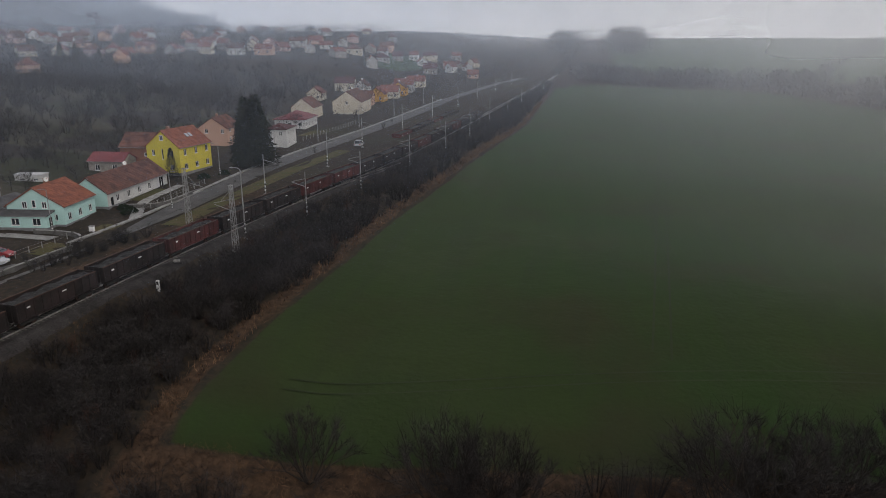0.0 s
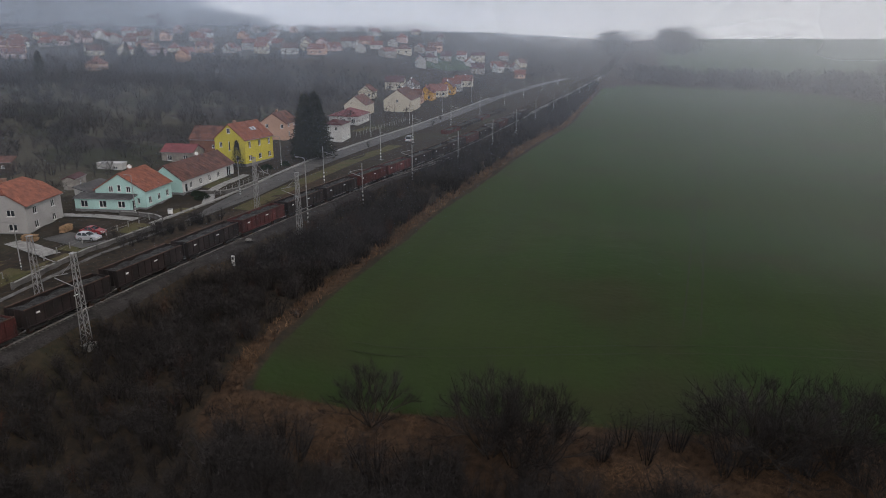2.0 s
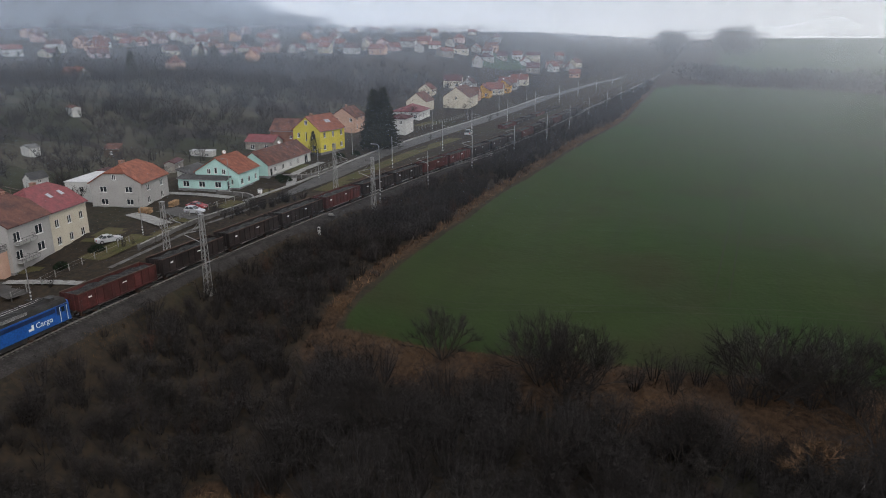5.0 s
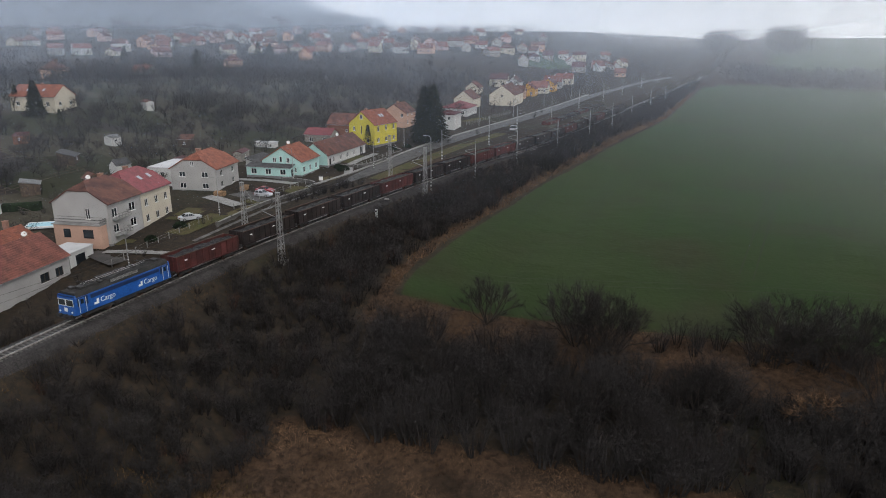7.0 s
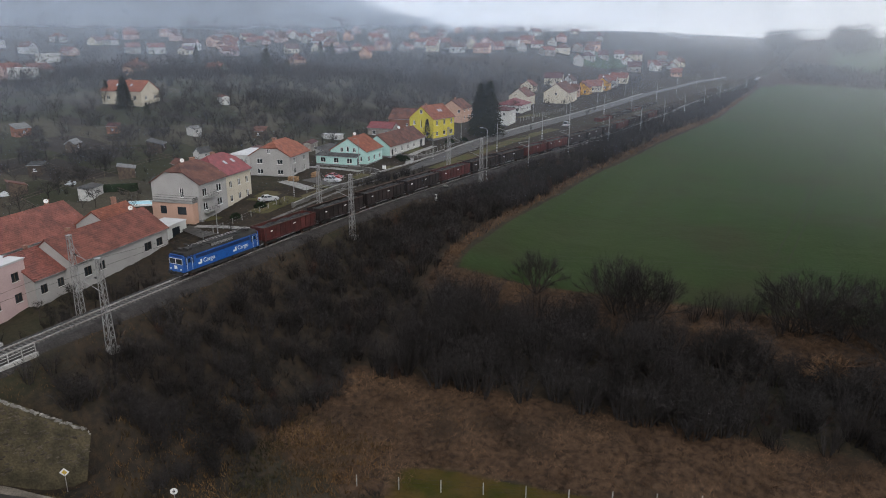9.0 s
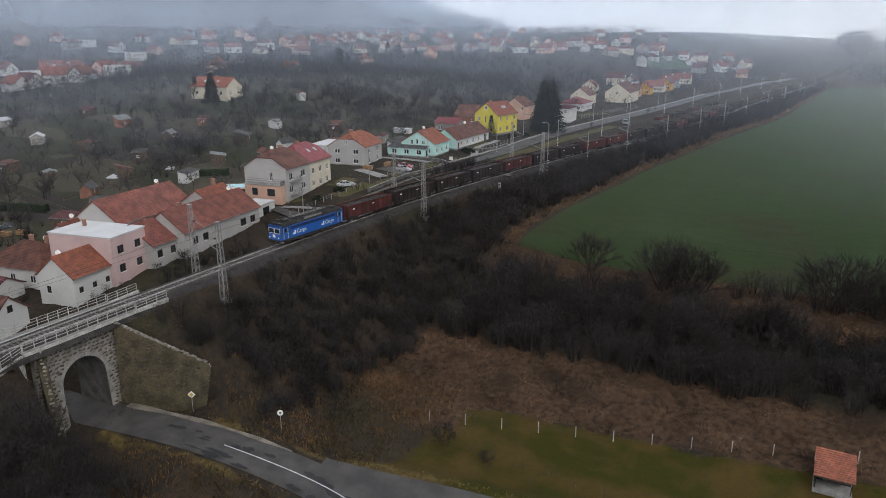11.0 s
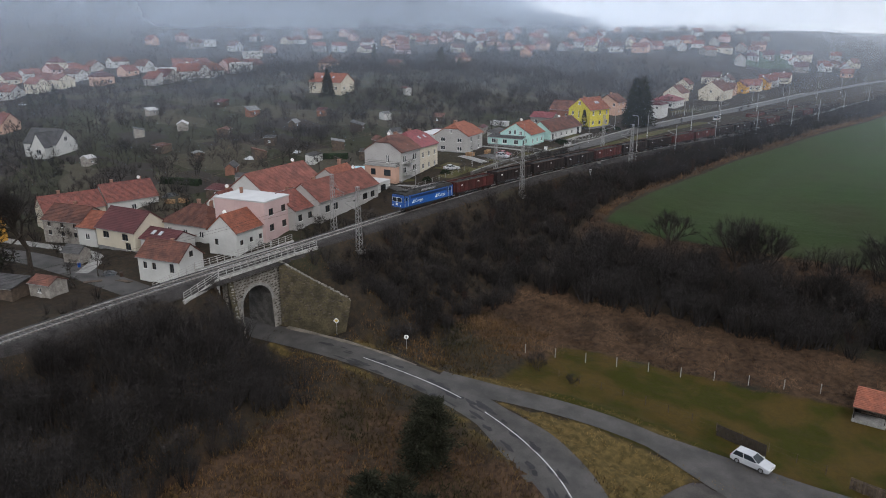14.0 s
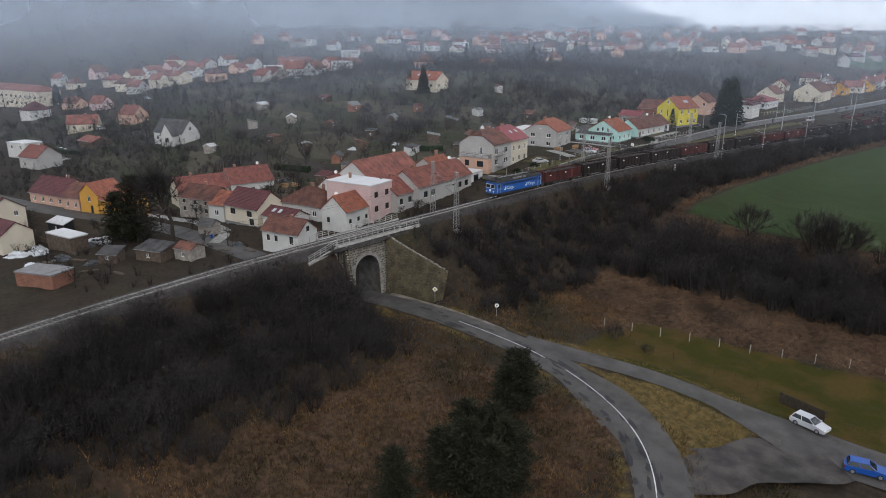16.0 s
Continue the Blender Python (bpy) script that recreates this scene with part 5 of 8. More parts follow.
house(92.5, 22.5, 20, 3.6, 3.0, 1.7, 0.15, R_FLATW, R_FLATW, "pale plastic greenhouse beside the hut", kind="flat", z=-15.6, name="greenhouse", category="greenhouse")
house(-398, 20, 12, 70, 14, 9.5, 3.0, W_CREAM, R_SALMON, "long school-like building with a salmon roof", kind="hip", wins=row("S", 12, 70, 1.2, 2.6, 1.6) + row("S", 12, 70, 5.2, 2.6, 1.6), name="school", category="building")

# the far village
far_rng = random.Random(5)
FAR = ((-323, 9), (-331, 31), (-305, 37), (-250, 11), (-210, -23), (-181, -25), (-391, 75), (-400, 92), (-480, 93), (-366, 98), (-357, 112), (-380, 125), (-314, 108), (-335, 134), (-273, 118), (-290, 134), (-263, 146), (-261, 164), (-560, 305), (-500, 296), (-387, 262), (-480, 370), (-622, 522), (-580, 546), (-230, 203), (-620, 496), (-386, 390), (-362, 408), (-205, 233), (-382, 471), (-426, 566), (-337, 498), (-357, 637), (-239, 486), (-396, 802), (-343, 802), (-379, 420), (-413, 460), (-432, 504), (-457, 568), (-433, 701), (-334, 600), (-243, 500), (-378, 773), (-330, 834), (-292, 799), (-301, 916), (-99, 531), (-133, 715), (-61, 568), (-75, 762), (-46, 695), (-70, 385), (-455, 85), (-425, 60), (-355, 70), (-300, 150), (-345, 150), (-240, 30), (-420, 20), (-450, 140), (-400, 160), (-310, 165), (-80, 620), (-110, 600), (-60, 640), (-150, 640), (-200, 700), (-180, 780), (-400, 540), (-300, 540), (-280, 520), (-470, 620), (-520, 440), (-540, 500), (-250, 560), (-210, 560))
for k in range(46):
    a = k / 46
    FAR += ((round(-560 + 330 * ((a * 7.3) % 1) + 40 * math.sin(k), 1), round(300 + 330 * ((a * 3.7) % 1) + 60 * math.sin(k * 2.1), 1)),) if k % 3 else ((round(-460 + 190 * ((a * 5.1) % 1), 1), round(60 + 130 * ((a * 9.7) % 1), 1)),)
for k in range(52):
    a, r = radians(9 + 38 * ((k * 0.618) % 1)), 545 + 170 * ((k * 0.371) % 1)
    p = (round(64 - r * math.sin(a), 1), round(r * math.cos(a), 1))
    if all(math.hypot(p[0] - q[0], p[1] - q[1]) > 13 for q in FAR):
        FAR += (p,)
for k, (hx, hy) in enumerate(FAR):
    w, d = far_rng.uniform(8.5, 13.5), far_rng.uniform(7, 9.5)
    h, r = far_rng.uniform(3.0, 5.4), far_rng.uniform(2.6, 3.8)
    wl = far_rng.choice((W_WHITE, W_CREAM, W_CREAM, W_GREY, W_GREY, W_PEACH, W_PINK, W_STONE))
    rf = far_rng.choice((R_RED, R_RED, R_SALMON, R_BROWN, R_SALMON, R_BROWN, R_MAROON))
    kd = "flat" if k in (17, 19, 20, 4, 15, 26) else ("hip" if k % 6 == 0 else "gable")
    if kd == "flat":
        rf, wl, h = R_FLATW, W_WHITE, 5.5
    yaw = far_rng.choice((8, 20, 98, 110, 60))
    ws = row("S", 2, w, 1.1 if h < 5 else 3.4, 1.3, 1.4)
    house(hx, hy, yaw, w, d, h, r, wl, rf, "village house with %s in the misty distance" % ("a flat roof" if kd == "flat" else "a tiled roof"), kind=kd, wins=ws, chimneys=((1.0, 0.6, 0.7, 1.0),) if kd != "flat" else (), group="houses of the far village", sills=False)

# ---- bridge ----
def bridge():
    """Stone arch under the line with a concrete deck, railings, abutments and a flared wing wall."""
    B = tagged(new("railway_bridge"), "rubble-stone arch bridge with a concrete deck and steel railings", "bridge")
    yc = -19.2
    dx = float(track_x(yc + 6) - track_x(yc - 6)) / 12
    B.matrix_world = pose(float(track_x(yc)), yc, 0, 0, 0, math.degrees(math.atan2(-dx, 1)))
    hw, r, spring, top, foot = 2.55, 2.85, -6.4, -1.15, -12.6
    # spandrel with the arch cut through: polygons in (y, z), pushed along x
    n = 14
    arc = [(r * math.cos(math.pi - math.pi * i / n), spring + r * math.sin(math.pi * i / n)) for i in range(n + 1)]
    V, F = [], []
    def quad(a, b, c, d):
        i = len(V)
        V.extend((a, b, c, d))
        F.append((i, i + 1, i + 2, i + 3))
    for s in (-1, 1):
        x = s * hw
        batter = 0.55
        def P(y, z):
            return (x + s * batter * (top - z) / 11.0, y, z)
        for i in range(n):
            (y0, z0), (y1, z1) = arc[i], arc[i + 1]
            quad(P(y0, z0), P(y1, z1), P(y1, top), P(y0, top))
        quad(P(-6.4, foot), P(-r, foot), P(-r, top), P(-5.4, top))
        quad(P(r, foot), P(6.4, foot), P(5.4, top), P(r, top))
    face_V, face_F = V, F
    V, F = [], []
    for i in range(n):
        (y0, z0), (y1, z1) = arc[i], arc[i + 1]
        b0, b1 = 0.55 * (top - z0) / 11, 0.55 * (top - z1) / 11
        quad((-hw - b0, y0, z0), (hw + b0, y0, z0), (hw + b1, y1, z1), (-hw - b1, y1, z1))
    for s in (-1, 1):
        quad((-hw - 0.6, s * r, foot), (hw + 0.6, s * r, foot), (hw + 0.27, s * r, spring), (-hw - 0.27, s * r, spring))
    # own part, so that its colour can carry the shade under the arch
    part("vault", (V, F), M_VAULT, B, "vault under the line, stone coloured dark for the shade inside")
    V, F = face_V, face_F
    for s in (-1, 1):
        quad((-hw - 0.6, s * 6.4, foot), (hw + 0.6, s * 6.4, foot), (hw, s * 5.4, top), (-hw, s * 5.4, top))
    quad((-hw, -5.4, top), (hw, -5.4, top), (hw, 5.4, top), (-hw, 5.4, top))
    spandrel = part("masonry", (V, F), M_MORTAR, B, "rubble stone bedded in pale mortar")
    # faced ring of voussoirs and rubble stones proud of the mortar
    rs = np.random.default_rng(11)
    for s in (1, -1):
        for i in range(22):
            a0, a1 = math.pi * i / 22 + 0.01, math.pi * (i + 1) / 22 - 0.01
            ro = r + 0.42
            vs = []
            for xx in (hw + 0.02, hw + 0.34):
                for a, q in ((a0, r), (a1, r), (a1, ro), (a0, ro)):
                    yy, zz = q * math.cos(a), spring + q * math.sin(a)
                    vs.append((s * (xx + 0.55 * (top - zz) / 11 - 0.26), yy, zz))
            part("voussoir", (vs, [(0, 1, 2, 3), (7, 6, 5, 4), (0, 4, 5, 1), (1, 5, 6, 2), (2, 6, 7, 3), (3, 7, 4, 0)]), M_CONC, spandrel)
    stones = []
    for k in range(3):
        nn = 7
        ang = np.sort(rs.uniform(0, 2 * np.pi, nn))
        rad = rs.uniform(0.75, 1.0, nn)
        y, z = rad * np.cos(ang), rad * np.sin(ang)
        vs = [(0.0, a, b) for a, b in zip(y, z)] + [(0.06, a * 0.8, b * 0.8) for a, b in zip(y, z)]
        fs = [(i, (i + 1) % nn, nn + (i + 1) % nn, nn + i) for i in range(nn)] + [tuple(range(nn, 2 * nn))]
        m = mesh_from("stone", vs, fs)
        m.materials.append(M_STONE)
        stones.append(m)
    copings = []
    for m in stones:
        m = m.copy()
        m.materials.clear()
        m.materials.append(M_COPING)
        copings.append(m)
    made = 0
    z = foot + 1.1
    while z < top - 0.15 and made < 300:
        y = -6.0
        while y < 6.0 and made < 300:
            sz = rs.uniform(0.2, 0.34)
            lim = 5.4 + (top - z) / 11.0
            inside_arch = (abs(y) < r + 0.5 and z < spring) or (z >= spring and math.hypot(y, z - spring) < r + 0.55)
            if not inside_arch and abs(y) < lim - 0.2:
                ob = part("stone", stones[made % 3], None, spandrel)
                ob.matrix_basis = Matrix.Translation((hw + 0.55 * (top - z) / 11 - 0.005, y + rs.uniform(-0.05, 0.05), z + rs.uniform(-0.06, 0.06))) @ Matrix.Diagonal((1, sz * 1.15, sz * 0.72, 1))
                made += 1
            y += sz * 2.25 + 0.05
        z += 0.46
    # deck edge, kerb and railings
    for s in (1, -1):
        part("deck_edge", boxes((s * (hw - 0.3), -6.6, -1.15, s * (hw + 0.35), 8.2, -0.35), bevel=0.04), M_RAILING, B, "pale concrete deck edge")
        part("kerb", boxes((s * (hw + 0.12), -6.6, -0.35, s * (hw + 0.35), 8.2, -0.15), bevel=0.02), M_CONC, B)
        for y0, y1, zz in ((-13.6, -6.7, -0.55), (8.3, 13.2, -0.35)):
            out = (1.3 if s > 0 else 0.5) if y0 < -10 else 0.25
            bm = boxes((s * (hw - 0.05), y0, -4.6 if y0 < -10 else -3.2, s * (hw + 0.35), y1, zz), bevel=0.04)
            for v in bm.verts:
                if abs(v.co.y - (y0 if y0 < -10 else y1)) < 0.1:
                    v.co.z -= (0.9 if y0 < -10 else -0.1) if v.co.z > -1.5 else (0.0 if y0 < -10 else -1.4)
                    v.co.x += s * out
            part("wing_parapet", bm, M_RAILING, B, "sloping concrete parapet end")
        segs = [((-13.4, hw + (1.4 if s > 0 else 0.7), -1.5), (-6.7, hw + 0.25, -0.35)), ((-6.6, hw + 0.25, -0.15), (8.1, hw + 0.25, -0.15)), ((8.3, hw + 0.2, -0.35), (13.0, hw + 0.4, -0.25))]
        for (ya, xa, za), (yb, xb, zb) in segs:
            m = max(2, round(abs(yb - ya) / 1.35))
            for k in range(m + 1):
                f = k / m
                p = (s * (xa + (xb - xa) * f), ya + (yb - ya) * f, za + (zb - za) * f)
                part("railing_post", rods((p, (p[0], p[1], p[2] + 1.1), 0.05), n=5), M_RAILING, B)
            for hh in (0.4, 0.75, 1.1):
                part("railing_bar", rods(((s * xa, ya, za + hh), (s * xb, yb, zb + hh), 0.036), n=5), M_RAILING, B)
    # flared wing walls on the field side
    for s, far, reach in ((1, 17.0, 0.5), (-1, 6.0, 0.3)):
        def top_line(f):
            return hw + 0.45 + far * 0.72 * f ** 1.1, s * (4.5 + far * reach * f), -0.75 - 8.6 * f
        V, F = [], []
        k = 14
        for i in range(k + 1):
            x, y, zt = top_line(i / k)
            for ox, oy, zz in ((0.5, -0.6 * s, -14.0), (0.0, 0.0, zt), (-0.4, 0.7 * s, zt), (-0.4, 0.7 * s, -14.0)):
                V.append((x + ox, y + oy, zz))
        for i in range(k):
            for j in range(3):
                F.append((i * 4 + j, i * 4 + j + 1, i * 4 + j + 5, i * 4 + j + 4))
        F += [(0, 1, 2, 3), tuple(k * 4 + q for q in (3, 2, 1, 0))]
        wing = part("wing_wall", (V, F), M_MOSSY, B, "mossy rubble wing wall with pale coping stones")
        m = 78 if s > 0 else 22
        for i in range(m):
            x, y, zt = top_line((i + 0.5) / m)
            ob = part("coping_stone", copings[i % 3], None, wing)
            ob.matrix_basis = Matrix.Translation((x - 0.15 + rs.uniform(-0.3, 0.35) * i / m, y + s * 0.3 + rs.uniform(-0.3, 0.3) * i / m, zt + rs.uniform(-0.25, 0.05) * i / m)) @ Euler((0, radians(-70), rs.uniform(0, 3))).to_matrix().to_4x4() @ Matrix.Diagonal((3.0, rs.uniform(0.2, 0.34), rs.uniform(0.26, 0.42), 1))
        for i in range(290 if s > 0 else 40):
            f = 0.01 + 0.93 * rs.uniform() ** 1.7
            x, y, zt = top_line(f)
            dz = rs.uniform(0.15, max(0.3, 10.9 + zt))
            ob = part("stone", stones[i % 3], None, wing)
            fr = dz / (14 + zt)
            ob.matrix_basis = Matrix.Translation((x + 0.5 * fr, y - 0.6 * s * fr, zt - dz)) @ Euler((0, 0, radians(-52 * s))).to_matrix().to_4x4() @ Matrix.Diagonal((0.9, rs.uniform(0.2, 0.34), rs.uniform(0.13, 0.22), 1))
    return B


M_MOSSY = mat("mossy_rubble", (0.090, 0.075, 0.044), (0.044, 0.039, 0.024), 0.95, 0.7, 4, 0.8, dist=0.15)
bridge()
part("railway_ballast_fill", (lambda: ([(x, y, z) for y in (-24.5, -9.5) for x, z in ((float(track_x(y)) - 2.5, -0.5), (float(track_x(y)) + 2.5, -0.5))], [(0, 1, 3, 2)]))(), M_BALLAST, railway)


# ---- masts, wires, signals ----
def lattice_mast(h, label):
    M = tagged(new("catenary_mast"), label, "catenary mast", "catenary masts")
    w0, w1 = 0.42, 0.22
    for sx in (-1, 1):
        for sy in (-1, 1):
            part("leg", rods(((sx * w0, sy * w0, 0), (sx * w1, sy * w1, h), 0.05), n=4), M_STEEL, M)
    n = int(h / 0.75)
    for q in range(4):
        c, s = math.cos(q * math.pi / 2), math.sin(q * math.pi / 2)
        bm = bmesh.new()
        for k in range(n):
            z0, z1 = h * k / n, h * (k + 1) / n
            a, b = w0 + (w1 - w0) * k / n, w0 + (w1 - w0) * (k + 1) / n
            f = 1 if k % 2 else -1
            p, e = (-a * f, -a), (b * f, -b)
            rod(bm, (p[0] * c - p[1] * s, p[0] * s + p[1] * c, z0), (e[0] * c - e[1] * s, e[0] * s + e[1] * c, z1), 0.03, 4)
        part("lattice_brace", bm, M_STEEL, M)
    part("footing", boxes((-0.8, -0.8, -0.9, 0.8, 0.8, 0.12), bevel=0.06), M_CONC, M)
    part("mast_cap", boxes((-0.32, -0.32, h, 0.32, 0.32, h + 0.12), bevel=0.02), M_STEEL, M)
    arm = part("cantilever", rods(((0, 0, h - 2.2), (-3.2, 0, h - 3.0), 0.05), ((0, 0, h - 4.2), (-3.2, 0, h - 3.2), 0.05), ((0, 0, h - 0.6), (-2.0, 0, h - 2.65), 0.025)), M_STEEL, M)
    for k in range(3):
        part("insulator", rods(((-0.6 - 0.16 * k, 0, h - 2.36 - 0.04 * k), (-0.68 - 0.16 * k, 0, h - 2.38 - 0.04 * k), 0.12), n=8), M_BLACK, arm)
    return M


def pole_mast(h, lamp, label):
    M = tagged(new("lamp_post" if lamp else "pole_mast"), label, "lamp post" if lamp else "mast", "poles along the line")
    part("pole", rods(((0, 0, 0), (0, 0, h), 0.13, 0.08), n=8), M_STEEL, M)
    for k in range(6):
        part("band", rods(((0, 0, 0.4 + 0.42 * k), (0, 0, 0.6 + 0.42 * k), 0.145), n=8), M_WHITE if k % 2 else M_BLACK, M)
    part("footing", boxes((-0.35, -0.35, -0.6, 0.35, 0.35, 0.1), bevel=0.04), M_CONC, M)
    if lamp:
        part("arm", rods(((0, 0, h), (-0.5, 0, h + 0.35), 0.05), ((-0.5, 0, h + 0.35), (-1.3, 0, h + 0.35), 0.05)), M_STEEL, M)
        bm = boxes((-1.9, -0.16, h + 0.28, -1.15, 0.16, h + 0.44), bevel=0.05)
        part("lamp_head", bm, M_CONC, M, "pale grey lamp head")
    else:
        part("arm", rods(((0, 0, h - 1.2), (-2.8, 0, h - 1.9), 0.045), ((0, 0, h - 2.8), (-2.8, 0, h - 2.0), 0.045)), M_STEEL, M)
    return M


def beside(y, off, lift=-0.75, turn=0.0):
    return pose(float(track_x(y)) + off, y, gz(float(track_x(y)) + off, y) + 0.05, 0, 0, turn)


big = lattice_mast(11.2, "tall grey lattice catenary mast on a concrete footing")
big.matrix_world = beside(1.5, 5.6)
for y, off, turn in ((52.5, 5.2, 0), (101.5, 5.4, 0), (6, -5.8, 180), (57, -5.6, 180), (107, -6.6, 180)):
    copy_thing(big, beside(y, off, turn=turn))
lampm = pole_mast(12.0, True, "tall lamp post with a black and white banded foot")
lampm.matrix_world = beside(107.5, 3.6)
slim = pole_mast(8.6, False, "slim tubular catenary mast with a banded foot")
slim.matrix_world = beside(125, 6.0)
for k, (y, off, turn) in enumerate(((150, 6.0, 0), (176, 7.8, 0), (205, 9.0, 0), (238, 9.0, 0), (275, 9.0, 0), (320, 9, 0), (365, 9, 0), (415, 9, 0), (470, 9, 0), (525, 9, 0), (135, -8.5, 180), (165, -9.5, 180), (196, -13.5, 180), (235, -14, 180), (275, -14, 180), (320, -14, 180), (365, -14, 180), (415, -13, 180), (470, -12, 180))):
    copy_thing(slim, beside(y, off, turn=turn))
for k, (x, y) in enumerate(((-27.5, 103), (-14.5, 120), (-21, 151), (-19, 178), (-17, 205), (-15, 240), (-13, 280), (-12, 330), (-24, 72), (-20.5, 45))):
    s = copy_thing(lampm, pose(x, y, gz(x, y), 0, 0, 180 if k % 2 else 20))
    s.scale = (0.72, 0.72, 0.62)


def wire(P, r=0.018, name="contact_wire"):
    bm = bmesh.new()
    for a, b in zip(P, P[1:]):
        rod(bm, a, b, r, 3)
    return tagged(part(name, bm, M_BLACK), "thin dark overhead wire above the track", "wire", "overhead wires")


for off, hz in ((0.0, 5.6), (0.0, 7.1)):
    P = []
    for y in range(-110, 420, 6):
        ph = ((y - 1.5) % 50) / 50
        sag = 0 if hz < 6 else -1.1 * 4 * ph * (1 - ph)
        P.append((float(track_x(y)) + off, y, float(track_z(y)) + hz + sag))
    wire(P)

# kilometre post, signal box, marker boards
post = tagged(new("kilometre_post"), "short white concrete marker post beside the track", "marker post")
part("post", boxes((-0.22, -0.16, -0.3, 0.22, 0.16, 1.45), bevel=0.04), M_WHITE, post)
part("panel", boxes((-0.17, -0.175, 0.85, 0.17, -0.161, 1.3)), M_BLACK, post, "small dark number panel, illegible")
post.matrix_world = pose(6.4, 82.5, gz(6.4, 82.5) + 0.1, 0, 0, 10)
bx = tagged(new("point_machine"), "pale lineside point machine on a bracket", "point machine")
part("casing", boxes((-0.7, -0.25, 0.25, 0.2, 0.25, 0.6), bevel=0.05), M_CONC, bx)
part("bracket", boxes((-0.9, -0.1, 0.0, 0.6, 0.1, 0.25), bevel=0.02), M_BLACK, bx)
bx.matrix_world = pose(float(track_x(90)) + 2.9, 90, float(track_z(90)) - 0.35, 0, 0, 8)
cab = tagged(new("signal_cabinet"), "small pale lineside electrical cabinet with a flat lid", "cabinet")
part("body", boxes((-0.4, -0.3, 0, 0.4, 0.3, 1.0), bevel=0.03), M_WHITE, cab)
part("lid", boxes((-0.46, -0.36, 1.0, 0.46, 0.36, 1.1), bevel=0.02), M_STEEL, cab)
cab.matrix_world = pose(-20.3, 104.0, gz(-20.3, 104), 0, 0, 12)

# ---- road signs and traffic ----
def road_sign(kind, label):
    S = tagged(new("road_sign"), label, "road sign")
    part("pole", rods(((0, 0, 0), (0, 0, 2.6), 0.04), n=6), M_STEEL, S)
    if kind == "square":
        bm = boxes((-0.35, -0.02, 2.0, 0.35, 0.02, 2.7), bevel=0.01)
        bm.transform(Matrix.Translation((0, 0, 2.35)) @ Matrix.Rotation(radians(45), 4, "Y") @ Matrix.Translation((0, 0, -2.35)))
        part("board", bm, M_WHITE, S, "white diamond board")
        bm = boxes((-0.2, -0.03, 2.15, 0.2, -0.022, 2.55))
        bm.transform(Matrix.Translation((0, 0, 2.35)) @ Matrix.Rotation(radians(45), 4, "Y") @ Matrix.Translation((0, 0, -2.35)))
        part("board_face", bm, paint("sign_yellow", (0.6, 0.42, 0.03)), S)
    else:
        part("board", rods(((0, -0.02, 2.35), (0, 0.02, 2.35), 0.36), n=20), M_WHITE, S, "round white board with a dark ring")
        part("board_face", rods(((0, -0.03, 2.35), (0, -0.021, 2.35), 0.13), n=14), M_BLACK, S)
    return S


s1 = road_sign("square", "diamond priority road sign on a steel pole")
s1.matrix_world = pose(13.0, -11.2, gz(13.0, -11.2), 0, 0, 35)
s2 = road_sign("round", "round white road sign on a steel pole")
s2.matrix_world = pose(24.6, -7.6, gz(24.6, -7.6), 0, 0, 40)

M_TYRE = mat("tyre", (0.02, 0.02, 0.02), (0.03, 0.03, 0.03), 0.9, 4, 12, 0.1)
M_RIM = mat("alloy", (0.4, 0.4, 0.41), (0.3, 0.3, 0.3), 0.4, 4, 12, 0.0, metal=0.8)
M_LAMP = paint("lamp_glass", (0.6, 0.6, 0.6), 0.1)
M_TAIL = paint("tail_glass", (0.35, 0.02, 0.02), 0.2)


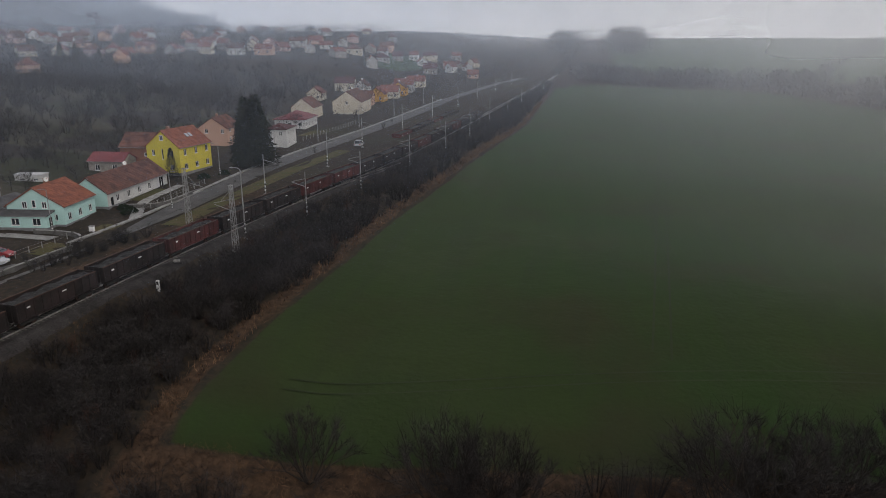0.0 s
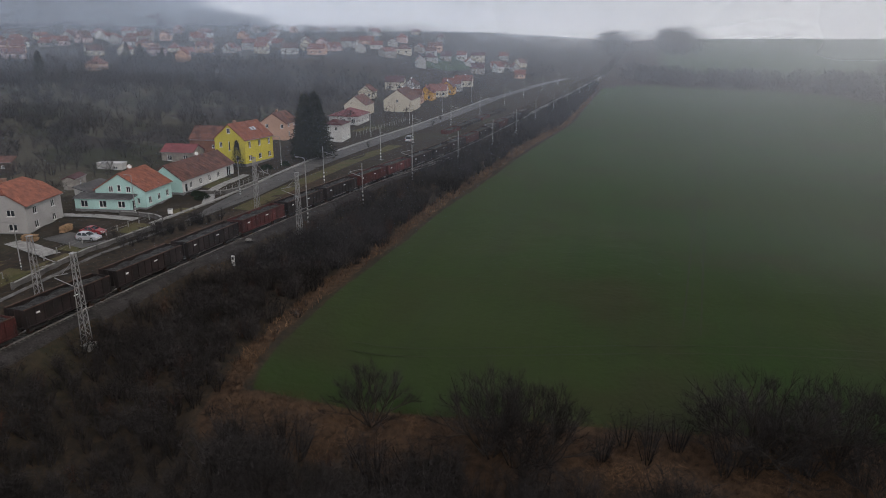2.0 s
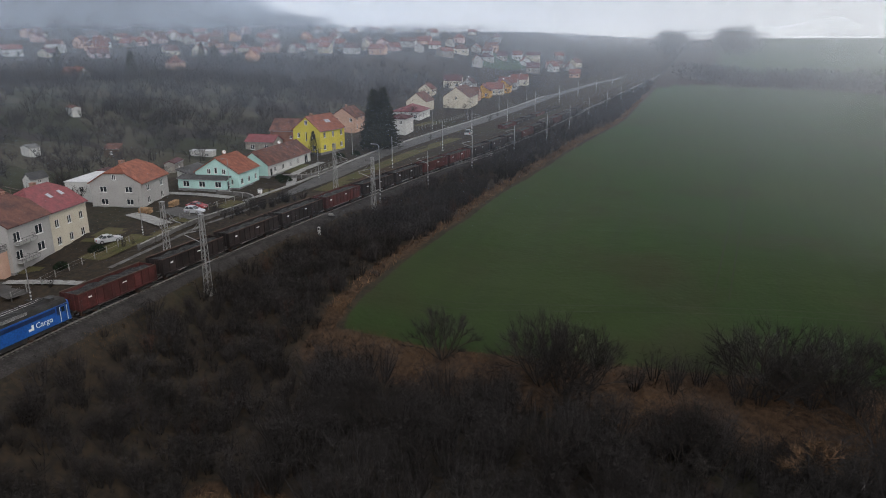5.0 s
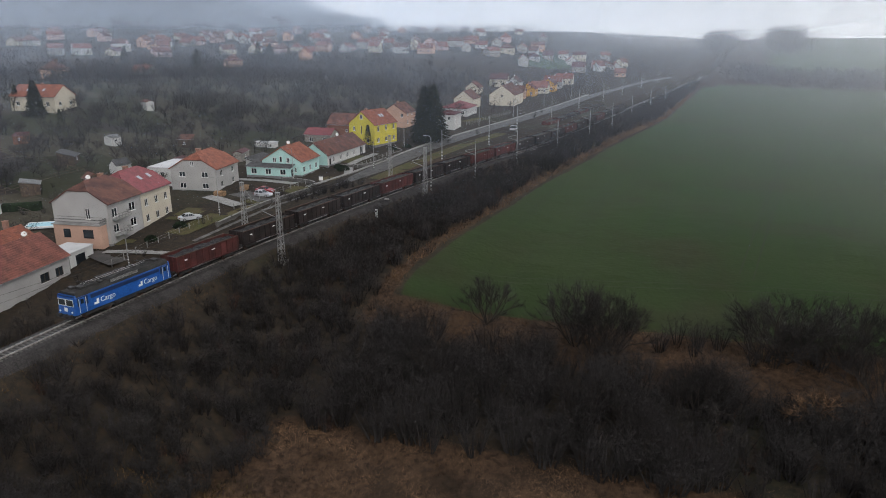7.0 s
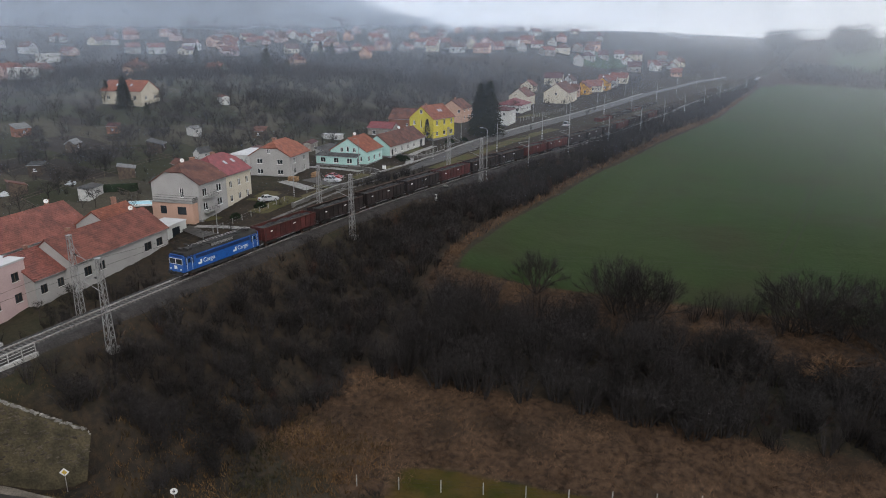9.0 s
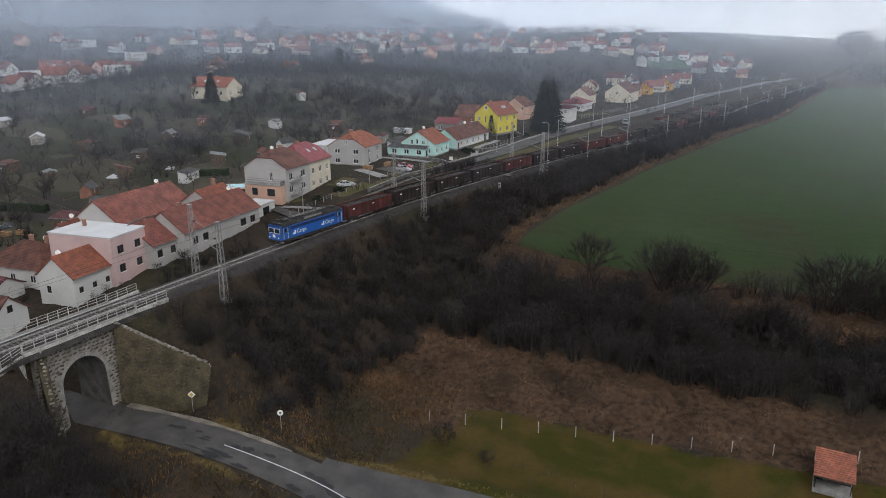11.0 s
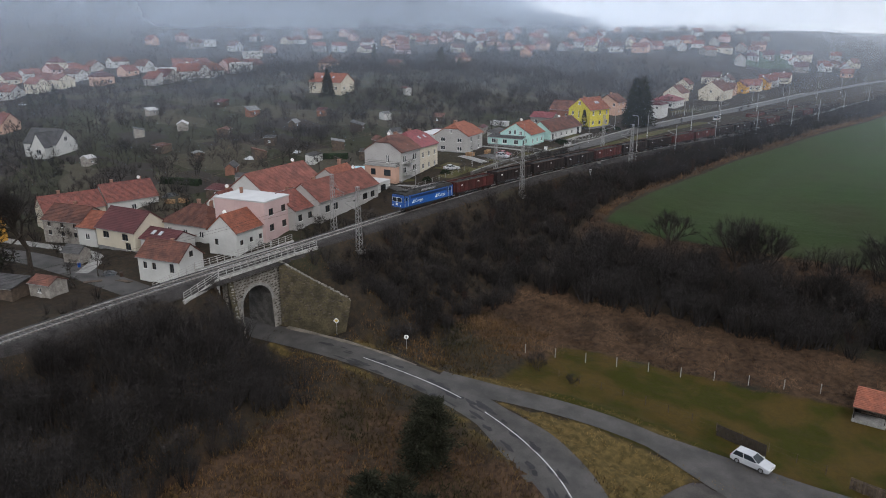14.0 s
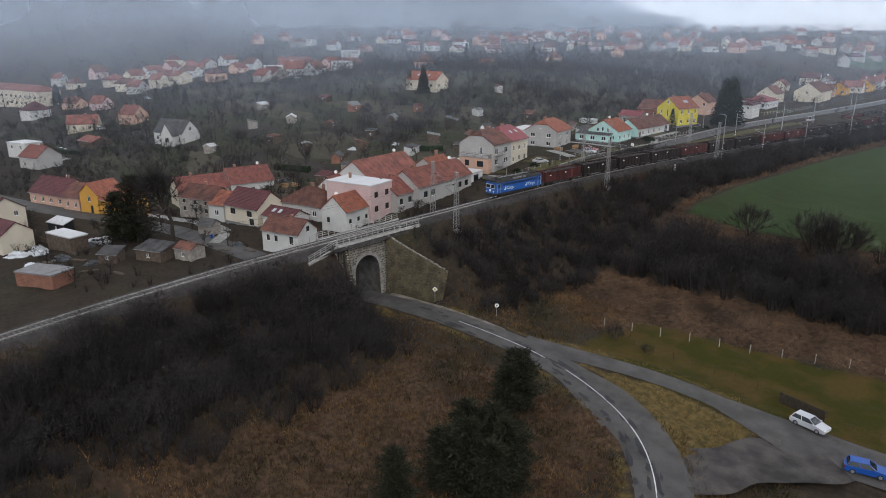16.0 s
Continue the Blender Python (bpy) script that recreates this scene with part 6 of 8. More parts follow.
def car(color, label, L=4.5, W=1.8, H=1.5, estate=True):
    C = tagged(new("car"), label, "car", "parked cars")
    hl, hw = L / 2, W / 2
    tail = -hl + (0.15 if estate else 0.75)
    prof = [(-hl, 0.35), (-hl, 0.85), (tail, 0.95), (hl - 1.25, 0.95), (hl - 0.1, 0.75), (hl, 0.6), (hl, 0.3), (hl - 0.3, 0.22), (-hl + 0.3, 0.22)]
    bm = bmesh.new()
    prism(bm, prof, -hw, hw)
    bmesh.ops.bevel(bm, geom=list(bm.edges), offset=0.05, segments=2, affect="EDGES")
    part("body", bm, color, C)
    # cabin, drawn in towards the roof
    lo = [(-hl + 0.2 if estate else -hl + 0.7), hl - 1.25]
    hi = [(-hl + 0.5 if estate else -hl + 1.3), hl - 2.1]
    V = []
    for (a, b), z, w in ((lo, 0.93, hw - 0.06), (hi, H - 0.06, hw - 0.25)):
        V += [(a, -w, z), (b, -w, z), (b, w, z), (a, w, z)]
    cabin = part("cabin_glass", (V, [(0, 1, 5, 4), (1, 2, 6, 5), (2, 3, 7, 6), (3, 0, 4, 7), (4, 5, 6, 7)]), GLASS, C)
    part("roof", boxes((hi[0] - 0.03, -hw + 0.24, H - 0.06, hi[1] + 0.05, hw - 0.24, H), bevel=0.025), color, C)
    for s in (-1, 1):
        for f in (0.0, 0.45, 1.0):
            x0 = lo[0] + (lo[1] - lo[0]) * f
            x1 = hi[0] + (hi[1] - hi[0]) * f
            part("pillar", rods(((x0, s * (hw - 0.05), 0.92), (x1, s * (hw - 0.24), H - 0.04), 0.045), n=4), color, C)
        part("mirror", boxes((hl - 1.5, s * (hw + 0.02), 0.95, hl - 1.32, s * (hw + 0.18), 1.08), bevel=0.03), color, C)
        part("headlight", boxes((hl - 0.12, s * (hw - 0.5), 0.6, hl + 0.01, s * (hw - 0.08), 0.74), bevel=0.02), M_LAMP, C)
        part("tail_light", boxes((-hl - 0.01, s * (hw - 0.3), 0.65, -hl + 0.1, s * (hw - 0.04), 0.85), bevel=0.02), M_TAIL, C)
        for x in (-hl + 0.85, hl - 0.9):
            w = part("wheel", rods(((x, s * (hw - 0.2), 0.32), (x, s * (hw + 0.01), 0.32), 0.32), n=16), M_TYRE, C)
            part("rim", rods(((x, s * (hw + 0.011), 0.32), (x, s * (hw + 0.02), 0.32), 0.2), n=12), M_RIM, w)
    part("number_plate", boxes((hl + 0.002, -0.26, 0.42, hl + 0.012, 0.26, 0.53)), M_WHITE, C)
    return C


C_WHITE, C_BLUE, C_RED = paint("car_white", (0.44, 0.45, 0.47), 0.25), paint("car_blue", (0.014, 0.068, 0.30), 0.3), paint("car_red", (0.25, 0.02, 0.025), 0.3)
C_SILVER, C_DARK = paint("car_silver", (0.42, 0.43, 0.44), 0.3), paint("car_dark", (0.02, 0.022, 0.025), 0.3)
white_car = car(C_WHITE, "white estate car parked at the lane's edge")
for made, x, y, yaw in ((white_car, 73.6, -2.2, -8), (car(C_BLUE, "blue estate car parked on the asphalt"), 81.6, -7.2, 20), (car(C_WHITE, "white hatchback parked by the grey house", 3.9, 1.7, 1.45), -23.6, 86.0, 5), (car(C_RED, "dark red car parked beside the white one", 4.2, 1.7, 1.4, False), -25.5, 89.2, 5),
                       (car(C_SILVER, "silver saloon parked beside the house", 4.4, 1.75, 1.42, False), -27.6, 67.5, 60), (car(C_WHITE, "white van-like car parked on the street", 4.8, 1.9, 1.8), -1.5, 198, 96), (car(C_DARK, "black car on the village road", 4.4, 1.8, 1.45), -77.5, -33.0, 22), (car(C_SILVER, "silver car on the yard beside the embankment", 4.3, 1.75, 1.42, False), -14.0, -27.5, 10)):
    made.matrix_world = pose(x, y, max(gz(x, y), float(road_z(x, y)) - 0.0 if x > 20 else -99) + 0.06, 0, 0, yaw)
copy_thing(white_car, pose(13.5, 215, gz(13.5, 215) + 0.1, 0, 0, 96))

# white lines and dark repairs on the road
i0 = int(np.argmin(np.hypot(ROAD_P[:, 0] - 26, ROAD_P[:, 1] + 13.5)))
for a, b in ((-3, 10), (12, 48)):
    road_strip(ROAD_P, i0 + a, i0 + b, 0.15, 0.062, 0.125, M_LINE, "centre_line", "worn white centre line")
prng = np.random.default_rng(21)
M_SAND = mat("sandy_grit", (0.19, 0.165, 0.135), (0.10, 0.088, 0.070), 0.95, 0.6, 8, 0.4)
for k in range(80):
    j = i0 - 8 + int(prng.integers(0, 58))
    t = ROAD_P[j + 1] - ROAD_P[j]
    t /= np.hypot(*t)
    nrm = np.array([t[1], -t[0]])
    off = prng.uniform(-0.9, 0.9) if k % 3 else prng.uniform(1.4, 2.6)
    c = ROAD_P[j] + nrm * off
    a, b, m = prng.uniform(0.5, 1.9), prng.uniform(0.16, 0.5), 13
    V = []
    for q in range(m):
        w = 2 * math.pi * q / m
        p = c + t * a * math.cos(w) * prng.uniform(0.6, 1.15) + nrm * b * math.sin(w) * prng.uniform(0.5, 1.3)
        V.append((p[0], p[1], float(road_z(*p)) + 0.092 + 0.0005 * k))
    V.append((c[0], c[1], float(road_z(*c)) + 0.098 + 0.0005 * k))
    tagged(part("tar_patch", (V, [(q, (q + 1) % m, m) for q in range(m)]), M_PATCH), "dark tar repair on the worn asphalt", "road repair", "road repairs", "structure")
i1 = int(np.argmin(np.hypot(ROAD_P[:, 0] - 6, ROAD_P[:, 1] + 17.5)))
sub_P = ROAD_P[i1:i0 + 3]
t = np.gradient(sub_P, axis=0)
t /= np.linalg.norm(t, axis=1)[:, None]
tagged(part("gutter_grit", ribbon(sub_P + np.c_[-t[:, 1], t[:, 0]] * 2.75, np.linspace(0.5, 0.2, len(sub_P)) + 0.1 * np.sin(np.arange(len(sub_P)) * 1.1), road_z, 0.085, 3, 0.01), M_SAND), "pale grit washed along the road's edge", "grit", kind="structure")

# street left of the railway, with a kerb
def street(pts, half, lift, name, label, step=3.0):
    Pl = smooth_line(pts, step)
    def zf(x, y):
        return ground_z(np.asarray(x), np.asarray(y))
    if name == "street":
        half = half * np.clip(0.25 + np.arange(len(Pl)) / 9.0, 0, 1)
    return tagged(part(name, ribbon(Pl, half, zf, lift, 4, 0.05), M_ASPH, smooth=True), label, "road", kind="structure"), Pl


apron = smooth_line([(77, -7), (73, -13), (70, -19), (67, -25)], 1.0)
tagged(part("lane_apron", ribbon(apron, np.linspace(5.2, 3.6, len(apron)) + 0.5 * np.sin(np.arange(len(apron)) * 0.45) + 0.2 * np.sin(np.arange(len(apron)) * 0.9), road_z, 0.03), M_MUD, smooth=True), "worn asphalt apron joining lane and road", "road", kind="structure")
street([(-13.8, 100), (-14, 110), (-13.5, 125), (-14, 150), (-12, 185), (-8, 230), (-6, 290), (-5, 360), (2, 450), (14, 560)], 2.9, 0.16, "street", "asphalt street running beside the railway")
kerbP = smooth_line([(-19.4, 97), (-17.6, 110), (-16.9, 125), (-17.4, 150), (-15.4, 185), (-11.4, 230), (-9.4, 290), (-8.4, 360)], 3.0)
kz = ground_z(kerbP[:, 0], kerbP[:, 1])
tagged(part("kerb", sweep([(-0.7, 0.0), (-0.7, 0.26), (0.1, 0.26), (0.1, 0.0)], np.c_[kerbP, kz]), M_CONC), "pale concrete kerb and footway", "kerb", kind="structure")
for pts, hf in (([(-24, 78), (-30, 80), (-36, 82)], 1.6), ([(-24, 99), (-33, 99.5), (-42, 98)], 1.2), ([(-18, 52), (-26, 50.5), (-31, 49)], 1.0), ([(-18, 113), (-24, 124), (-24.5, 140)], 1.1)):
    street(pts, hf, 0.12, "garden_path", "pale concrete garden path", 1.0)[0].data.materials[0] = M_CONC
street([(-44, -25.5), (-50, -18), (-66, -21), (-90, -27)], 1.4, 0.14, "garden_path", "pale pavement along the village road", 1.5)[0].data.materials[0] = M_CONC


# front lawns
street([(-32.5, 48.6), (-28, 47.4), (-23.6, 46.4)], 2.2, 0.09, "driveway", "grey asphalt yard below the tall houses", 1.0)
for pts, hf in (([(-30.6, 66.5), (-31.4, 75)], 2.6), ([(-22.0, 71.5), (-20.6, 80)], 1.6), ([(-24.6, 60), (-24.4, 66), (-24.0, 72)], 2.6), ([(-23.2, 80), (-22.8, 85)], 2.2), ([(-21.6, 91), (-21.0, 97)], 2.4), ([(-26.6, 125), (-26.8, 130), (-27.0, 136)], 2.0), ([(-19.6, 104), (-19.4, 109)], 2.0), ([(-31, 52), (-32, 56)], 2.4), ([(-24, 170), (-24, 184)], 3.0), ([(-25, 214), (-24, 228)], 3.0), ([(-8.5, 110), (-8, 130), (-6, 160), (-3, 190)], 2.2)):
    street(pts, hf, 0.07, "lawn", "thin winter lawn in front of the houses", 1.5)[0].data.materials[0] = M_LAWN


# ---- fences, walls, sheds and clutter ----
street([(-18.4, 58), (-17.5, 69), (-16.9, 77.5), (-15.6, 86), (-14.6, 96)], 0.5, 0.08, "garden_path", "grey concrete footpath along the front gardens", 1.0)[0].data.materials[0] = M_PAVE
street([(-20.5, 84), (-26, 85.5), (-32, 87)], 2.6, 0.10, "driveway", "grey asphalt drive beside the grey house", 1.0)


def garden_wall(pts, h, label):
    """Low rendered wall with a projecting coping and piers."""
    Pl = smooth_line(pts, 0.8)
    Q = np.c_[Pl, ground_z(Pl[:, 0], Pl[:, 1])]
    W = tagged(new("garden_wall"), label, "garden wall", "garden walls")
    part("wall_body", sweep([(-0.13, -0.4), (-0.13, h), (0.13, h), (0.13, -0.4)], Q), M_PAVE, W)
    part("coping", sweep([(-0.19, h - 0.02), (-0.19, h + 0.07), (0.19, h + 0.07), (0.19, h - 0.02), (-0.19, h - 0.02)], Q), M_CONC, W, "pale coping")
    for x, y, z in Q[::5]:
        part("pier", boxes((x - 0.2, y - 0.2, z - 0.4, x + 0.2, y + 0.2, z + h + 0.2), bevel=0.03), M_PAVE, W)


garden_wall([(-24.6, 119.5), (-18.6, 120.6), (-17.4, 124.5), (-17.2, 132.0)], 0.8, "low grey walled edge of a front lawn")
garden_wall([(-29.5, 101.2), (-24, 101.6), (-19, 100.4), (-17.6, 97)], 0.7, "low grey wall before the mint house")
garden_wall([(-19.6, 66), (-19.3, 76), (-18.0, 86), (-16.8, 95)], 0.8, "low grey wall along the front gardens")
def fence(pts, h, label, mat_=None, gap=2.2, post_mat=None, bars=(0.5, 0.95), boards=False, wire_r=0.008, thick=0.06):
    Pl = smooth_line(pts, gap)
    zz = ground_z(Pl[:, 0], Pl[:, 1])
    F = tagged(new("fence"), label, "fence", "fences")
    post_me = None
    for i in range(len(Pl)):
        bm = boxes((-thick, -thick, -0.3, thick, thick, h), bevel=0.01)
        ob = part("post", bm if post_me is None else post_me, post_mat or M_CONC, F)
        post_me = ob.data
        ob.matrix_basis = Matrix.Translation((Pl[i, 0], Pl[i, 1], zz[i]))
    for b in bars:
        q = wire_r if not boards else 0.05
        bm = sweep([(-q, h * b - q), (-q, h * b + q), (q, h * b + q), (q, h * b - q), (-q, h * b - q)], np.c_[Pl, zz])
        part("rail" if wire_r > 0.02 else "wire", bm, mat_ or M_STEEL, F)
    if boards:
        for i in range(len(Pl) - 1):
            a, b = Vector((*Pl[i], zz[i])), Vector((*Pl[i + 1], zz[i + 1]))
            for q in range(5):
                c = a.lerp(b, (q + 0.5) / 5)
                d = (b - a).normalized() * gap * 0.085
                n = Vector((-d.y, d.x, 0)).normalized() * 0.02
                V = [c - d, c + d, c + d + Vector((0, 0, h)), c - d + Vector((0, 0, h))]
                part("board", ([v + n for v in V] + [v - n for v in V], [(0, 1, 2, 3), (7, 6, 5, 4), (0, 4, 5, 1), (1, 5, 6, 2), (2, 6, 7, 3), (3, 7, 4, 0)]), mat_ or M_WOOD, F)
    return F


fence([(37.5, 5.5), (45.2, 9.0), (54, 13), (59, 15.8), (73.4, 19.9), (90, 27)], 1.5, "wire fence on white posts beside the reeds", M_BLACK, gap=4.6, post_mat=M_RAILING, bars=(0.3, 0.6, 0.92), wire_r=0.004, thick=0.045)
fence([(39, 1.5), (50, 3), (60, 4.5), (70, 3.5), (82, 3.0)], 1.2, "low wire fence along the lane", M_BLACK, gap=3.2, post_mat=M_WOOD, bars=(0.4, 0.9), wire_r=0.004, thick=0.04)
fence([(68, 2.6), (71.5, 2.4), (75, 1.8)], 1.6, "dark board fence behind the parked car", M_BARK, 1.2, M_BARK, (0.3, 0.85), True)
fence([(83, 2.0), (88, 1.4), (96, 4)], 1.5, "dark board fence along the lane", M_WOOD, 1.4, M_WOOD, (0.3, 0.85), True)
fence([(-24.5, 45), (-24, 58), (-23.8, 70)], 1.2, "wire garden fence on concrete posts", gap=2.6)
fence([(-23.6, 76), (-22.6, 90), (-21.5, 100)], 1.2, "wire garden fence on concrete posts", gap=2.6)
fence([(-19.5, 118), (-19.5, 130), (-20, 142)], 1.1, "low wall-like garden fence", gap=2.4)
fence([(-78, -52.5), (-68, -51), (-60, -47)], 1.3, "weathered board garden fence", M_WOOD, 1.6, M_WOOD, (0.3, 0.85), True)
fence([(-22, 205), (-20, 225), (-19, 250)], 1.4, "pale garden wall fence along the street", M_CONC, 2.4, M_CONC, (0.3, 0.6, 0.9))

# garden sheds, logs, pool in the plots behind
g_rng = random.Random(9)
shed_spots = [(-62, 42), (-70, 55), (-58, 66), (-76, 70), (-66, 78), (-90, 50), (-84, 36), (-100, 62), (-72, 92), (-62, 104), (-55, 118), (-90, 92), (-110, 80), (-118, 100), (-96, 112), (-78, 122), (-126, 62), (-140, 84), (-108, 40), (-130, 40), (-70, 30), (-66, 20), (-150, 60), (-170, 90), (-120, 150), (-190, 70), (-140, 20), (-160, 48)]
for k, (sx, sy) in enumerate(shed_spots):
    w, d, h = g_rng.uniform(3.0, 6.0), g_rng.uniform(2.5, 4.0), g_rng.uniform(2.0, 2.6)
    house(sx, sy, g_rng.uniform(0, 180), w, d, h, g_rng.uniform(0.4, 1.3), g_rng.choice((M_WOOD, M_WOOD, W_STONE, W_WHITE, W_BRICK)), g_rng.choice((R_GREY, R_GREY, M_PLINTH, R_BROWN, R_FLATW, R_MAROON)), "small weathered garden shed among bare fruit trees", kind=("gable", "mono")[k % 2], wins=[("S", w / 2 - 0.4, 0.9, 0.8, 0.7)], name="garden_shed", category="shed", over=0.2, group="garden sheds")
pool = tagged(new("garden_pool"), "covered pale blue garden pool beside the house", "pool")
part("rim", boxes((-3.6, -2.0, 0, 3.6, -1.75, 0.45), (-3.6, 1.75, 0, 3.6, 2.0, 0.45), (-3.6, -1.75, 0, -3.35, 1.75, 0.45), (3.35, -1.75, 0, 3.6, 1.75, 0.45), bevel=0.03), M_WHITE, pool)
part("cover", boxes((-3.35, -1.75, 0.1, 3.35, 1.75, 0.38), bevel=0.05), paint("pool_cover", (0.30, 0.55, 0.62), 0.4), pool)
pool.matrix_world = pose(-53.2, 55.4, gz(-53.2, 55.4) + 0.15, 0, 0, 38)
HOUSE_SPOTS.append((-53.2, 55.4))


def log_pile(x, y, yaw, n, label):
    Lp = tagged(new("log_pile"), label, "log pile", "firewood stacks")
    r = random.Random(int(x * 7))
    for k in range(n):
        c, rr = k % 8, k // 8
        part("log", rods(((c * 0.32 + 0.16 * (rr % 2), -0.5 + r.uniform(-0.05, 0.05), 0.16 + 0.27 * rr), (c * 0.32 + 0.16 * (rr % 2), 0.5, 0.16 + 0.27 * rr), 0.15), n=7), M_LOG, Lp)
    Lp.matrix_world = pose(x, y, gz(x, y), 0, 0, yaw)


M_LOG = mat("split_logs", (0.30, 0.19, 0.10), (0.20, 0.12, 0.065), 0.9, 3, 9, 0.3, rand=0.3)
for x, y, yaw in ((-31.5, 88.5, 100), (-72, 12, 20), (-75, 10, 20), (-34.5, 83, 14)):
    log_pile(x, y, yaw, 32, "neat stack of split firewood logs")


def garden_hut(x, y, yaw):
    """Timber hut: closed back room, open porch on posts under one sloping tiled roof."""
    H = tagged(new("garden_hut"), "small dark timber hut with an orange roof and open porch", "hut")
    part("floor_slab", boxes((-3.0, -2.6, -0.4, 3.0, 2.2, 0.12), bevel=0.03), M_CONC, H, "pale concrete floor")
    for k in range(14):
        part("board", boxes((-2.8 + 0.4 * k, 0.0, 0.12, -2.42 + 0.4 * k, 0.05, 2.4), bevel=0.01), M_DARKWOOD, H)
        part("board", boxes((-2.8 + 0.4 * k, 2.1, 0.12, -2.42 + 0.4 * k, 2.15, 3.05), bevel=0.01), M_DARKWOOD, H)
    for s in (-1, 1):
        bm = bmesh.new()
        prism(bm, [(-2.4, 0.12), (2.15, 0.12), (2.15, 3.05), (-2.4, 1.95)] if s < 0 else [(0.0, 0.12), (2.15, 0.12), (2.15, 3.05), (0.0, 2.5)], -0.03, 0.03)
        bm.transform(Matrix.Translation((s * 2.82, 0, 0)) @ Matrix.Rotation(radians(90), 4, "Z"))
        part("side_wall", bm, M_DARKWOOD, H)
        part("porch_post", boxes((s * 2.7 - 0.07, -2.4, 0.12, s * 2.7 + 0.07, -2.26, 1.95)), M_DARKWOOD, H)
    part("bench", boxes((-1.6, -0.6, 0.5, 1.2, -0.2, 0.58), (-1.5, -0.55, 0.12, -1.4, -0.25, 0.5), (1.0, -0.55, 0.12, 1.1, -0.25, 0.5)), M_WOOD, H)
    rv, rf = [], []
    roof_plane(rv, rf, (-3.15, -2.75, 1.93), (3.15, -2.75, 1.93), (3.15, 2.5, 3.2), (-3.15, 2.5, 3.2))
    part("roof", welded(rv, rf), R_ORANGE, H)
    part("fascia", boxes((-3.15, -2.8, 1.78, 3.15, -2.76, 1.92)), M_WOOD, H)
    H.matrix_world = pose(x, y, gz(x, y) + 0.1, 0, 0, yaw)
    H.scale = (0.64, 0.80, 0.95)


M_DARKWOOD = mat("creosoted_wood", (0.030, 0.024, 0.020), (0.018, 0.015, 0.013), 0.9, 1.5, 9, 0.4, rand=0.3)
garden_hut(82.0, 19.6, 4)


# yard clutter beside the embankment
def tarp(x, y, r, h, material, label):
    rs = np.random.default_rng(int(abs(x * 31 + y * 7)))
    n, m = 14, 7
    V, F = [(0, 0, h)], []
    for i in range(1, m + 1):
        for j in range(n):
            a = 2 * math.pi * j / n
            q = r * i / m * (1 + 0.25 * rs.uniform(-1, 1))
            V.append((q * math.cos(a), q * 0.7 * math.sin(a), max(0.0, h * (1 - (i / m) ** 2) * rs.uniform(0.65, 1.15))))
    for j in range(n):
        F.append((0, 1 + j, 1 + (j + 1) % n))
        for i in range(m - 1):
            a, b = 1 + i * n + j, 1 + i * n + (j + 1) % n
            F.append((a, a + n, b + n, b))
    T = tagged(new("tarpaulin_heap"), label, "tarpaulin", "yard clutter")
    part("sheet", (V, F), material, T)
    T.matrix_world = pose(x, y, gz(x, y) - 0.02, 0, 0, rs.uniform(0, 180))


def barrel(x, y, material):
    B = tagged(new("barrel"), "old metal barrel standing in the yard", "barrel", "yard clutter")
    bm = bmesh.new()
    for k in range(3):
        rod(bm, (0, 0, 0.3 * k), (0, 0, 0.3 * k + 0.28), 0.3, 12)
        rod(bm, (0, 0, 0.3 * k + 0.28), (0, 0, 0.3 * k + 0.30), 0.32, 12)
    part("drum", bm, material, B)
    B.matrix_world = pose(x, y, gz(x, y), 0, 0, 0)


def plank_stack(x, y, yaw, n=9):
    S = tagged(new("plank_stack"), "loose stack of weathered planks", "plank stack", "yard clutter")
    r = random.Random(int(abs(x) * 10))
    for k in range(n):
        part("plank", boxes((-1.6 + r.uniform(-0.2, 0.2), -0.5 + 0.34 * (k % 3), 0.06 * (k // 3), 1.6, -0.22 + 0.34 * (k % 3), 0.06 * (k // 3) + 0.05)), M_WOOD, S)
    S.matrix_world = pose(x, y, gz(x, y) + 0.02, 0, 0, yaw)


M_TARP_D, M_TARP_W = paint("dark_tarpaulin", (0.05, 0.055, 0.06), 0.4), paint("pale_sheeting", (0.5, 0.52, 0.54), 0.35)
for x, y, r, h, mt, lb in ((-66, -55, 3.2, 1.6, M_TARP_W, "pale plastic sheeting over a heap in the yard"), (-56, -53, 2.6, 1.0, M_TARP_D, "dark tarpaulin over scrap in the yard"), (-62, -46, 2.2, 1.0, M_TARP_D, "dark tarpaulin over firewood in the yard"), (-66, -44, 1.6, 0.8, M_TARP_W, "pale plastic sheeting over scrap in the yard"), (-40, -22, 2.0, 0.7, M_TARP_D, "dark tarpaulin over rubble below the rails"), (-74, -2, 2.6, 1.2, M_TARP_W, "pale sheeting over a stack behind the cottages"), (-80, 14, 2.2, 1.0, M_TARP_D, "dark tarpaulin in a garden plot"), (-92, 48, 2.0, 0.9, M_TARP_W, "pale sheeting over a garden heap"), (-84, 60, 1.8, 0.8, M_TARP_W, "pale sheeting beside a garden shed")):
    tarp(x, y, r, h, mt, lb)
for x, y, mt in ((-59, -47.5, M_RUST), (-60, -48.2, C_BLUE), (-52, -47, M_RUST), (-48, -24, C_BLUE), (-37, -21, M_RUST), (-69, 22, C_BLUE), (-63, 36, M_RUST)):
    barrel(x, y, mt)
for x, y, yaw in ((-55, -56, 30), (-50, -45, 80), (-45, -40, 10), (-38, -26, 60), (-34, -22, 20), (-68, 8, 30), (-72, 26, 75), (-66, 62, 20)):
    plank_stack(x, y, yaw)
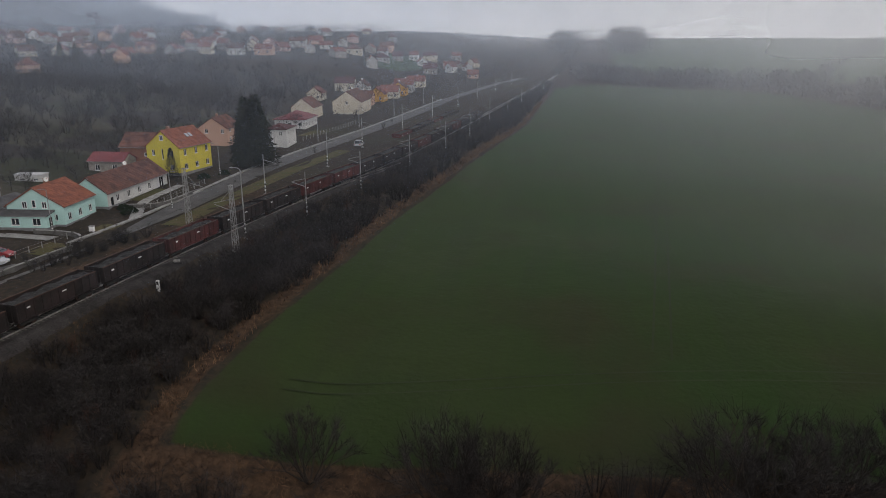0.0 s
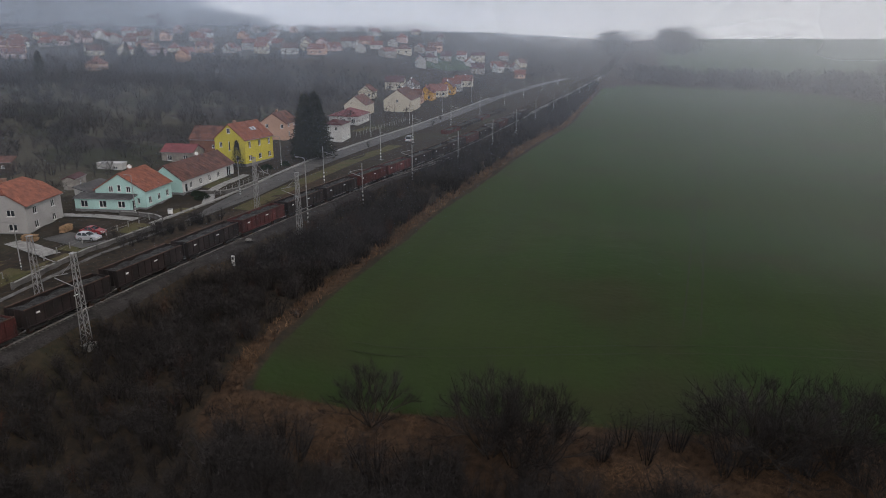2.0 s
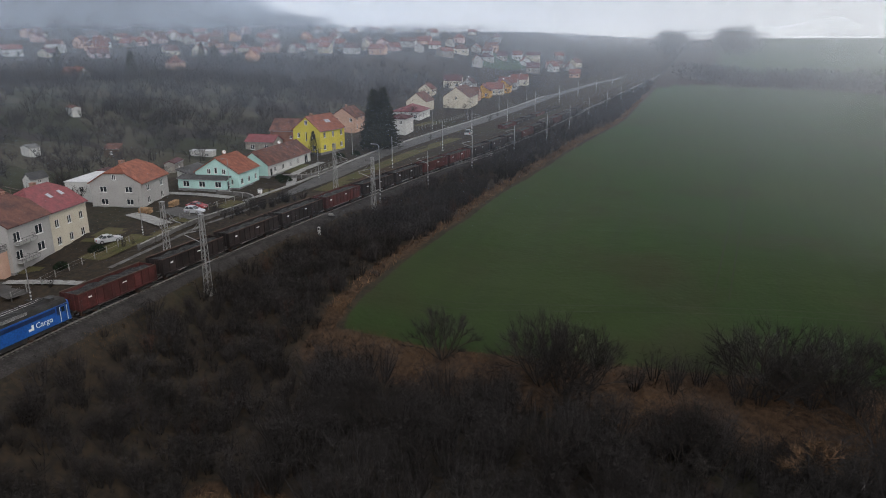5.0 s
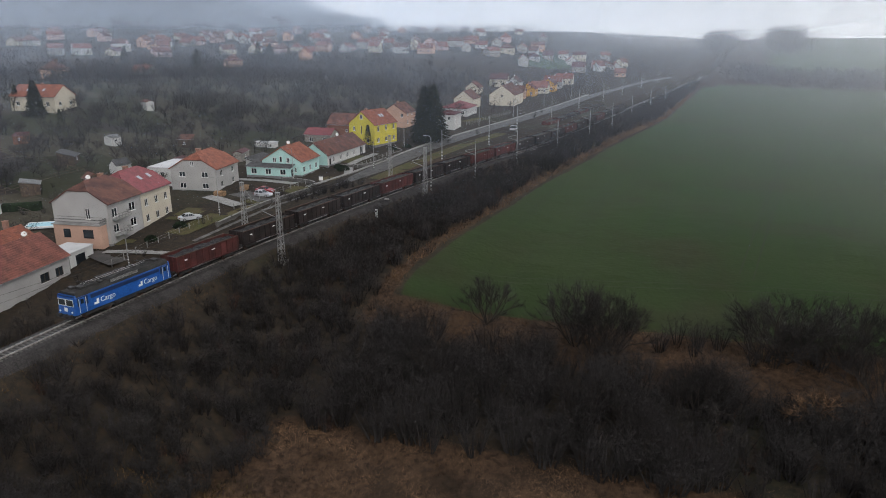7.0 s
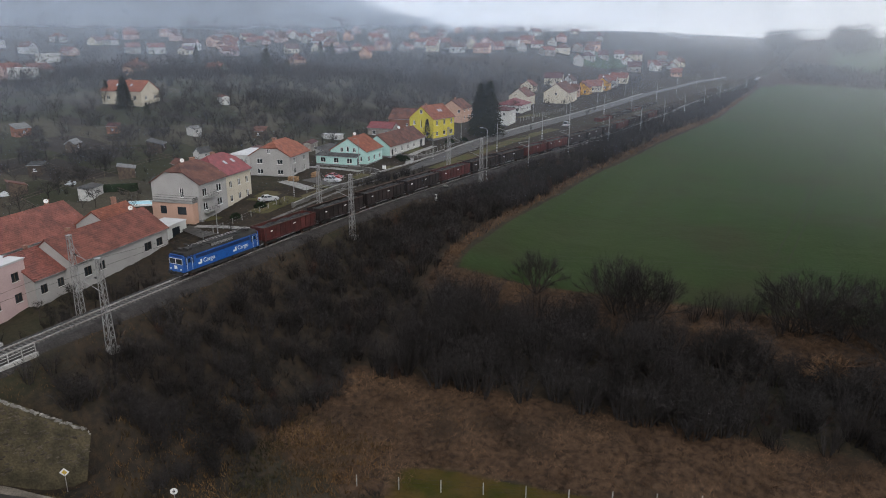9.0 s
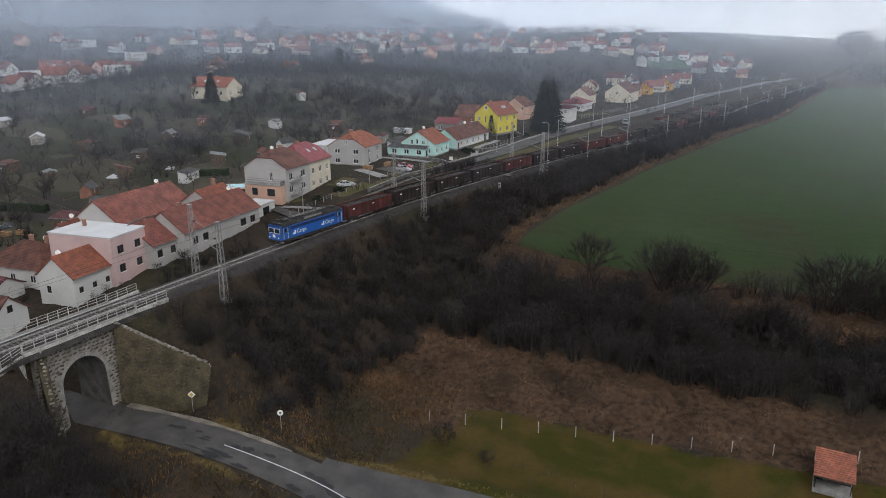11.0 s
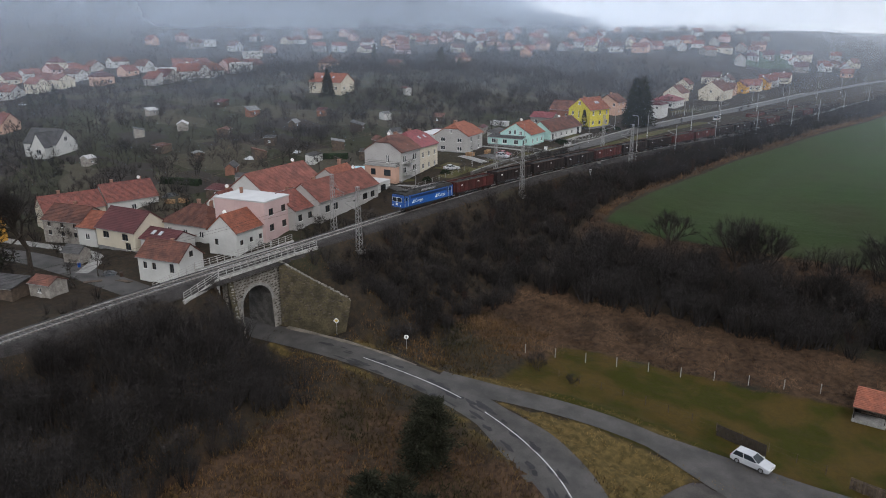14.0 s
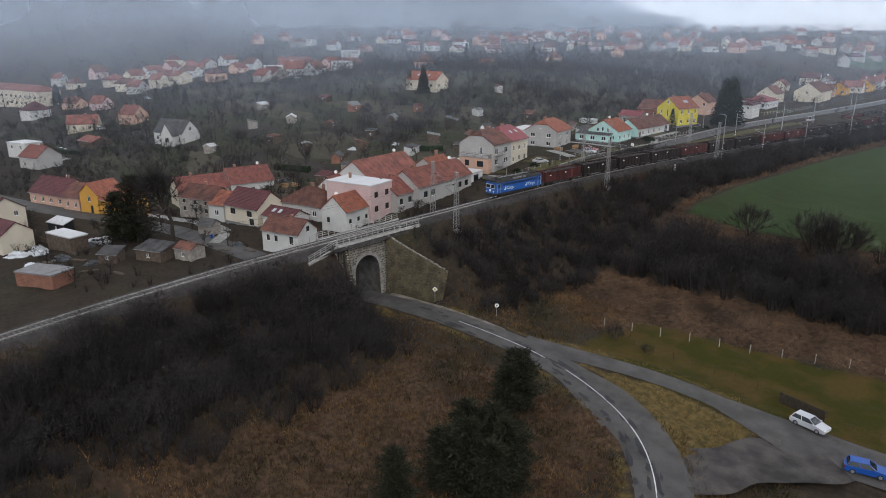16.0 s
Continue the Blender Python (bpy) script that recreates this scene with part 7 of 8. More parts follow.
c = car(C_SILVER, "old silver hatchback parked in a yard", 4.0, 1.7, 1.4)
c.matrix_world = pose(-61.5, -43.5, gz(-61.5, -43.5) + 0.03, 0, 0, 40)
for x, y, yaw in ((-210, -10, 20), (-188, -16, 100), (-300, 60, 10), (-255, 128, 80), (-240, 15, 60)):
    copy_thing(c, pose(x, y, gz(x, y) + 0.05, 0, 0, yaw))
for x, y, yaw, w, d, h, wl, rf, lb in ((-40.5, -39.5, 25, 6.5, 4.2, 2.3, M_WOOD, R_GREY, "tumbledown timber shed with a grey roof"), (-35.5, -34.5, 20, 4.6, 3.8, 2.4, W_STONE, R_BROWN, "small rendered shed with a brown roof below the rails"), (-45.5, -46.5, 40, 4.0, 3.2, 2.0, M_WOOD, R_GREY, "low dark lean-to beside the yard"), (-82, -46, 18, 6.0, 2.6, 2.4, C_DARK, R_FLATW, "black site container with a pale roof")):
    house(x, y, yaw, w, d, h, 0.9, wl, rf, lb, kind="mono" if w != 4.6 else "gable", wins=[("S", w / 2 - 0.4, 0.8, 0.8, 0.8)], name="shed", category="shed", over=0.25)
for x, y, r, h, mt, lb in ((-66, -59, 2.6, 1.2, M_TARP_W, "pale sheeting over stacked timber"), (-55, -59, 2.0, 0.8, M_TARP_W, "pale sheeting over a yard heap"), (-70, -47, 1.6, 0.9, M_TARP_W, "pale tarpaulin over a trailer"), (-49, -56, 2.4, 0.9, M_TARP_D, "dark tarpaulin beside the brick shed"), (-47, -50, 2.0, 0.8, M_TARP_D, "dark tarpaulin over scrap metal"), (-66, -41, 1.5, 0.7, M_TARP_W, "pale sheeting beside the village road")):
    tarp(x, y, r, h, mt, lb)
for x, y, yaw in ((-36, -48.5, 15), (-42, -52, 70), (-52, -51, 35), (-58, -50, 5)):
    plank_stack(x, y, yaw)
# garden plots: low fences and clipped hedges
for pts in ([(-60, 40), (-80, 46), (-110, 52)], [(-58, 58), (-85, 64), (-120, 70)], [(-60, 84), (-90, 88), (-125, 92)], [(-66, 24), (-95, 28), (-125, 30)], [(-85, 30), (-82, 60), (-80, 92)], [(-110, 30), (-108, 60), (-106, 90)], [(-130, 0), (-160, 6), (-190, 8)], [(-105, -20), (-140, -16), (-170, -12)]):
    fence(pts, 1.3, "weathered garden plot fence", M_WOOD, 4.2, M_WOOD, (0.35, 0.85), wire_r=0.05)


def clipped_hedge(pts, w, h):
    Pl = smooth_line(pts, 1.2)
    z = ground_z(Pl[:, 0], Pl[:, 1])
    rs = np.random.default_rng(int(abs(pts[0][0] * 3)))
    V, F = sweep([(-w, -0.1), (-w, h * 0.8), (-w * 0.6, h), (w * 0.6, h), (w, h * 0.8), (w, -0.1)], np.c_[Pl, z])
    V = [(a + rs.uniform(-0.12, 0.12), b + rs.uniform(-0.12, 0.12), c + rs.uniform(-0.1, 0.1)) for a, b, c in V]
    tagged(part("hedge", (V, F), M_HEDGE), "dark clipped evergreen garden hedge", "hedge", "garden hedges")


for pts in ([(-71, 58.5), (-67, 61), (-63.5, 63)], [(-62, 72), (-57, 74), (-53, 76)], [(-95, 20), (-88, 22), (-80, 24)], [(-118, -28), (-128, -30), (-138, -31)], [(-190, -8), (-205, -12), (-220, -14)]):
    clipped_hedge(pts, 0.6, 1.8)

# ---- vegetation ----
def soup(name, tris, material, label, category, parent=None):
    """Many loose triangles (n, 3, 3) as one mesh."""
    n = len(tris)
    me = bpy.data.meshes.new(name)
    me.vertices.add(n * 3)
    me.vertices.foreach_set("co", np.ascontiguousarray(tris, dtype=np.float32).ravel())
    me.loops.add(n * 3)
    me.loops.foreach_set("vertex_index", np.arange(n * 3, dtype=np.int32))
    me.polygons.add(n)
    me.polygons.foreach_set("loop_start", np.arange(0, n * 3, 3, dtype=np.int32))
    me.update()
    me.materials.append(material)
    ob = new(name, me)
    if parent is not None:
        ob.parent = parent
        return tagged(ob, label)
    return tagged(ob, label, category, kind="stuff")


def blades(base, d, width, rs):
    """Tapering slivers from base along d."""
    side = np.cross(d, rs.standard_normal(d.shape))
    side /= np.linalg.norm(side, axis=1)[:, None] + 1e-9
    s = side * np.reshape(width, (-1, 1)) / 2
    return np.stack([base - s, base + s, base + d], 1)


def shrub_template(seed, n, wide=1.0, tall=1.0, thick=(0.006, 0.015)):
    """A leafless shrub one unit across and high: stems from the foot and a haze of twigs."""
    rs = np.random.default_rng(seed)
    out = []
    ns = 16
    a = rs.uniform(0, 2 * np.pi, ns)
    lean = rs.uniform(0.05, 0.5, ns) * wide
    foot = np.c_[0.10 * np.cos(a), 0.10 * np.sin(a), np.full(ns, -0.05)]
    tip = np.c_[lean * np.cos(a), lean * np.sin(a), rs.uniform(0.65, 1.0, ns) * tall]
    out.append(blades(foot, tip - foot, np.full(ns, 0.035), rs))
    k = rs.integers(0, ns, n)
    f = rs.uniform(0.2, 1.0, n) ** 0.8
    p = foot[k] + (tip - foot)[k] * f[:, None]
    w = rs.uniform(0, 2 * np.pi, n)
    up = rs.uniform(0.0, 1.0, n)
    d = np.c_[np.cos(w) * (1 - 0.5 * up), np.sin(w) * (1 - 0.5 * up), up * 0.9] * rs.uniform(0.12, 0.36, n)[:, None]
    out.append(blades(p, d, rs.uniform(*thick, n), rs))
    return np.concatenate(out)


SHRUBS = [shrub_template(100 + k, 310) for k in range(6)]
SPARSE = [shrub_template(200 + k, 210) for k in range(5)]
FINE = [shrub_template(500 + k, 470, 1.0, 1.0, (0.0035, 0.0085)) for k in range(6)]
THIN = [shrub_template(300 + k, 84, 1.2) for k in range(6)]


def scatter(mask, x0, x1, y0, y1, n, seed):
    rs = np.random.default_rng(seed)
    x, y = rs.uniform(x0, x1, n), rs.uniform(y0, y1, n)
    keep = mask(x, y) > rs.uniform(0, 1, n)
    return x[keep], y[keep]


def planted(xy, templates, size, seed, squash=(0.8, 1.3)):
    rs = np.random.default_rng(seed)
    x, y = xy
    z = ground_z(x, y)
    out = []
    for i in range(len(x)):
        t = templates[int(rs.integers(len(templates)))]
        h = rs.uniform(*size)
        w = h * rs.uniform(*squash)
        a = rs.uniform(0, 6.283)
        c, s = math.cos(a), math.sin(a)
        q = t * np.array([w, w, h])
        out.append(np.stack([q[..., 0] * c - q[..., 1] * s + x[i], q[..., 0] * s + q[..., 1] * c + y[i], q[..., 2] + z[i]], -1))
    return np.concatenate(out)


def bank_mask(x, y):
    e = field_edge(y) - 1.6
    d = x - track_x(y)
    return ss(4.6, 6.5, d) * ss(0, -2.0, x - e) * ss(5, 8, line_dist(ROAD_P, x, y)) * (1 - 0.75 * ss(5.5, 9, -(d - 12)) * ss(70, 90, y) * ss(150, 120, y)) * np.where(y < 0, ss(-11, -4, y), 1)


def thicket_mask(x, y):
    return ss(24, 29, x) * ss(25.5 + 0.12 * (x - 35), 28 + 0.12 * (x - 35), y) * ss(47.5, 44.5, y - 0.25 * np.clip(x - 80, 0, 60))


def near_bank_mask(x, y):
    d = x - track_x(y)
    return ss(4.5, 6.5, d) * ss(-24, -26, y) * np.where(y > -36, ss(6.5, 9.0, d), 1.0) * ss(30, 20, x - 0.1 * (-60 - y)) * ss(5, 8, line_dist(ROAD_P, x, y))


def hedge_mask(x, y):
    near = 50.5 + 0.16 * (x - 25)
    return ss(60, 66, x) * ss(near - 7, near - 4, y) * ss(near + 2, near, y)


soup("embankment_shrubs", planted(scatter(bank_mask, -10, 45, -12, 130, 2900, 1), SHRUBS, (1.8, 3.6), 2, (1.0, 1.6)), M_TWIG, "dense leafless shrubs along the railway embankment", "shrubs")
soup("lineside_shrubs", planted(scatter(bank_mask, 5, 60, 130, 520, 4100, 3), SPARSE, (1.8, 3.8), 4, (1.0, 1.6)), M_TWIG, "leafless lineside shrubs fading into the mist", "shrubs")
soup("thicket", planted(scatter(thicket_mask, 24, 125, 22, 66, 1650, 5), FINE, (2.2, 6.0), 6, (0.9, 1.4)), M_TWIG, "dark bare thicket below the field", "shrubs")
soup("near_bank_shrubs", planted(scatter(near_bank_mask, 3, 42, -100, -22, 1950, 7), FINE, (2.2, 5.0), 8, (0.9, 1.4)), M_TWIG, "dark bare shrubs on the near embankment slope", "shrubs")
soup("bank_undergrowth", planted(scatter(lambda x, y: ss(2.9, 3.8, x - track_x(y)) * ss(0, -2, x - field_edge(y)) * ss(5, 8, line_dist(ROAD_P, x, y)) * np.where(y < 0, ss(-11, -4, y), 1), -6, 40, -12, 190, 1900, 19), THIN, (0.5, 1.7), 20, (1.1, 2.0)), M_TWIG, "low bare brambles and weeds covering the embankment", "shrubs")
soup("reddish_shrubs", planted(scatter(lambda x, y: bank_mask(x, y) * 0.5 + thicket_mask(x, y) * 0.4, 6, 110, 0, 130, 800, 9), SPARSE, (1.4, 3.0), 10), M_TWIG_RED, "reddish bare shrubs scattered among the dark ones", "shrubs")
soup("field_hedge", planted(scatter(hedge_mask, 60, 240, 50, 100, 420, 11), FINE, (2.0, 4.5), 12), M_TWIG, "bare hedge along the field's near edge", "shrubs")


def garden_mask(x, y):
    return ss(-52, -60, x) * ss(-2, 10, y) * 0.9 + ss(-52, -100, x) * ss(100, 160, y)


def tree_template(seed, n):
    """A leafless tree one unit high: trunk, forking limbs and a rounded haze of twigs."""
    rs = np.random.default_rng(seed)
    nl = 13
    a = rs.uniform(0, 2 * np.pi, nl)
    fork = np.c_[np.zeros(nl), np.zeros(nl), rs.uniform(0.15, 0.42, nl)]
    run = np.c_[np.cos(a), np.sin(a), rs.uniform(0.5, 1.8, nl)]
    run *= (rs.uniform(0.38, 0.56, nl) / np.linalg.norm(run, axis=1))[:, None]
    k, f = rs.integers(0, nl, n), rs.uniform(0.3, 1.0, n) ** 0.8
    p = fork[k] + run[k] * f[:, None]
    d = rs.standard_normal((n, 3)) * 0.5 + run[k] * 1.1 + np.array([0, 0, 0.22])
    d *= (rs.uniform(0.12, 0.27, n) / np.linalg.norm(d, axis=1))[:, None]
    foot = np.array([[0.0, 0.0, -0.05], [0.0, 0.0, -0.05]])
    return np.concatenate([blades(foot, np.array([[0.01, 0.0, 0.6], [0.0, 0.02, 0.55]]), np.full(2, 0.045), rs), blades(fork, run, np.full(nl, 0.018), rs), blades(p, d, rs.uniform(0.006, 0.013, n), rs)])


ORCHARD = [tree_template(400 + k, 190) for k in range(7)]


def off_houses(x, y, gap=9.0):
    m = np.ones(np.shape(x))
    for a, b in HOUSE_SPOTS:
        m *= (x - a) ** 2 + (y - b) ** 2 > gap * gap
    return m


def orchard_mask(x, y):
    rows = 0.55 + 0.45 * np.sin(x * 0.11 + 0.05 * y) * np.sin(y * 0.13 - 0.04 * x)
    return off_houses(x, y, 8.0) * (ss(-50, -56, x) * ss(14, 24, y) * ss(330, 300, y) + ss(-100, -108, x) * ss(-30, -20, y) * ss(24, 14, y) + 0.5 * ss(-52, -58, x) * ss(-2, 6, y) * ss(20, 12, y)) * rows * ss(7, 9, line_dist(ROAD_P, x, y))


soup("orchard_trees", planted(scatter(orchard_mask, -300, -50, -30, 330, 2250, 81), ORCHARD, (3.5, 7.5), 82, (0.8, 1.2)), M_TWIG_GREY, "many bare fruit trees filling the garden plots", "trees")
soup("backyard_trees", planted(scatter(lambda x, y: off_houses(x, y, 7.5) * ss(-47, -52, x) * ss(-150, -110, x) * ss(34, 44, y) * ss(190, 170, y), -150, -46, 34, 190, 620, 83), ORCHARD, (3.0, 6.5), 84, (0.9, 1.4)), M_TWIG_GREY, "dense bare fruit trees in the back gardens", "trees")
soup("garden_shrubs", planted(scatter(garden_mask, -330, -50, 0, 330, 1100, 13), THIN, (1.2, 4.4), 14, (0.9, 1.5)), M_TWIG_GREY, "bare orchard shrubs of the garden plots", "shrubs")
soup("woodland", planted(scatter(lambda x, y: ss(-60, -95, x) * ss(130, 175, y) * ss(430, 380, y + 0.2 * x), -330, -60, 130, 470, 2300, 15), THIN, (2.4, 7.0), 16, (0.9, 1.4)), M_TWIG_GREY, "band of bare woodland behind the gardens", "woodland")
soup("street_shrubs", planted(scatter(lambda x, y: ss(-4, -5, x - track_x(y)) * ss(-9, -7, x - track_x(y)) * ss(50, 60, y) * ss(118, 110, y) + 0.35 * ss(-20, -22, x - track_x(y)) * ss(-25, -23, x - track_x(y)), -40, 10, -60, 300, 900, 17), SPARSE, (0.8, 2.4), 18), M_TWIG, "low bare shrubs between street and railway", "shrubs")


def plot_mask(x, y):
    """Gardens and yards of the low village, clear of houses and road."""
    m = ss(-8, -12, x) * ss(-60, -56, y) * ss(24, 16, y) * ss(5.5, 8, line_dist(ROAD_P, x, y)) * ss(-8, -10, x - track_x(y))
    for a, b in HOUSE_SPOTS:
        m = m * ss(6.5, 8.5, np.hypot(x - a, y - b))
    return m


soup("yard_edge_shrubs", planted(scatter(lambda x, y: np.exp(-((x + 13.6 - 0.2 * (y - 88)) / 1.7) ** 2) * ss(82, 85, y) * ss(104, 100, y), -20, -6, 80, 106, 190, 97), SHRUBS, (1.3, 2.7), 98, (1.0, 1.5)), M_TWIG, "dense dark bushes between the yard and the line", "shrubs")
soup("wall_foot_shrubs", planted(scatter(lambda x, y: ss(-8.5, -10, x - track_x(y)) * ss(-21, -17, x - track_x(y)) * ss(4, 8, y) * ss(46, 40, y) * 0.8, -26, -6, 2, 48, 110, 95), SPARSE, (1.0, 2.8), 96, (0.9, 1.4)), M_TWIG, "dark bare shrubs between the low house and the track", "shrubs")
soup("yard_trees", planted(scatter(lambda x, y: plot_mask(x, y) * (0.35 + 0.65 * ss(-34, -42, x) * ss(-26, -32, y)), -120, -14, -60, 20, 330, 85), ORCHARD, (2.2, 5.5), 86, (0.9, 1.3)), M_TWIG, "bare trees in the village yards", "trees")
soup("yard_shrubs", planted(scatter(plot_mask, -230, -8, -60, 24, 1300, 91), THIN, (0.9, 3.2), 92, (0.9, 1.5)), M_TWIG, "bare shrubs and brambles in the village yards", "shrubs")
soup("brambles", planted(scatter(lambda x, y: ss(20, 24, x) * ss(-27, -31, y) * ss(5.2, 7, line_dist(ROAD_P, x, y)) * 0.5, 18, 70, -90, -26, 420, 93), THIN, (0.5, 1.3), 94, (1.2, 2.2)), M_TWIG_RED, "low reddish brambles on the roadside slope", "shrubs")


def bare_tree(seed, h, label, spread_=0.55, twigs=1500, m=None, name="bare_tree", levels=4, fine=0.035, stems=1):
    """Tapered trunk, forking limbs and a haze of twigs."""
    rs = np.random.default_rng(seed)
    segs, tips = [], []

    def grow(p, d, ln, r, lev):
        q = p + d * ln
        segs.append((p, q, r, r * 0.7))
        if lev == 0:
            tips.append((q, d))
            return
        for _ in range(3):
            nd = d + rs.standard_normal(3) * spread_ + np.array([0, 0, 0.12])
            nd /= np.linalg.norm(nd)
            grow(q, nd, ln * rs.uniform(0.6, 0.85), r * 0.62, lev - 1)
    if stems == 1:
        grow(np.zeros(3), np.array([0.03, 0.02, 1.0]), h * (0.28 if levels == 4 else 0.22), h * 0.022, levels)
    for q in range(stems if stems > 1 else 0):
        a = 6.283 * q / stems + rs.uniform(-0.4, 0.4)
        lean = np.array([math.cos(a), math.sin(a), rs.uniform(0.7, 2.4)])
        grow(np.array([0.5 * math.cos(a), 0.5 * math.sin(a), -0.2]), lean / np.linalg.norm(lean), h * 0.30, h * 0.011, 3)
    T = tagged(new(name), label, "tree", "bare trees")
    bm = bmesh.new()
    for p, q, a, b in segs:
        if a > 0.045:
            rod(bm, p, q, a, 5, b)
    part("trunk", bm, M_BARK, T)
    thin = [s for s in segs if s[2] < h * 0.0095]
    A, B = np.array([s[0] for s in thin]), np.array([s[1] for s in thin])
    k = rs.integers(0, len(A), twigs)
    P = A[k] + (B - A)[k] * rs.uniform(0.1, 1.0, twigs)[:, None]
    run = (B - A)[k] / np.linalg.norm((B - A)[k], axis=1)[:, None]
    d = rs.standard_normal((twigs, 3)) * 0.55 + run * 0.7 + np.array([0, 0, 0.25])
    d *= rs.uniform(0.3, 1.0, twigs)[:, None] * h / 9
    small = np.array([(s[0], s[1]) for s in segs if s[2] <= 0.045]).reshape(-1, 2, 3)
    tr = blades(P, d, np.full(twigs, fine), rs)
    if len(small):
        tr = np.concatenate([tr, blades(small[:, 0], small[:, 1] - small[:, 0], np.full(len(small), 0.06), rs)])
    soup("crown", tr, m or M_TWIG, "", "", T)
    return T


def set_down(T, x, y, s=1.0, yaw=0.0):
    T.matrix_world = pose(x, y, gz(x, y) - 0.1, 0, 0, yaw)
    T.scale = (s, s, s)
    return T


t_round = bare_tree(31, 8.0, "bare bushy tree with a rounded crown at the field's edge", 0.36, 7200, stems=13, fine=0.026)
set_down(t_round, 56.5, 50.2, 1.1)
t_tall = bare_tree(32, 11, "tall bare tree with a dense twiggy crown", 0.36, 7200, stems=12, fine=0.028)
set_down(t_tall, 80.3, 56.5, 1.0).scale = (1.25, 1.25, 0.95)
t_big = bare_tree(33, 15.5, "large bare tree with heavy limbs in the village", 0.72, 4200, levels=5, fine=0.04)
set_down(t_big, -49.5, -32.2, 1.55)
t_fruit = bare_tree(34, 5.5, "low bare fruit tree in a garden plot", 0.7, 620, M_TWIG_GREY)
set_down(t_fruit, -62, 50)
t_light = bare_tree(36, 8.5, "slender bare tree with fine grey twigs", 0.72, 1500, M_TWIG_GREY)
set_down(t_light, -70, 96, 1.0)
t_yel = bare_tree(35, 6, "yellowish bare tree with pale twigs", 0.6, 1800, M_REED)
set_down(t_yel, 83.5, 41.9, 1.35)
k_rng = random.Random(17)
for x, y, s in ((41, 51.8, 0.7), (54.0, 50.6, 0.9), (59.2, 50.4, 0.85), (77.5, 55.4, 0.75), (83.4, 57.2, 0.8), (87, 57.5, 0.9), (96, 60, 1.0), (110, 63, 0.9), (50, 44, 0.6), (33, 40, 0.7), (70, 42, 0.7), (38, 38, 0.7), (58, 38, 0.75), (64, 36, 0.6), (90, 50, 0.8), (41.2, 2.6, 0.34), (47.6, 1.9, 0.2)):
    copy_thing(t_round if k_rng.random() < 0.5 else t_tall, pose(x, y, gz(x, y), 0, 0, k_rng.uniform(0, 360))).scale = (s, s, s)
for k in range(70):
    x, y = k_rng.uniform(-260, -52), k_rng.uniform(12, 250)
    s = k_rng.uniform(0.7, 1.35)
    if any(math.hypot(x - a, y - b) < 7 for a, b in shed_spots) or (x > -62 and y > 80):
        continue
    c = copy_thing(t_fruit, pose(x, y, gz(x, y) - 0.1, 0, 0, k_rng.uniform(0, 360)))
    c.scale = (s, s, s)
for k in range(40):
    x, y = k_rng.uniform(-260, -62), k_rng.uniform(-22, 330)
    c = copy_thing(t_light, pose(x, y, gz(x, y) - 0.1, 0, 0, k_rng.uniform(0, 360)))
    s = k_rng.uniform(0.6, 1.15)
    c.scale = (s, s, s)
for x, y, s in ((34, 36, 0.6), (44, 34, 0.65), (55, 40, 0.6), (66, 34, 0.6), (73, 40, 0.7), (78, 34, 0.6), (-36, 232, 0.8), (-28, 250, 0.7), (-24, 262, 0.6), (8, -38, 0.6), (16, -42, 0.7), (22, -50, 0.7), (12, -60, 0.8), (24, -64, 0.7), (15, 12, 0.5), (12, 25, 0.55), (18, 32, 0.55), (15, -2, 0.5), (-12, -36, 0.5), (-40, -24, 0.75), (-45, -27, 0.5), (6, -27, 0.45), (8.5, -29, 0.5), (-58, -24, 0.45), (-17, 12, 0.7), (-15, 22, 0.6), (-19, 8, 0.55), (-36, -30, 0.4)):
    copy_thing(t_light, pose(x, y, gz(x, y) - 0.1, 0, 0, k_rng.uniform(0, 360))).scale = (s, s, s)


def conifer(seed, h, r, label, pine=False, n=5200, size=1.0):
    """Trunk with whorls of drooping boughs, each a fan of needle slivers."""
    rs = np.random.default_rng(seed)
    T = tagged(new("conifer"), label, "tree", "conifers")
    part("trunk", rods(((0, 0, -0.3), (0, 0, h * 0.96), h * 0.018, 0.03), n=7), M_BARK, T)
    base, d = [], []
    f = rs.uniform(0.04 if not pine else 0.08, 1.0, n) ** (0.85 if not pine else 1.0)
    a = rs.uniform(0, 2 * np.pi, n)
    lobes = 1 + 0.28 * np.sin(a * 5 + f * 40) * np.sin(f * 57)
    rad = r * ((1 - f) ** 0.8 + 0.03) * lobes if not pine else r * np.sqrt(np.clip(1 - ((f - 0.42) / 0.60) ** 2, 0.03, 1)) * (0.62 + 0.34 * np.sin(a * 3 + f * 17) + 0.30 * np.sin(a * 5 - f * 43))
    q = np.sqrt(rs.uniform(0.1, 1, n))
    P = np.c_[rad * q * np.cos(a), rad * q * np.sin(a), f * h - 0.10 * rad * q]
    D = np.c_[np.cos(a), np.sin(a), rs.uniform(-0.6, 0.25, n) if not pine else rs.uniform(-0.2, 0.9, n)]
    D += 0.5 * rs.standard_normal(D.shape)
    D *= (rs.uniform(0.25, 0.6, n) * h / 14)[:, None] if not pine else rs.uniform(0.2, 0.45, n)[:, None] * size
    soup("crown", blades(P, D, rs.uniform(0.12, 0.3, n) * (h / 14 if not pine else 0.6 * size), rs), M_FIR, "", "", T)
    return T


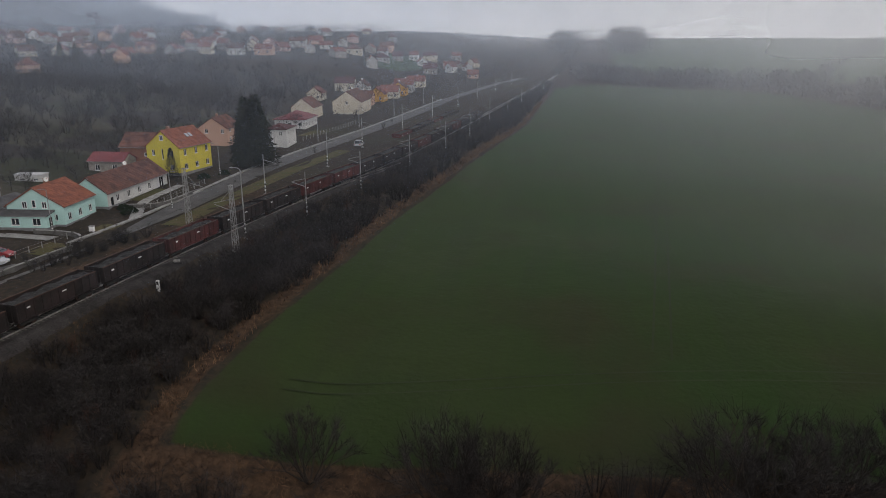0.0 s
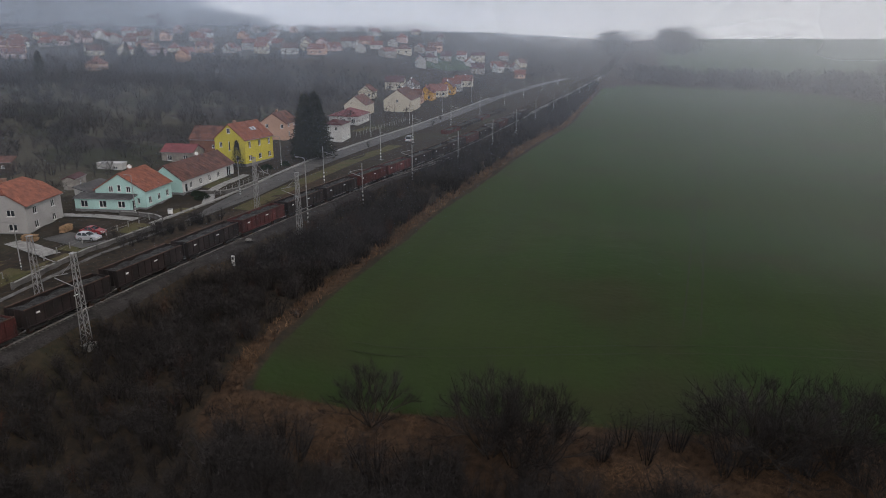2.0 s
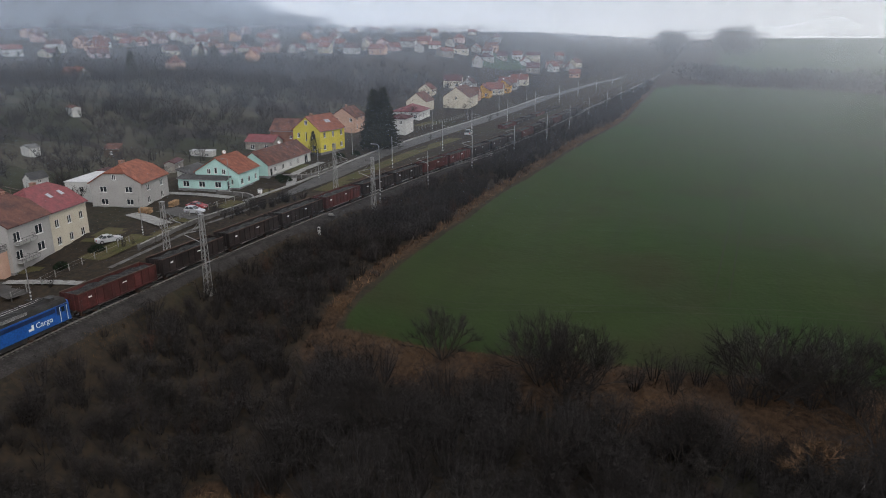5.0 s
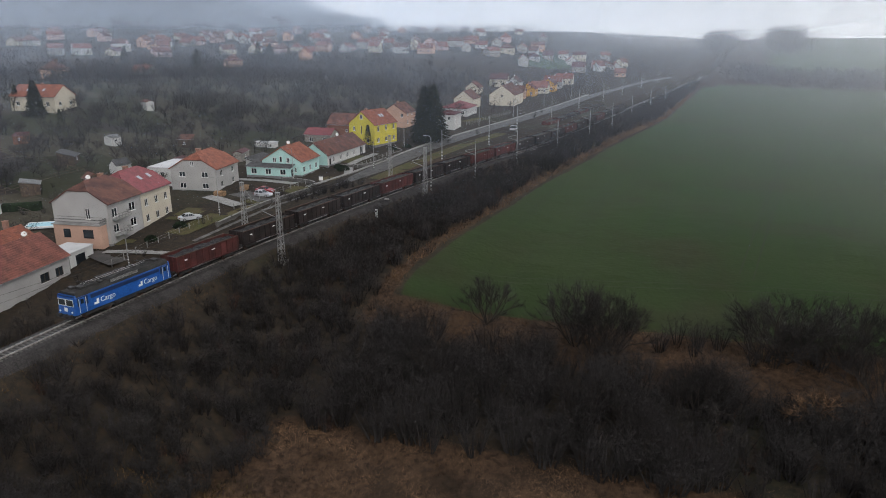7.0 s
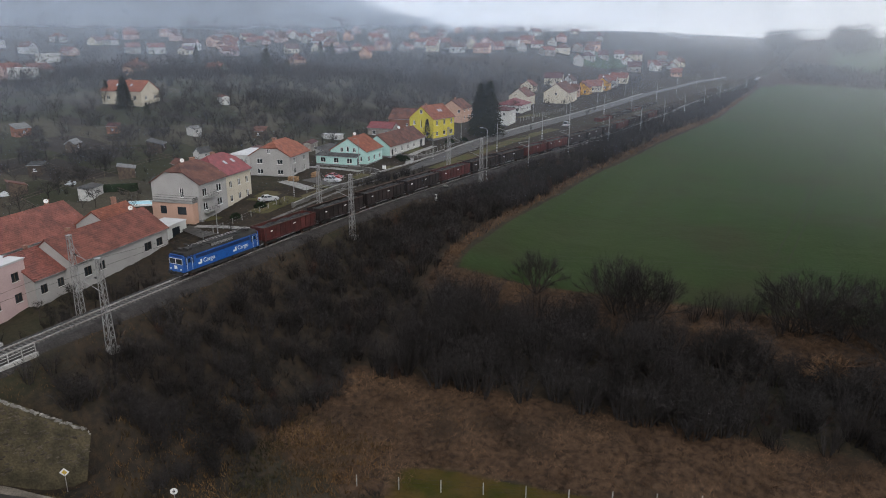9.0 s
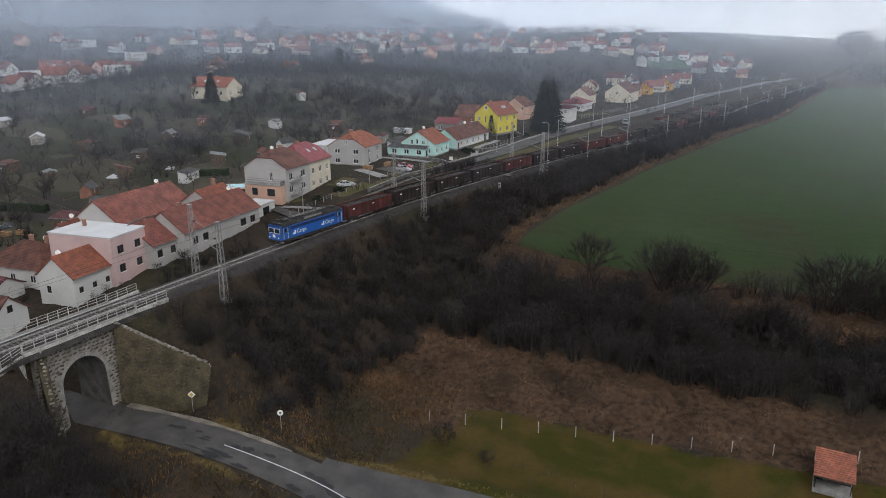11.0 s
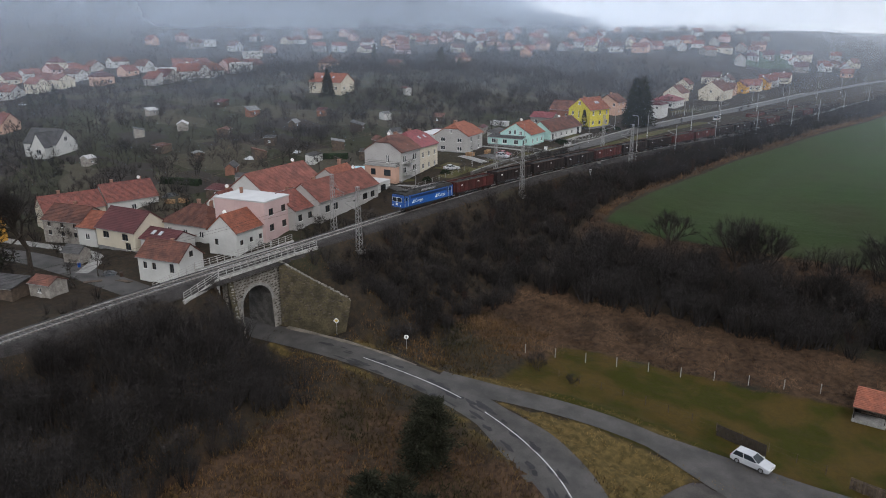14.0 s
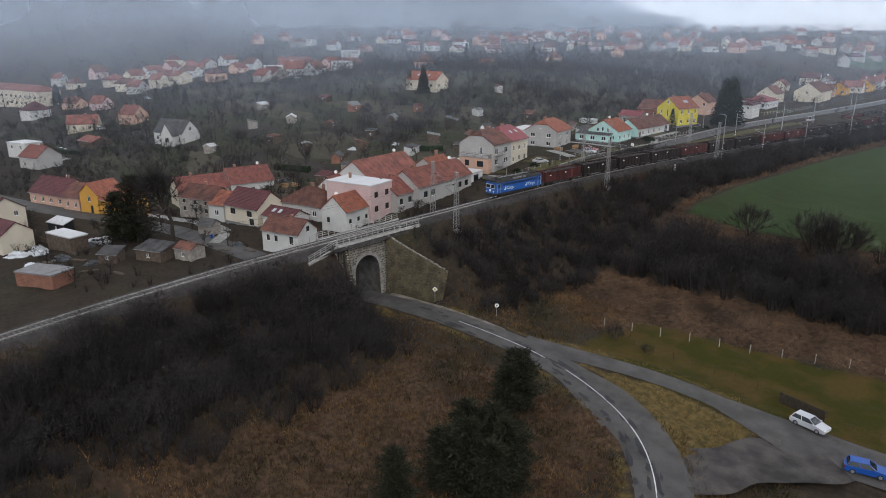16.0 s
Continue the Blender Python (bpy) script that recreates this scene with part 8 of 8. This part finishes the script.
fir = conifer(41, 17.0, 4.7, "tall dark fir beside the houses", n=11000)
fir.matrix_world = pose(-19.8, 163.6, gz(-19.8, 163.6), 0, 0, 0)
slim_fir = conifer(44, 17.0, 4.2, "dark fir among the gardens", n=2400)
slim_fir.matrix_world = pose(-99, 214, gz(-99, 214) - 0.1, 0, 0, 0)
slim_fir.scale = (0.45, 0.45, 0.5)
for x, y, h in ((-17.4, 164.6, 1.04), (-18.4, 161.4, 0.85), (-30.8, 146.5, 0.42), (-140.5, 123, 0.68), (-153.5, 126, 0.5), (-120, 115, 0.38), (-246, 378, 0.9), (-238, 381, 0.85), (-226, 386, 0.7), (-150, 210, 0.75), (-157, 216, 0.6), (-135, 206, 0.55), (-205, 256, 0.6), (-215, 250, 0.5), (-190, 330, 0.6), (-120, 260, 0.5), (-250, 60, 0.5), (-262, 50, 0.6), (-275, 66, 0.55), (-350, 40, 0.6), (-360, 30, 0.7), (-300, 20, 0.6), (-95, 205, 0.4), (-290, 300, 0.7), (-320, 330, 0.7), (-430, 300, 0.8)):
    c = copy_thing(fir if h > 0.65 and y < 170 else slim_fir, pose(x, y, gz(x, y) - 0.1, 0, 0, (x * 13) % 360))
    c.scale = (h, h, h)
pine = conifer(42, 8.0, 2.6, "dark green pine with a broad ragged crown", True)
pine.matrix_world = pose(51.5, -42, gz(51.5, -42), 0, 0, 0)
for x, y, s in ((44.3, -25.6, 1.0), (46.2, -26.4, 1.1), (45.6, -28.8, 0.9), (50.3, -40.6, 1.15), (53.2, -39.6, 1.2), (55.8, -40.2, 1.15), (53.4, -43.6, 1.2), (56.6, -43.4, 1.05), (50.4, -44.8, 0.95), (54.6, -36.9, 0.85), (49.8, -50.6, 0.95)):
    c = copy_thing(pine, pose(x, y, gz(x, y) - 0.1, 0, 0, (x * 29) % 360))
    c.scale = (s, s, s)


black_pine = conifer(43, 15.0, 4.4, "tall dark pine with a ragged open crown", True, 8500, 1.6)
black_pine.matrix_world = pose(-57.0, -37.0, gz(-57, -37) - 0.1, 0, 0, 0)
copy_thing(black_pine, pose(-61.5, -39.5, gz(-61.5, -39.5) - 0.1, 0, 0, 130)).scale = (0.8, 0.8, 0.75)


def round_bush(x, y, r, label):
    rs = np.random.default_rng(int(abs(x * 10)))
    n = 900
    v = rs.standard_normal((n, 3))
    v /= np.linalg.norm(v, axis=1)[:, None]
    p = v * r * rs.uniform(0.7, 1.0, n)[:, None] * np.array([1, 1, 0.85])
    p[:, 2] = np.abs(p[:, 2])
    B = tagged(new("garden_bush"), label, "bush", "evergreen bushes")
    part("stem", rods(((0, 0, -0.2), (0, 0, r * 0.6), 0.08, 0.04)), M_BARK, B)
    soup("foliage", blades(p, v * 0.28 + 0.1 * rs.standard_normal((n, 3)), np.full(n, 0.16), rs), M_HEDGE, "", "", B)
    B.matrix_world = pose(x, y, gz(x, y), 0, 0, 0)


for x, y, r in ((-26.5, 63.5, 1.3), (-21.5, 116.5, 1.6), (-24.5, 119, 1.1), (-23, 147, 1.5), (-20.5, 152, 1.2), (-55, 68, 1.2), (-26.5, 56, 1.1)):
    round_bush(x, y, r, "round dark evergreen bush in a front garden")

# dry reeds and grass
def tufts(mask, x0, x1, y0, y1, n, seed, h, w, lean=0.35):
    rs = np.random.default_rng(seed)
    x, y = rs.uniform(x0, x1, n), rs.uniform(y0, y1, n)
    clump = 0.5 + 0.5 * np.sin(x * 0.9 + 2 * np.sin(y * 0.7)) * np.sin(y * 1.1 + 1.5 * np.sin(x * 0.5))
    k = mask(x, y) * (0.35 + 0.65 * clump) > rs.uniform(0, 1, n)
    x, y = x[k], y[k]
    b = np.c_[x, y, ground_z(x, y) - 0.05]
    d = np.c_[rs.normal(0, lean, len(x)), rs.normal(0, lean, len(x)), np.ones(len(x))] * rs.uniform(*h, len(x))[:, None]
    return blades(b, d, rs.uniform(*w, len(x)), rs)


soup("reed_bed", tufts(reed_mask, 18, 112, -6, 62, 330000, 61, (0.2, 0.65), (0.016, 0.05), 0.8), M_REED, "rust-brown bed of dry reeds and grass", "reeds")
soup("field_margin_grass", tufts(reed_mask, 18, 60, 54, 400, 60000, 62, (0.4, 1.1), (0.06, 0.14)), M_REED, "dry tan grass along the field margin", "grass")
M_DRY = mat("dry_grass", (0.125, 0.074, 0.034), (0.030, 0.029, 0.014), 0.95, 0.13, 3, 0.0, island=0.45, spec=0.1)
soup("dry_grass", tufts(lambda x, y: (ss(9, 14, x) * ss(-14, -18, y) + ss(13, 17, x) * ss(40, 34, x) * ss(-14, -10, y) * ss(16, 12, y)) * ss(3.3, 4.2, line_dist(ROAD_P, x, y)) * ss(2.2, 3.2, line_dist(LANE_P, x, y)) * (1 - 0.7 * meadow_mask(x, y)), 9, 78, -95, 16, 170000, 63, (0.2, 0.75), (0.08, 0.18)), M_DRY, "dry brown grass on the roadside slope", "grass")
soup("meadow_grass", tufts(lambda x, y: meadow_mask(x, y) * ss(3.4, 4.2, line_dist(ROAD_P, x, y)) * ss(2.2, 3, line_dist(LANE_P, x, y)), 10, 100, -32, 26, 26000, 64, (0.06, 0.2), (0.015, 0.04)), mat("meadow_blades", (0.030, 0.037, 0.008), (0.066, 0.048, 0.018), 0.95, 0.2, 3, 0.0, island=0.35, spec=0.1), "short yellow-green meadow grass", "grass")
soup("verge_grass", tufts(lambda x, y: ss(2.9, 3.6, np.abs(x - track_x(y))) * ss(7.5, 5, np.abs(x - track_x(y))), -14, 26, -100, 160, 90000, 65, (0.15, 0.5), (0.05, 0.12)), M_DRY, "withered grass beside the ballast", "grass")


M_HAY = mat("pale_hay", (0.190, 0.130, 0.052), (0.088, 0.066, 0.026), 0.95, 0.4, 3, 0.0, island=0.4, spec=0.1)


soup("verge_hay", tufts(verge_mask, 9, 100, -60, 12, 90000, 66, (0.12, 0.42), (0.05, 0.13), 0.8), M_HAY, "pale matted grass along the road's verges", "grass")


# ---- far woods ----
def far_woods(name, mask, x0, x1, y0, y1, n, seed, h, label, dark=M_TWIG, count=60, fat=0.06):
    rs = np.random.default_rng(seed)
    x, y = rs.uniform(x0, x1, n), rs.uniform(y0, y1, n)
    k = mask(x, y) > rs.uniform(0, 1, n)
    x, y = x[k], y[k]
    z = ground_z(x, y)
    m = count
    hh = rs.uniform(*h, len(x))
    P = np.repeat(np.c_[x, y, z], m, 0)
    H = np.repeat(hh, m)
    v = rs.standard_normal((len(P), 3))
    v /= np.linalg.norm(v, axis=1)[:, None]
    q = P + v * np.c_[H * 0.42, H * 0.42, H * 0.40] + np.c_[H * 0, H * 0, H * 0.6]
    d = (v * 0.6 + rs.standard_normal(v.shape) * 0.5 + np.array([0, 0, 0.4])) * (H * 0.15)[:, None]
    tr = blades(q, d, H * fat, rs)
    b = np.c_[x, y, z - 0.3]
    tr = np.concatenate([tr, blades(b, np.c_[x * 0, x * 0, hh * 0.8], hh * 0.05, rs)])
    return soup(name, tr, dark, label, "woodland")


far_woods("hill_forest", lambda x, y: ss(850, 900, np.hypot(x - 64, y)) * ss(1500, 1400, np.hypot(x - 64, y)) * ss(-10, 50, -0.88 * (x - 64) - 0.475 * y), -1450, 0, 100, 1400, 9000, 71, (12, 20), "wooded hillside sunk in mist", count=34, fat=0.035)
far_woods("far_tree_line", lambda x, y: np.exp(-((np.hypot(x - 64, y) - np.interp(x, [0, 91, 166, 207, 300, 420], [570, 610, 575, 430, 370, 370])) / 15.0) ** 2) * ss(48, 75, x), 0, 460, 60, 760, 26000, 72, (7, 15), "line of bare trees beyond the field")
far_woods("hill_copse", lambda x, y: np.exp(-(((x - 106) / 17) ** 2 + ((y - 900) / 60) ** 2)) + 0.8 * np.exp(-(((x - 40) / 15) ** 2 + ((y - 910) / 50) ** 2)), -20, 180, 740, 1030, 1300, 73, (13, 24), "rounded copse of bare trees on the far rise", count=120, fat=0.035)
far_woods("ridge_trees", lambda x, y: np.exp(-((np.hypot(x - 64, y) - 1120) / 14.0) ** 2) * (0.35 + 0.65 * (np.sin(x * 0.055) > 0.1)), 130, 620, 880, 1140, 900, 76, (5, 10), "scattered bare trees along the far ridge", count=60, fat=0.045)
far_woods("slope_trees", lambda x, y: np.exp(-((np.degrees(np.arctan2(x - 64, y)) - np.interp(np.hypot(x - 64, y), [430, 560, 900], [17.5, 14.5, 19.5])) / 0.35) ** 2) * ss(430, 470, np.hypot(x - 64, y)) + 0.8 * np.exp(-((np.degrees(np.arctan2(x - 64, y)) - np.interp(np.hypot(x - 64, y), [430, 900], [21.5, 25])) / 0.4) ** 2), 120, 480, 380, 900, 5000, 77, (6, 12), "rows of bare trees climbing the far slope", count=70, fat=0.04)
far_woods("village_trees", lambda x, y: ss(-150, -190, x) * 0.8 * off_houses(x, y), -640, -140, 0, 900, 3600, 74, (5, 11), "bare trees between the far houses", count=46, fat=0.034)
far_woods("street_end_trees", lambda x, y: ss(-22, -34, x - track_x(y)) * 0.9 * off_houses(x, y), -190, 0, 205, 700, 480, 75, (4, 8), "bare trees among the houses down the street", count=80, fat=0.03)

# wheel tracks in the crop
M_RUT = mat("wheel_rut", (0.0150, 0.0230, 0.0080), (0.0185, 0.0250, 0.0095), 0.95, 0.4, 5, 0.3)
def rut(pts, name="tramline"):
    Pl = smooth_line(pts, 4.0)
    return tagged(part(name, ribbon(Pl, 0.15, lambda x, y: ground_z(x, y), 0.05, 2, 0.0), M_RUT), "dark wheel rut through the green crop", "wheel rut", "wheel ruts", "structure")


for o in (0, 2.1):
    rut([(74.0 + o, 83 - o), (76.5 + o, 110), (80 + o, 150), (83.3 + o, 180), (88 + o, 230), (94 + o, 300)])
    rut([(33, 64 + o), (51, 69 + o), (65.5, 73.6 + o), (83, 78.2 + o), (100, 80.6 + o), (130, 83 + o), (180, 90 + o)])
    rut([(118 + o, 134), (118.5 + o, 170), (121 + o, 230), (125 + o, 300)])

# ---- mist, painted on sheets ----
def haze_material(thin, thick, foot, depth, r):
    """Mist painted into a see-through sheet lit by the whole sky above it: bluish and thin over the village, white and
    thick over the field.
    """
    m = bpy.data.materials.new("mist")
    m.use_nodes = True
    n, l = m.node_tree.nodes, m.node_tree.links
    n.remove(n["Principled BSDF"])
    df, bk, tr = n.new("ShaderNodeBsdfDiffuse"), n.new("ShaderNodeBsdfTranslucent"), n.new("ShaderNodeBsdfTransparent")
    both, mx = n.new("ShaderNodeAddShader"), n.new("ShaderNodeMixShader")
    up, down = n.new("ShaderNodeCombineXYZ"), n.new("ShaderNodeCombineXYZ")
    up.inputs[2].default_value, down.inputs[2].default_value = 1.0, -1.0
    l.new(up.outputs[0], df.inputs["Normal"])
    l.new(down.outputs[0], bk.inputs["Normal"])
    l.new(df.outputs[0], both.inputs[0])
    l.new(bk.outputs[0], both.inputs[1])
    geo, tex, xyz = n.new("ShaderNodeNewGeometry"), n.new("ShaderNodeTexNoise"), n.new("ShaderNodeSeparateXYZ")
    tex.inputs["Scale"].default_value, tex.inputs["Detail"].default_value = 0.007, 3
    l.new(geo.outputs["Position"], tex.inputs["Vector"])
    l.new(geo.outputs["Position"], xyz.inputs[0])

    def ramp(src, a, b, lo, hi):
        q = n.new("ShaderNodeMapRange")
        q.interpolation_type = "SMOOTHSTEP"
        for k, v in enumerate((a, b, lo, hi)):
            q.inputs[k + 1].default_value = v
        l.new(src, q.inputs[0])
        return q.outputs[0]

    def times(a, b):
        q = n.new("ShaderNodeMath")
        q.operation = "MULTIPLY"
        l.new(a, q.inputs[0])
        l.new(b, q.inputs[1])
        return q.outputs[0]

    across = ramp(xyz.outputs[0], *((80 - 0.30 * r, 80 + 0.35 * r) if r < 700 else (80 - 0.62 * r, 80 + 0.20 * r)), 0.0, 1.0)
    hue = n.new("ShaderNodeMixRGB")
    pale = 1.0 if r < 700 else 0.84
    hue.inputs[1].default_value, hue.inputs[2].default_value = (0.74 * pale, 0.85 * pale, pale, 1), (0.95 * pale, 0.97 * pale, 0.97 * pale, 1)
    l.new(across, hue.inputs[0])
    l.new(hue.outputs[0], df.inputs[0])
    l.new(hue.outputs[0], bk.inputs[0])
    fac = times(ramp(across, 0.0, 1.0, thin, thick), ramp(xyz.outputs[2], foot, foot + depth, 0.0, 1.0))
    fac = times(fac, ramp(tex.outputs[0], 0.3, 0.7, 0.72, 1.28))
    l.new(fac, mx.inputs[0])
    l.new(tr.outputs[0], mx.inputs[1])
    l.new(both.outputs[0], mx.inputs[2])
    l.new(mx.outputs[0], n["Material Output"].inputs[0])
    return m


# arcs of see-through sheet; distance haze is put into their colour and opacity
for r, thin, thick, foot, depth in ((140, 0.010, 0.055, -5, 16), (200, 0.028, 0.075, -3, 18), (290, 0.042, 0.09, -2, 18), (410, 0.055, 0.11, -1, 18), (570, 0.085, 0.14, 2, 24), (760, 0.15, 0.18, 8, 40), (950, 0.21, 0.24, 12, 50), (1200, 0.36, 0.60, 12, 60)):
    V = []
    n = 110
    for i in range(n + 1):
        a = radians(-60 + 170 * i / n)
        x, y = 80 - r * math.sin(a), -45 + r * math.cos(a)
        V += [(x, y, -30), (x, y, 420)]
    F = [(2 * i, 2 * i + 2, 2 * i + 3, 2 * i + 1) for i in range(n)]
    tagged(part("mist_bank", (V, F), haze_material(thin, thick, foot, depth, r), smooth=True), "curved see-through sheet painted as thin pale winter mist over the valley", "mist", kind="stuff")

# ---- sleepers, last ----
slp = slp_mesh()
P, A = along(-110, 70, 0.62)
for i in range(len(P)):
    ob = part("sleeper", slp, None, railway)
    ob.matrix_world = pose(P[i, 0], P[i, 1], P[i, 2], 0, 0, math.degrees(A[i]))
V, F = [], []
P, A = along(70.5, 330, 0.62)
for i in range(len(P)):
    m = pose(P[i, 0], P[i, 1], P[i, 2], 0, 0, math.degrees(A[i]))
    b = len(V)
    V += [tuple(m @ v.co) for v in slp.vertices]
    F += [tuple(b + j for j in p.vertices) for p in slp.polygons]
tagged(part("sleepers_beyond", (V, F), M_SLEEPER, railway), kind="stuff")
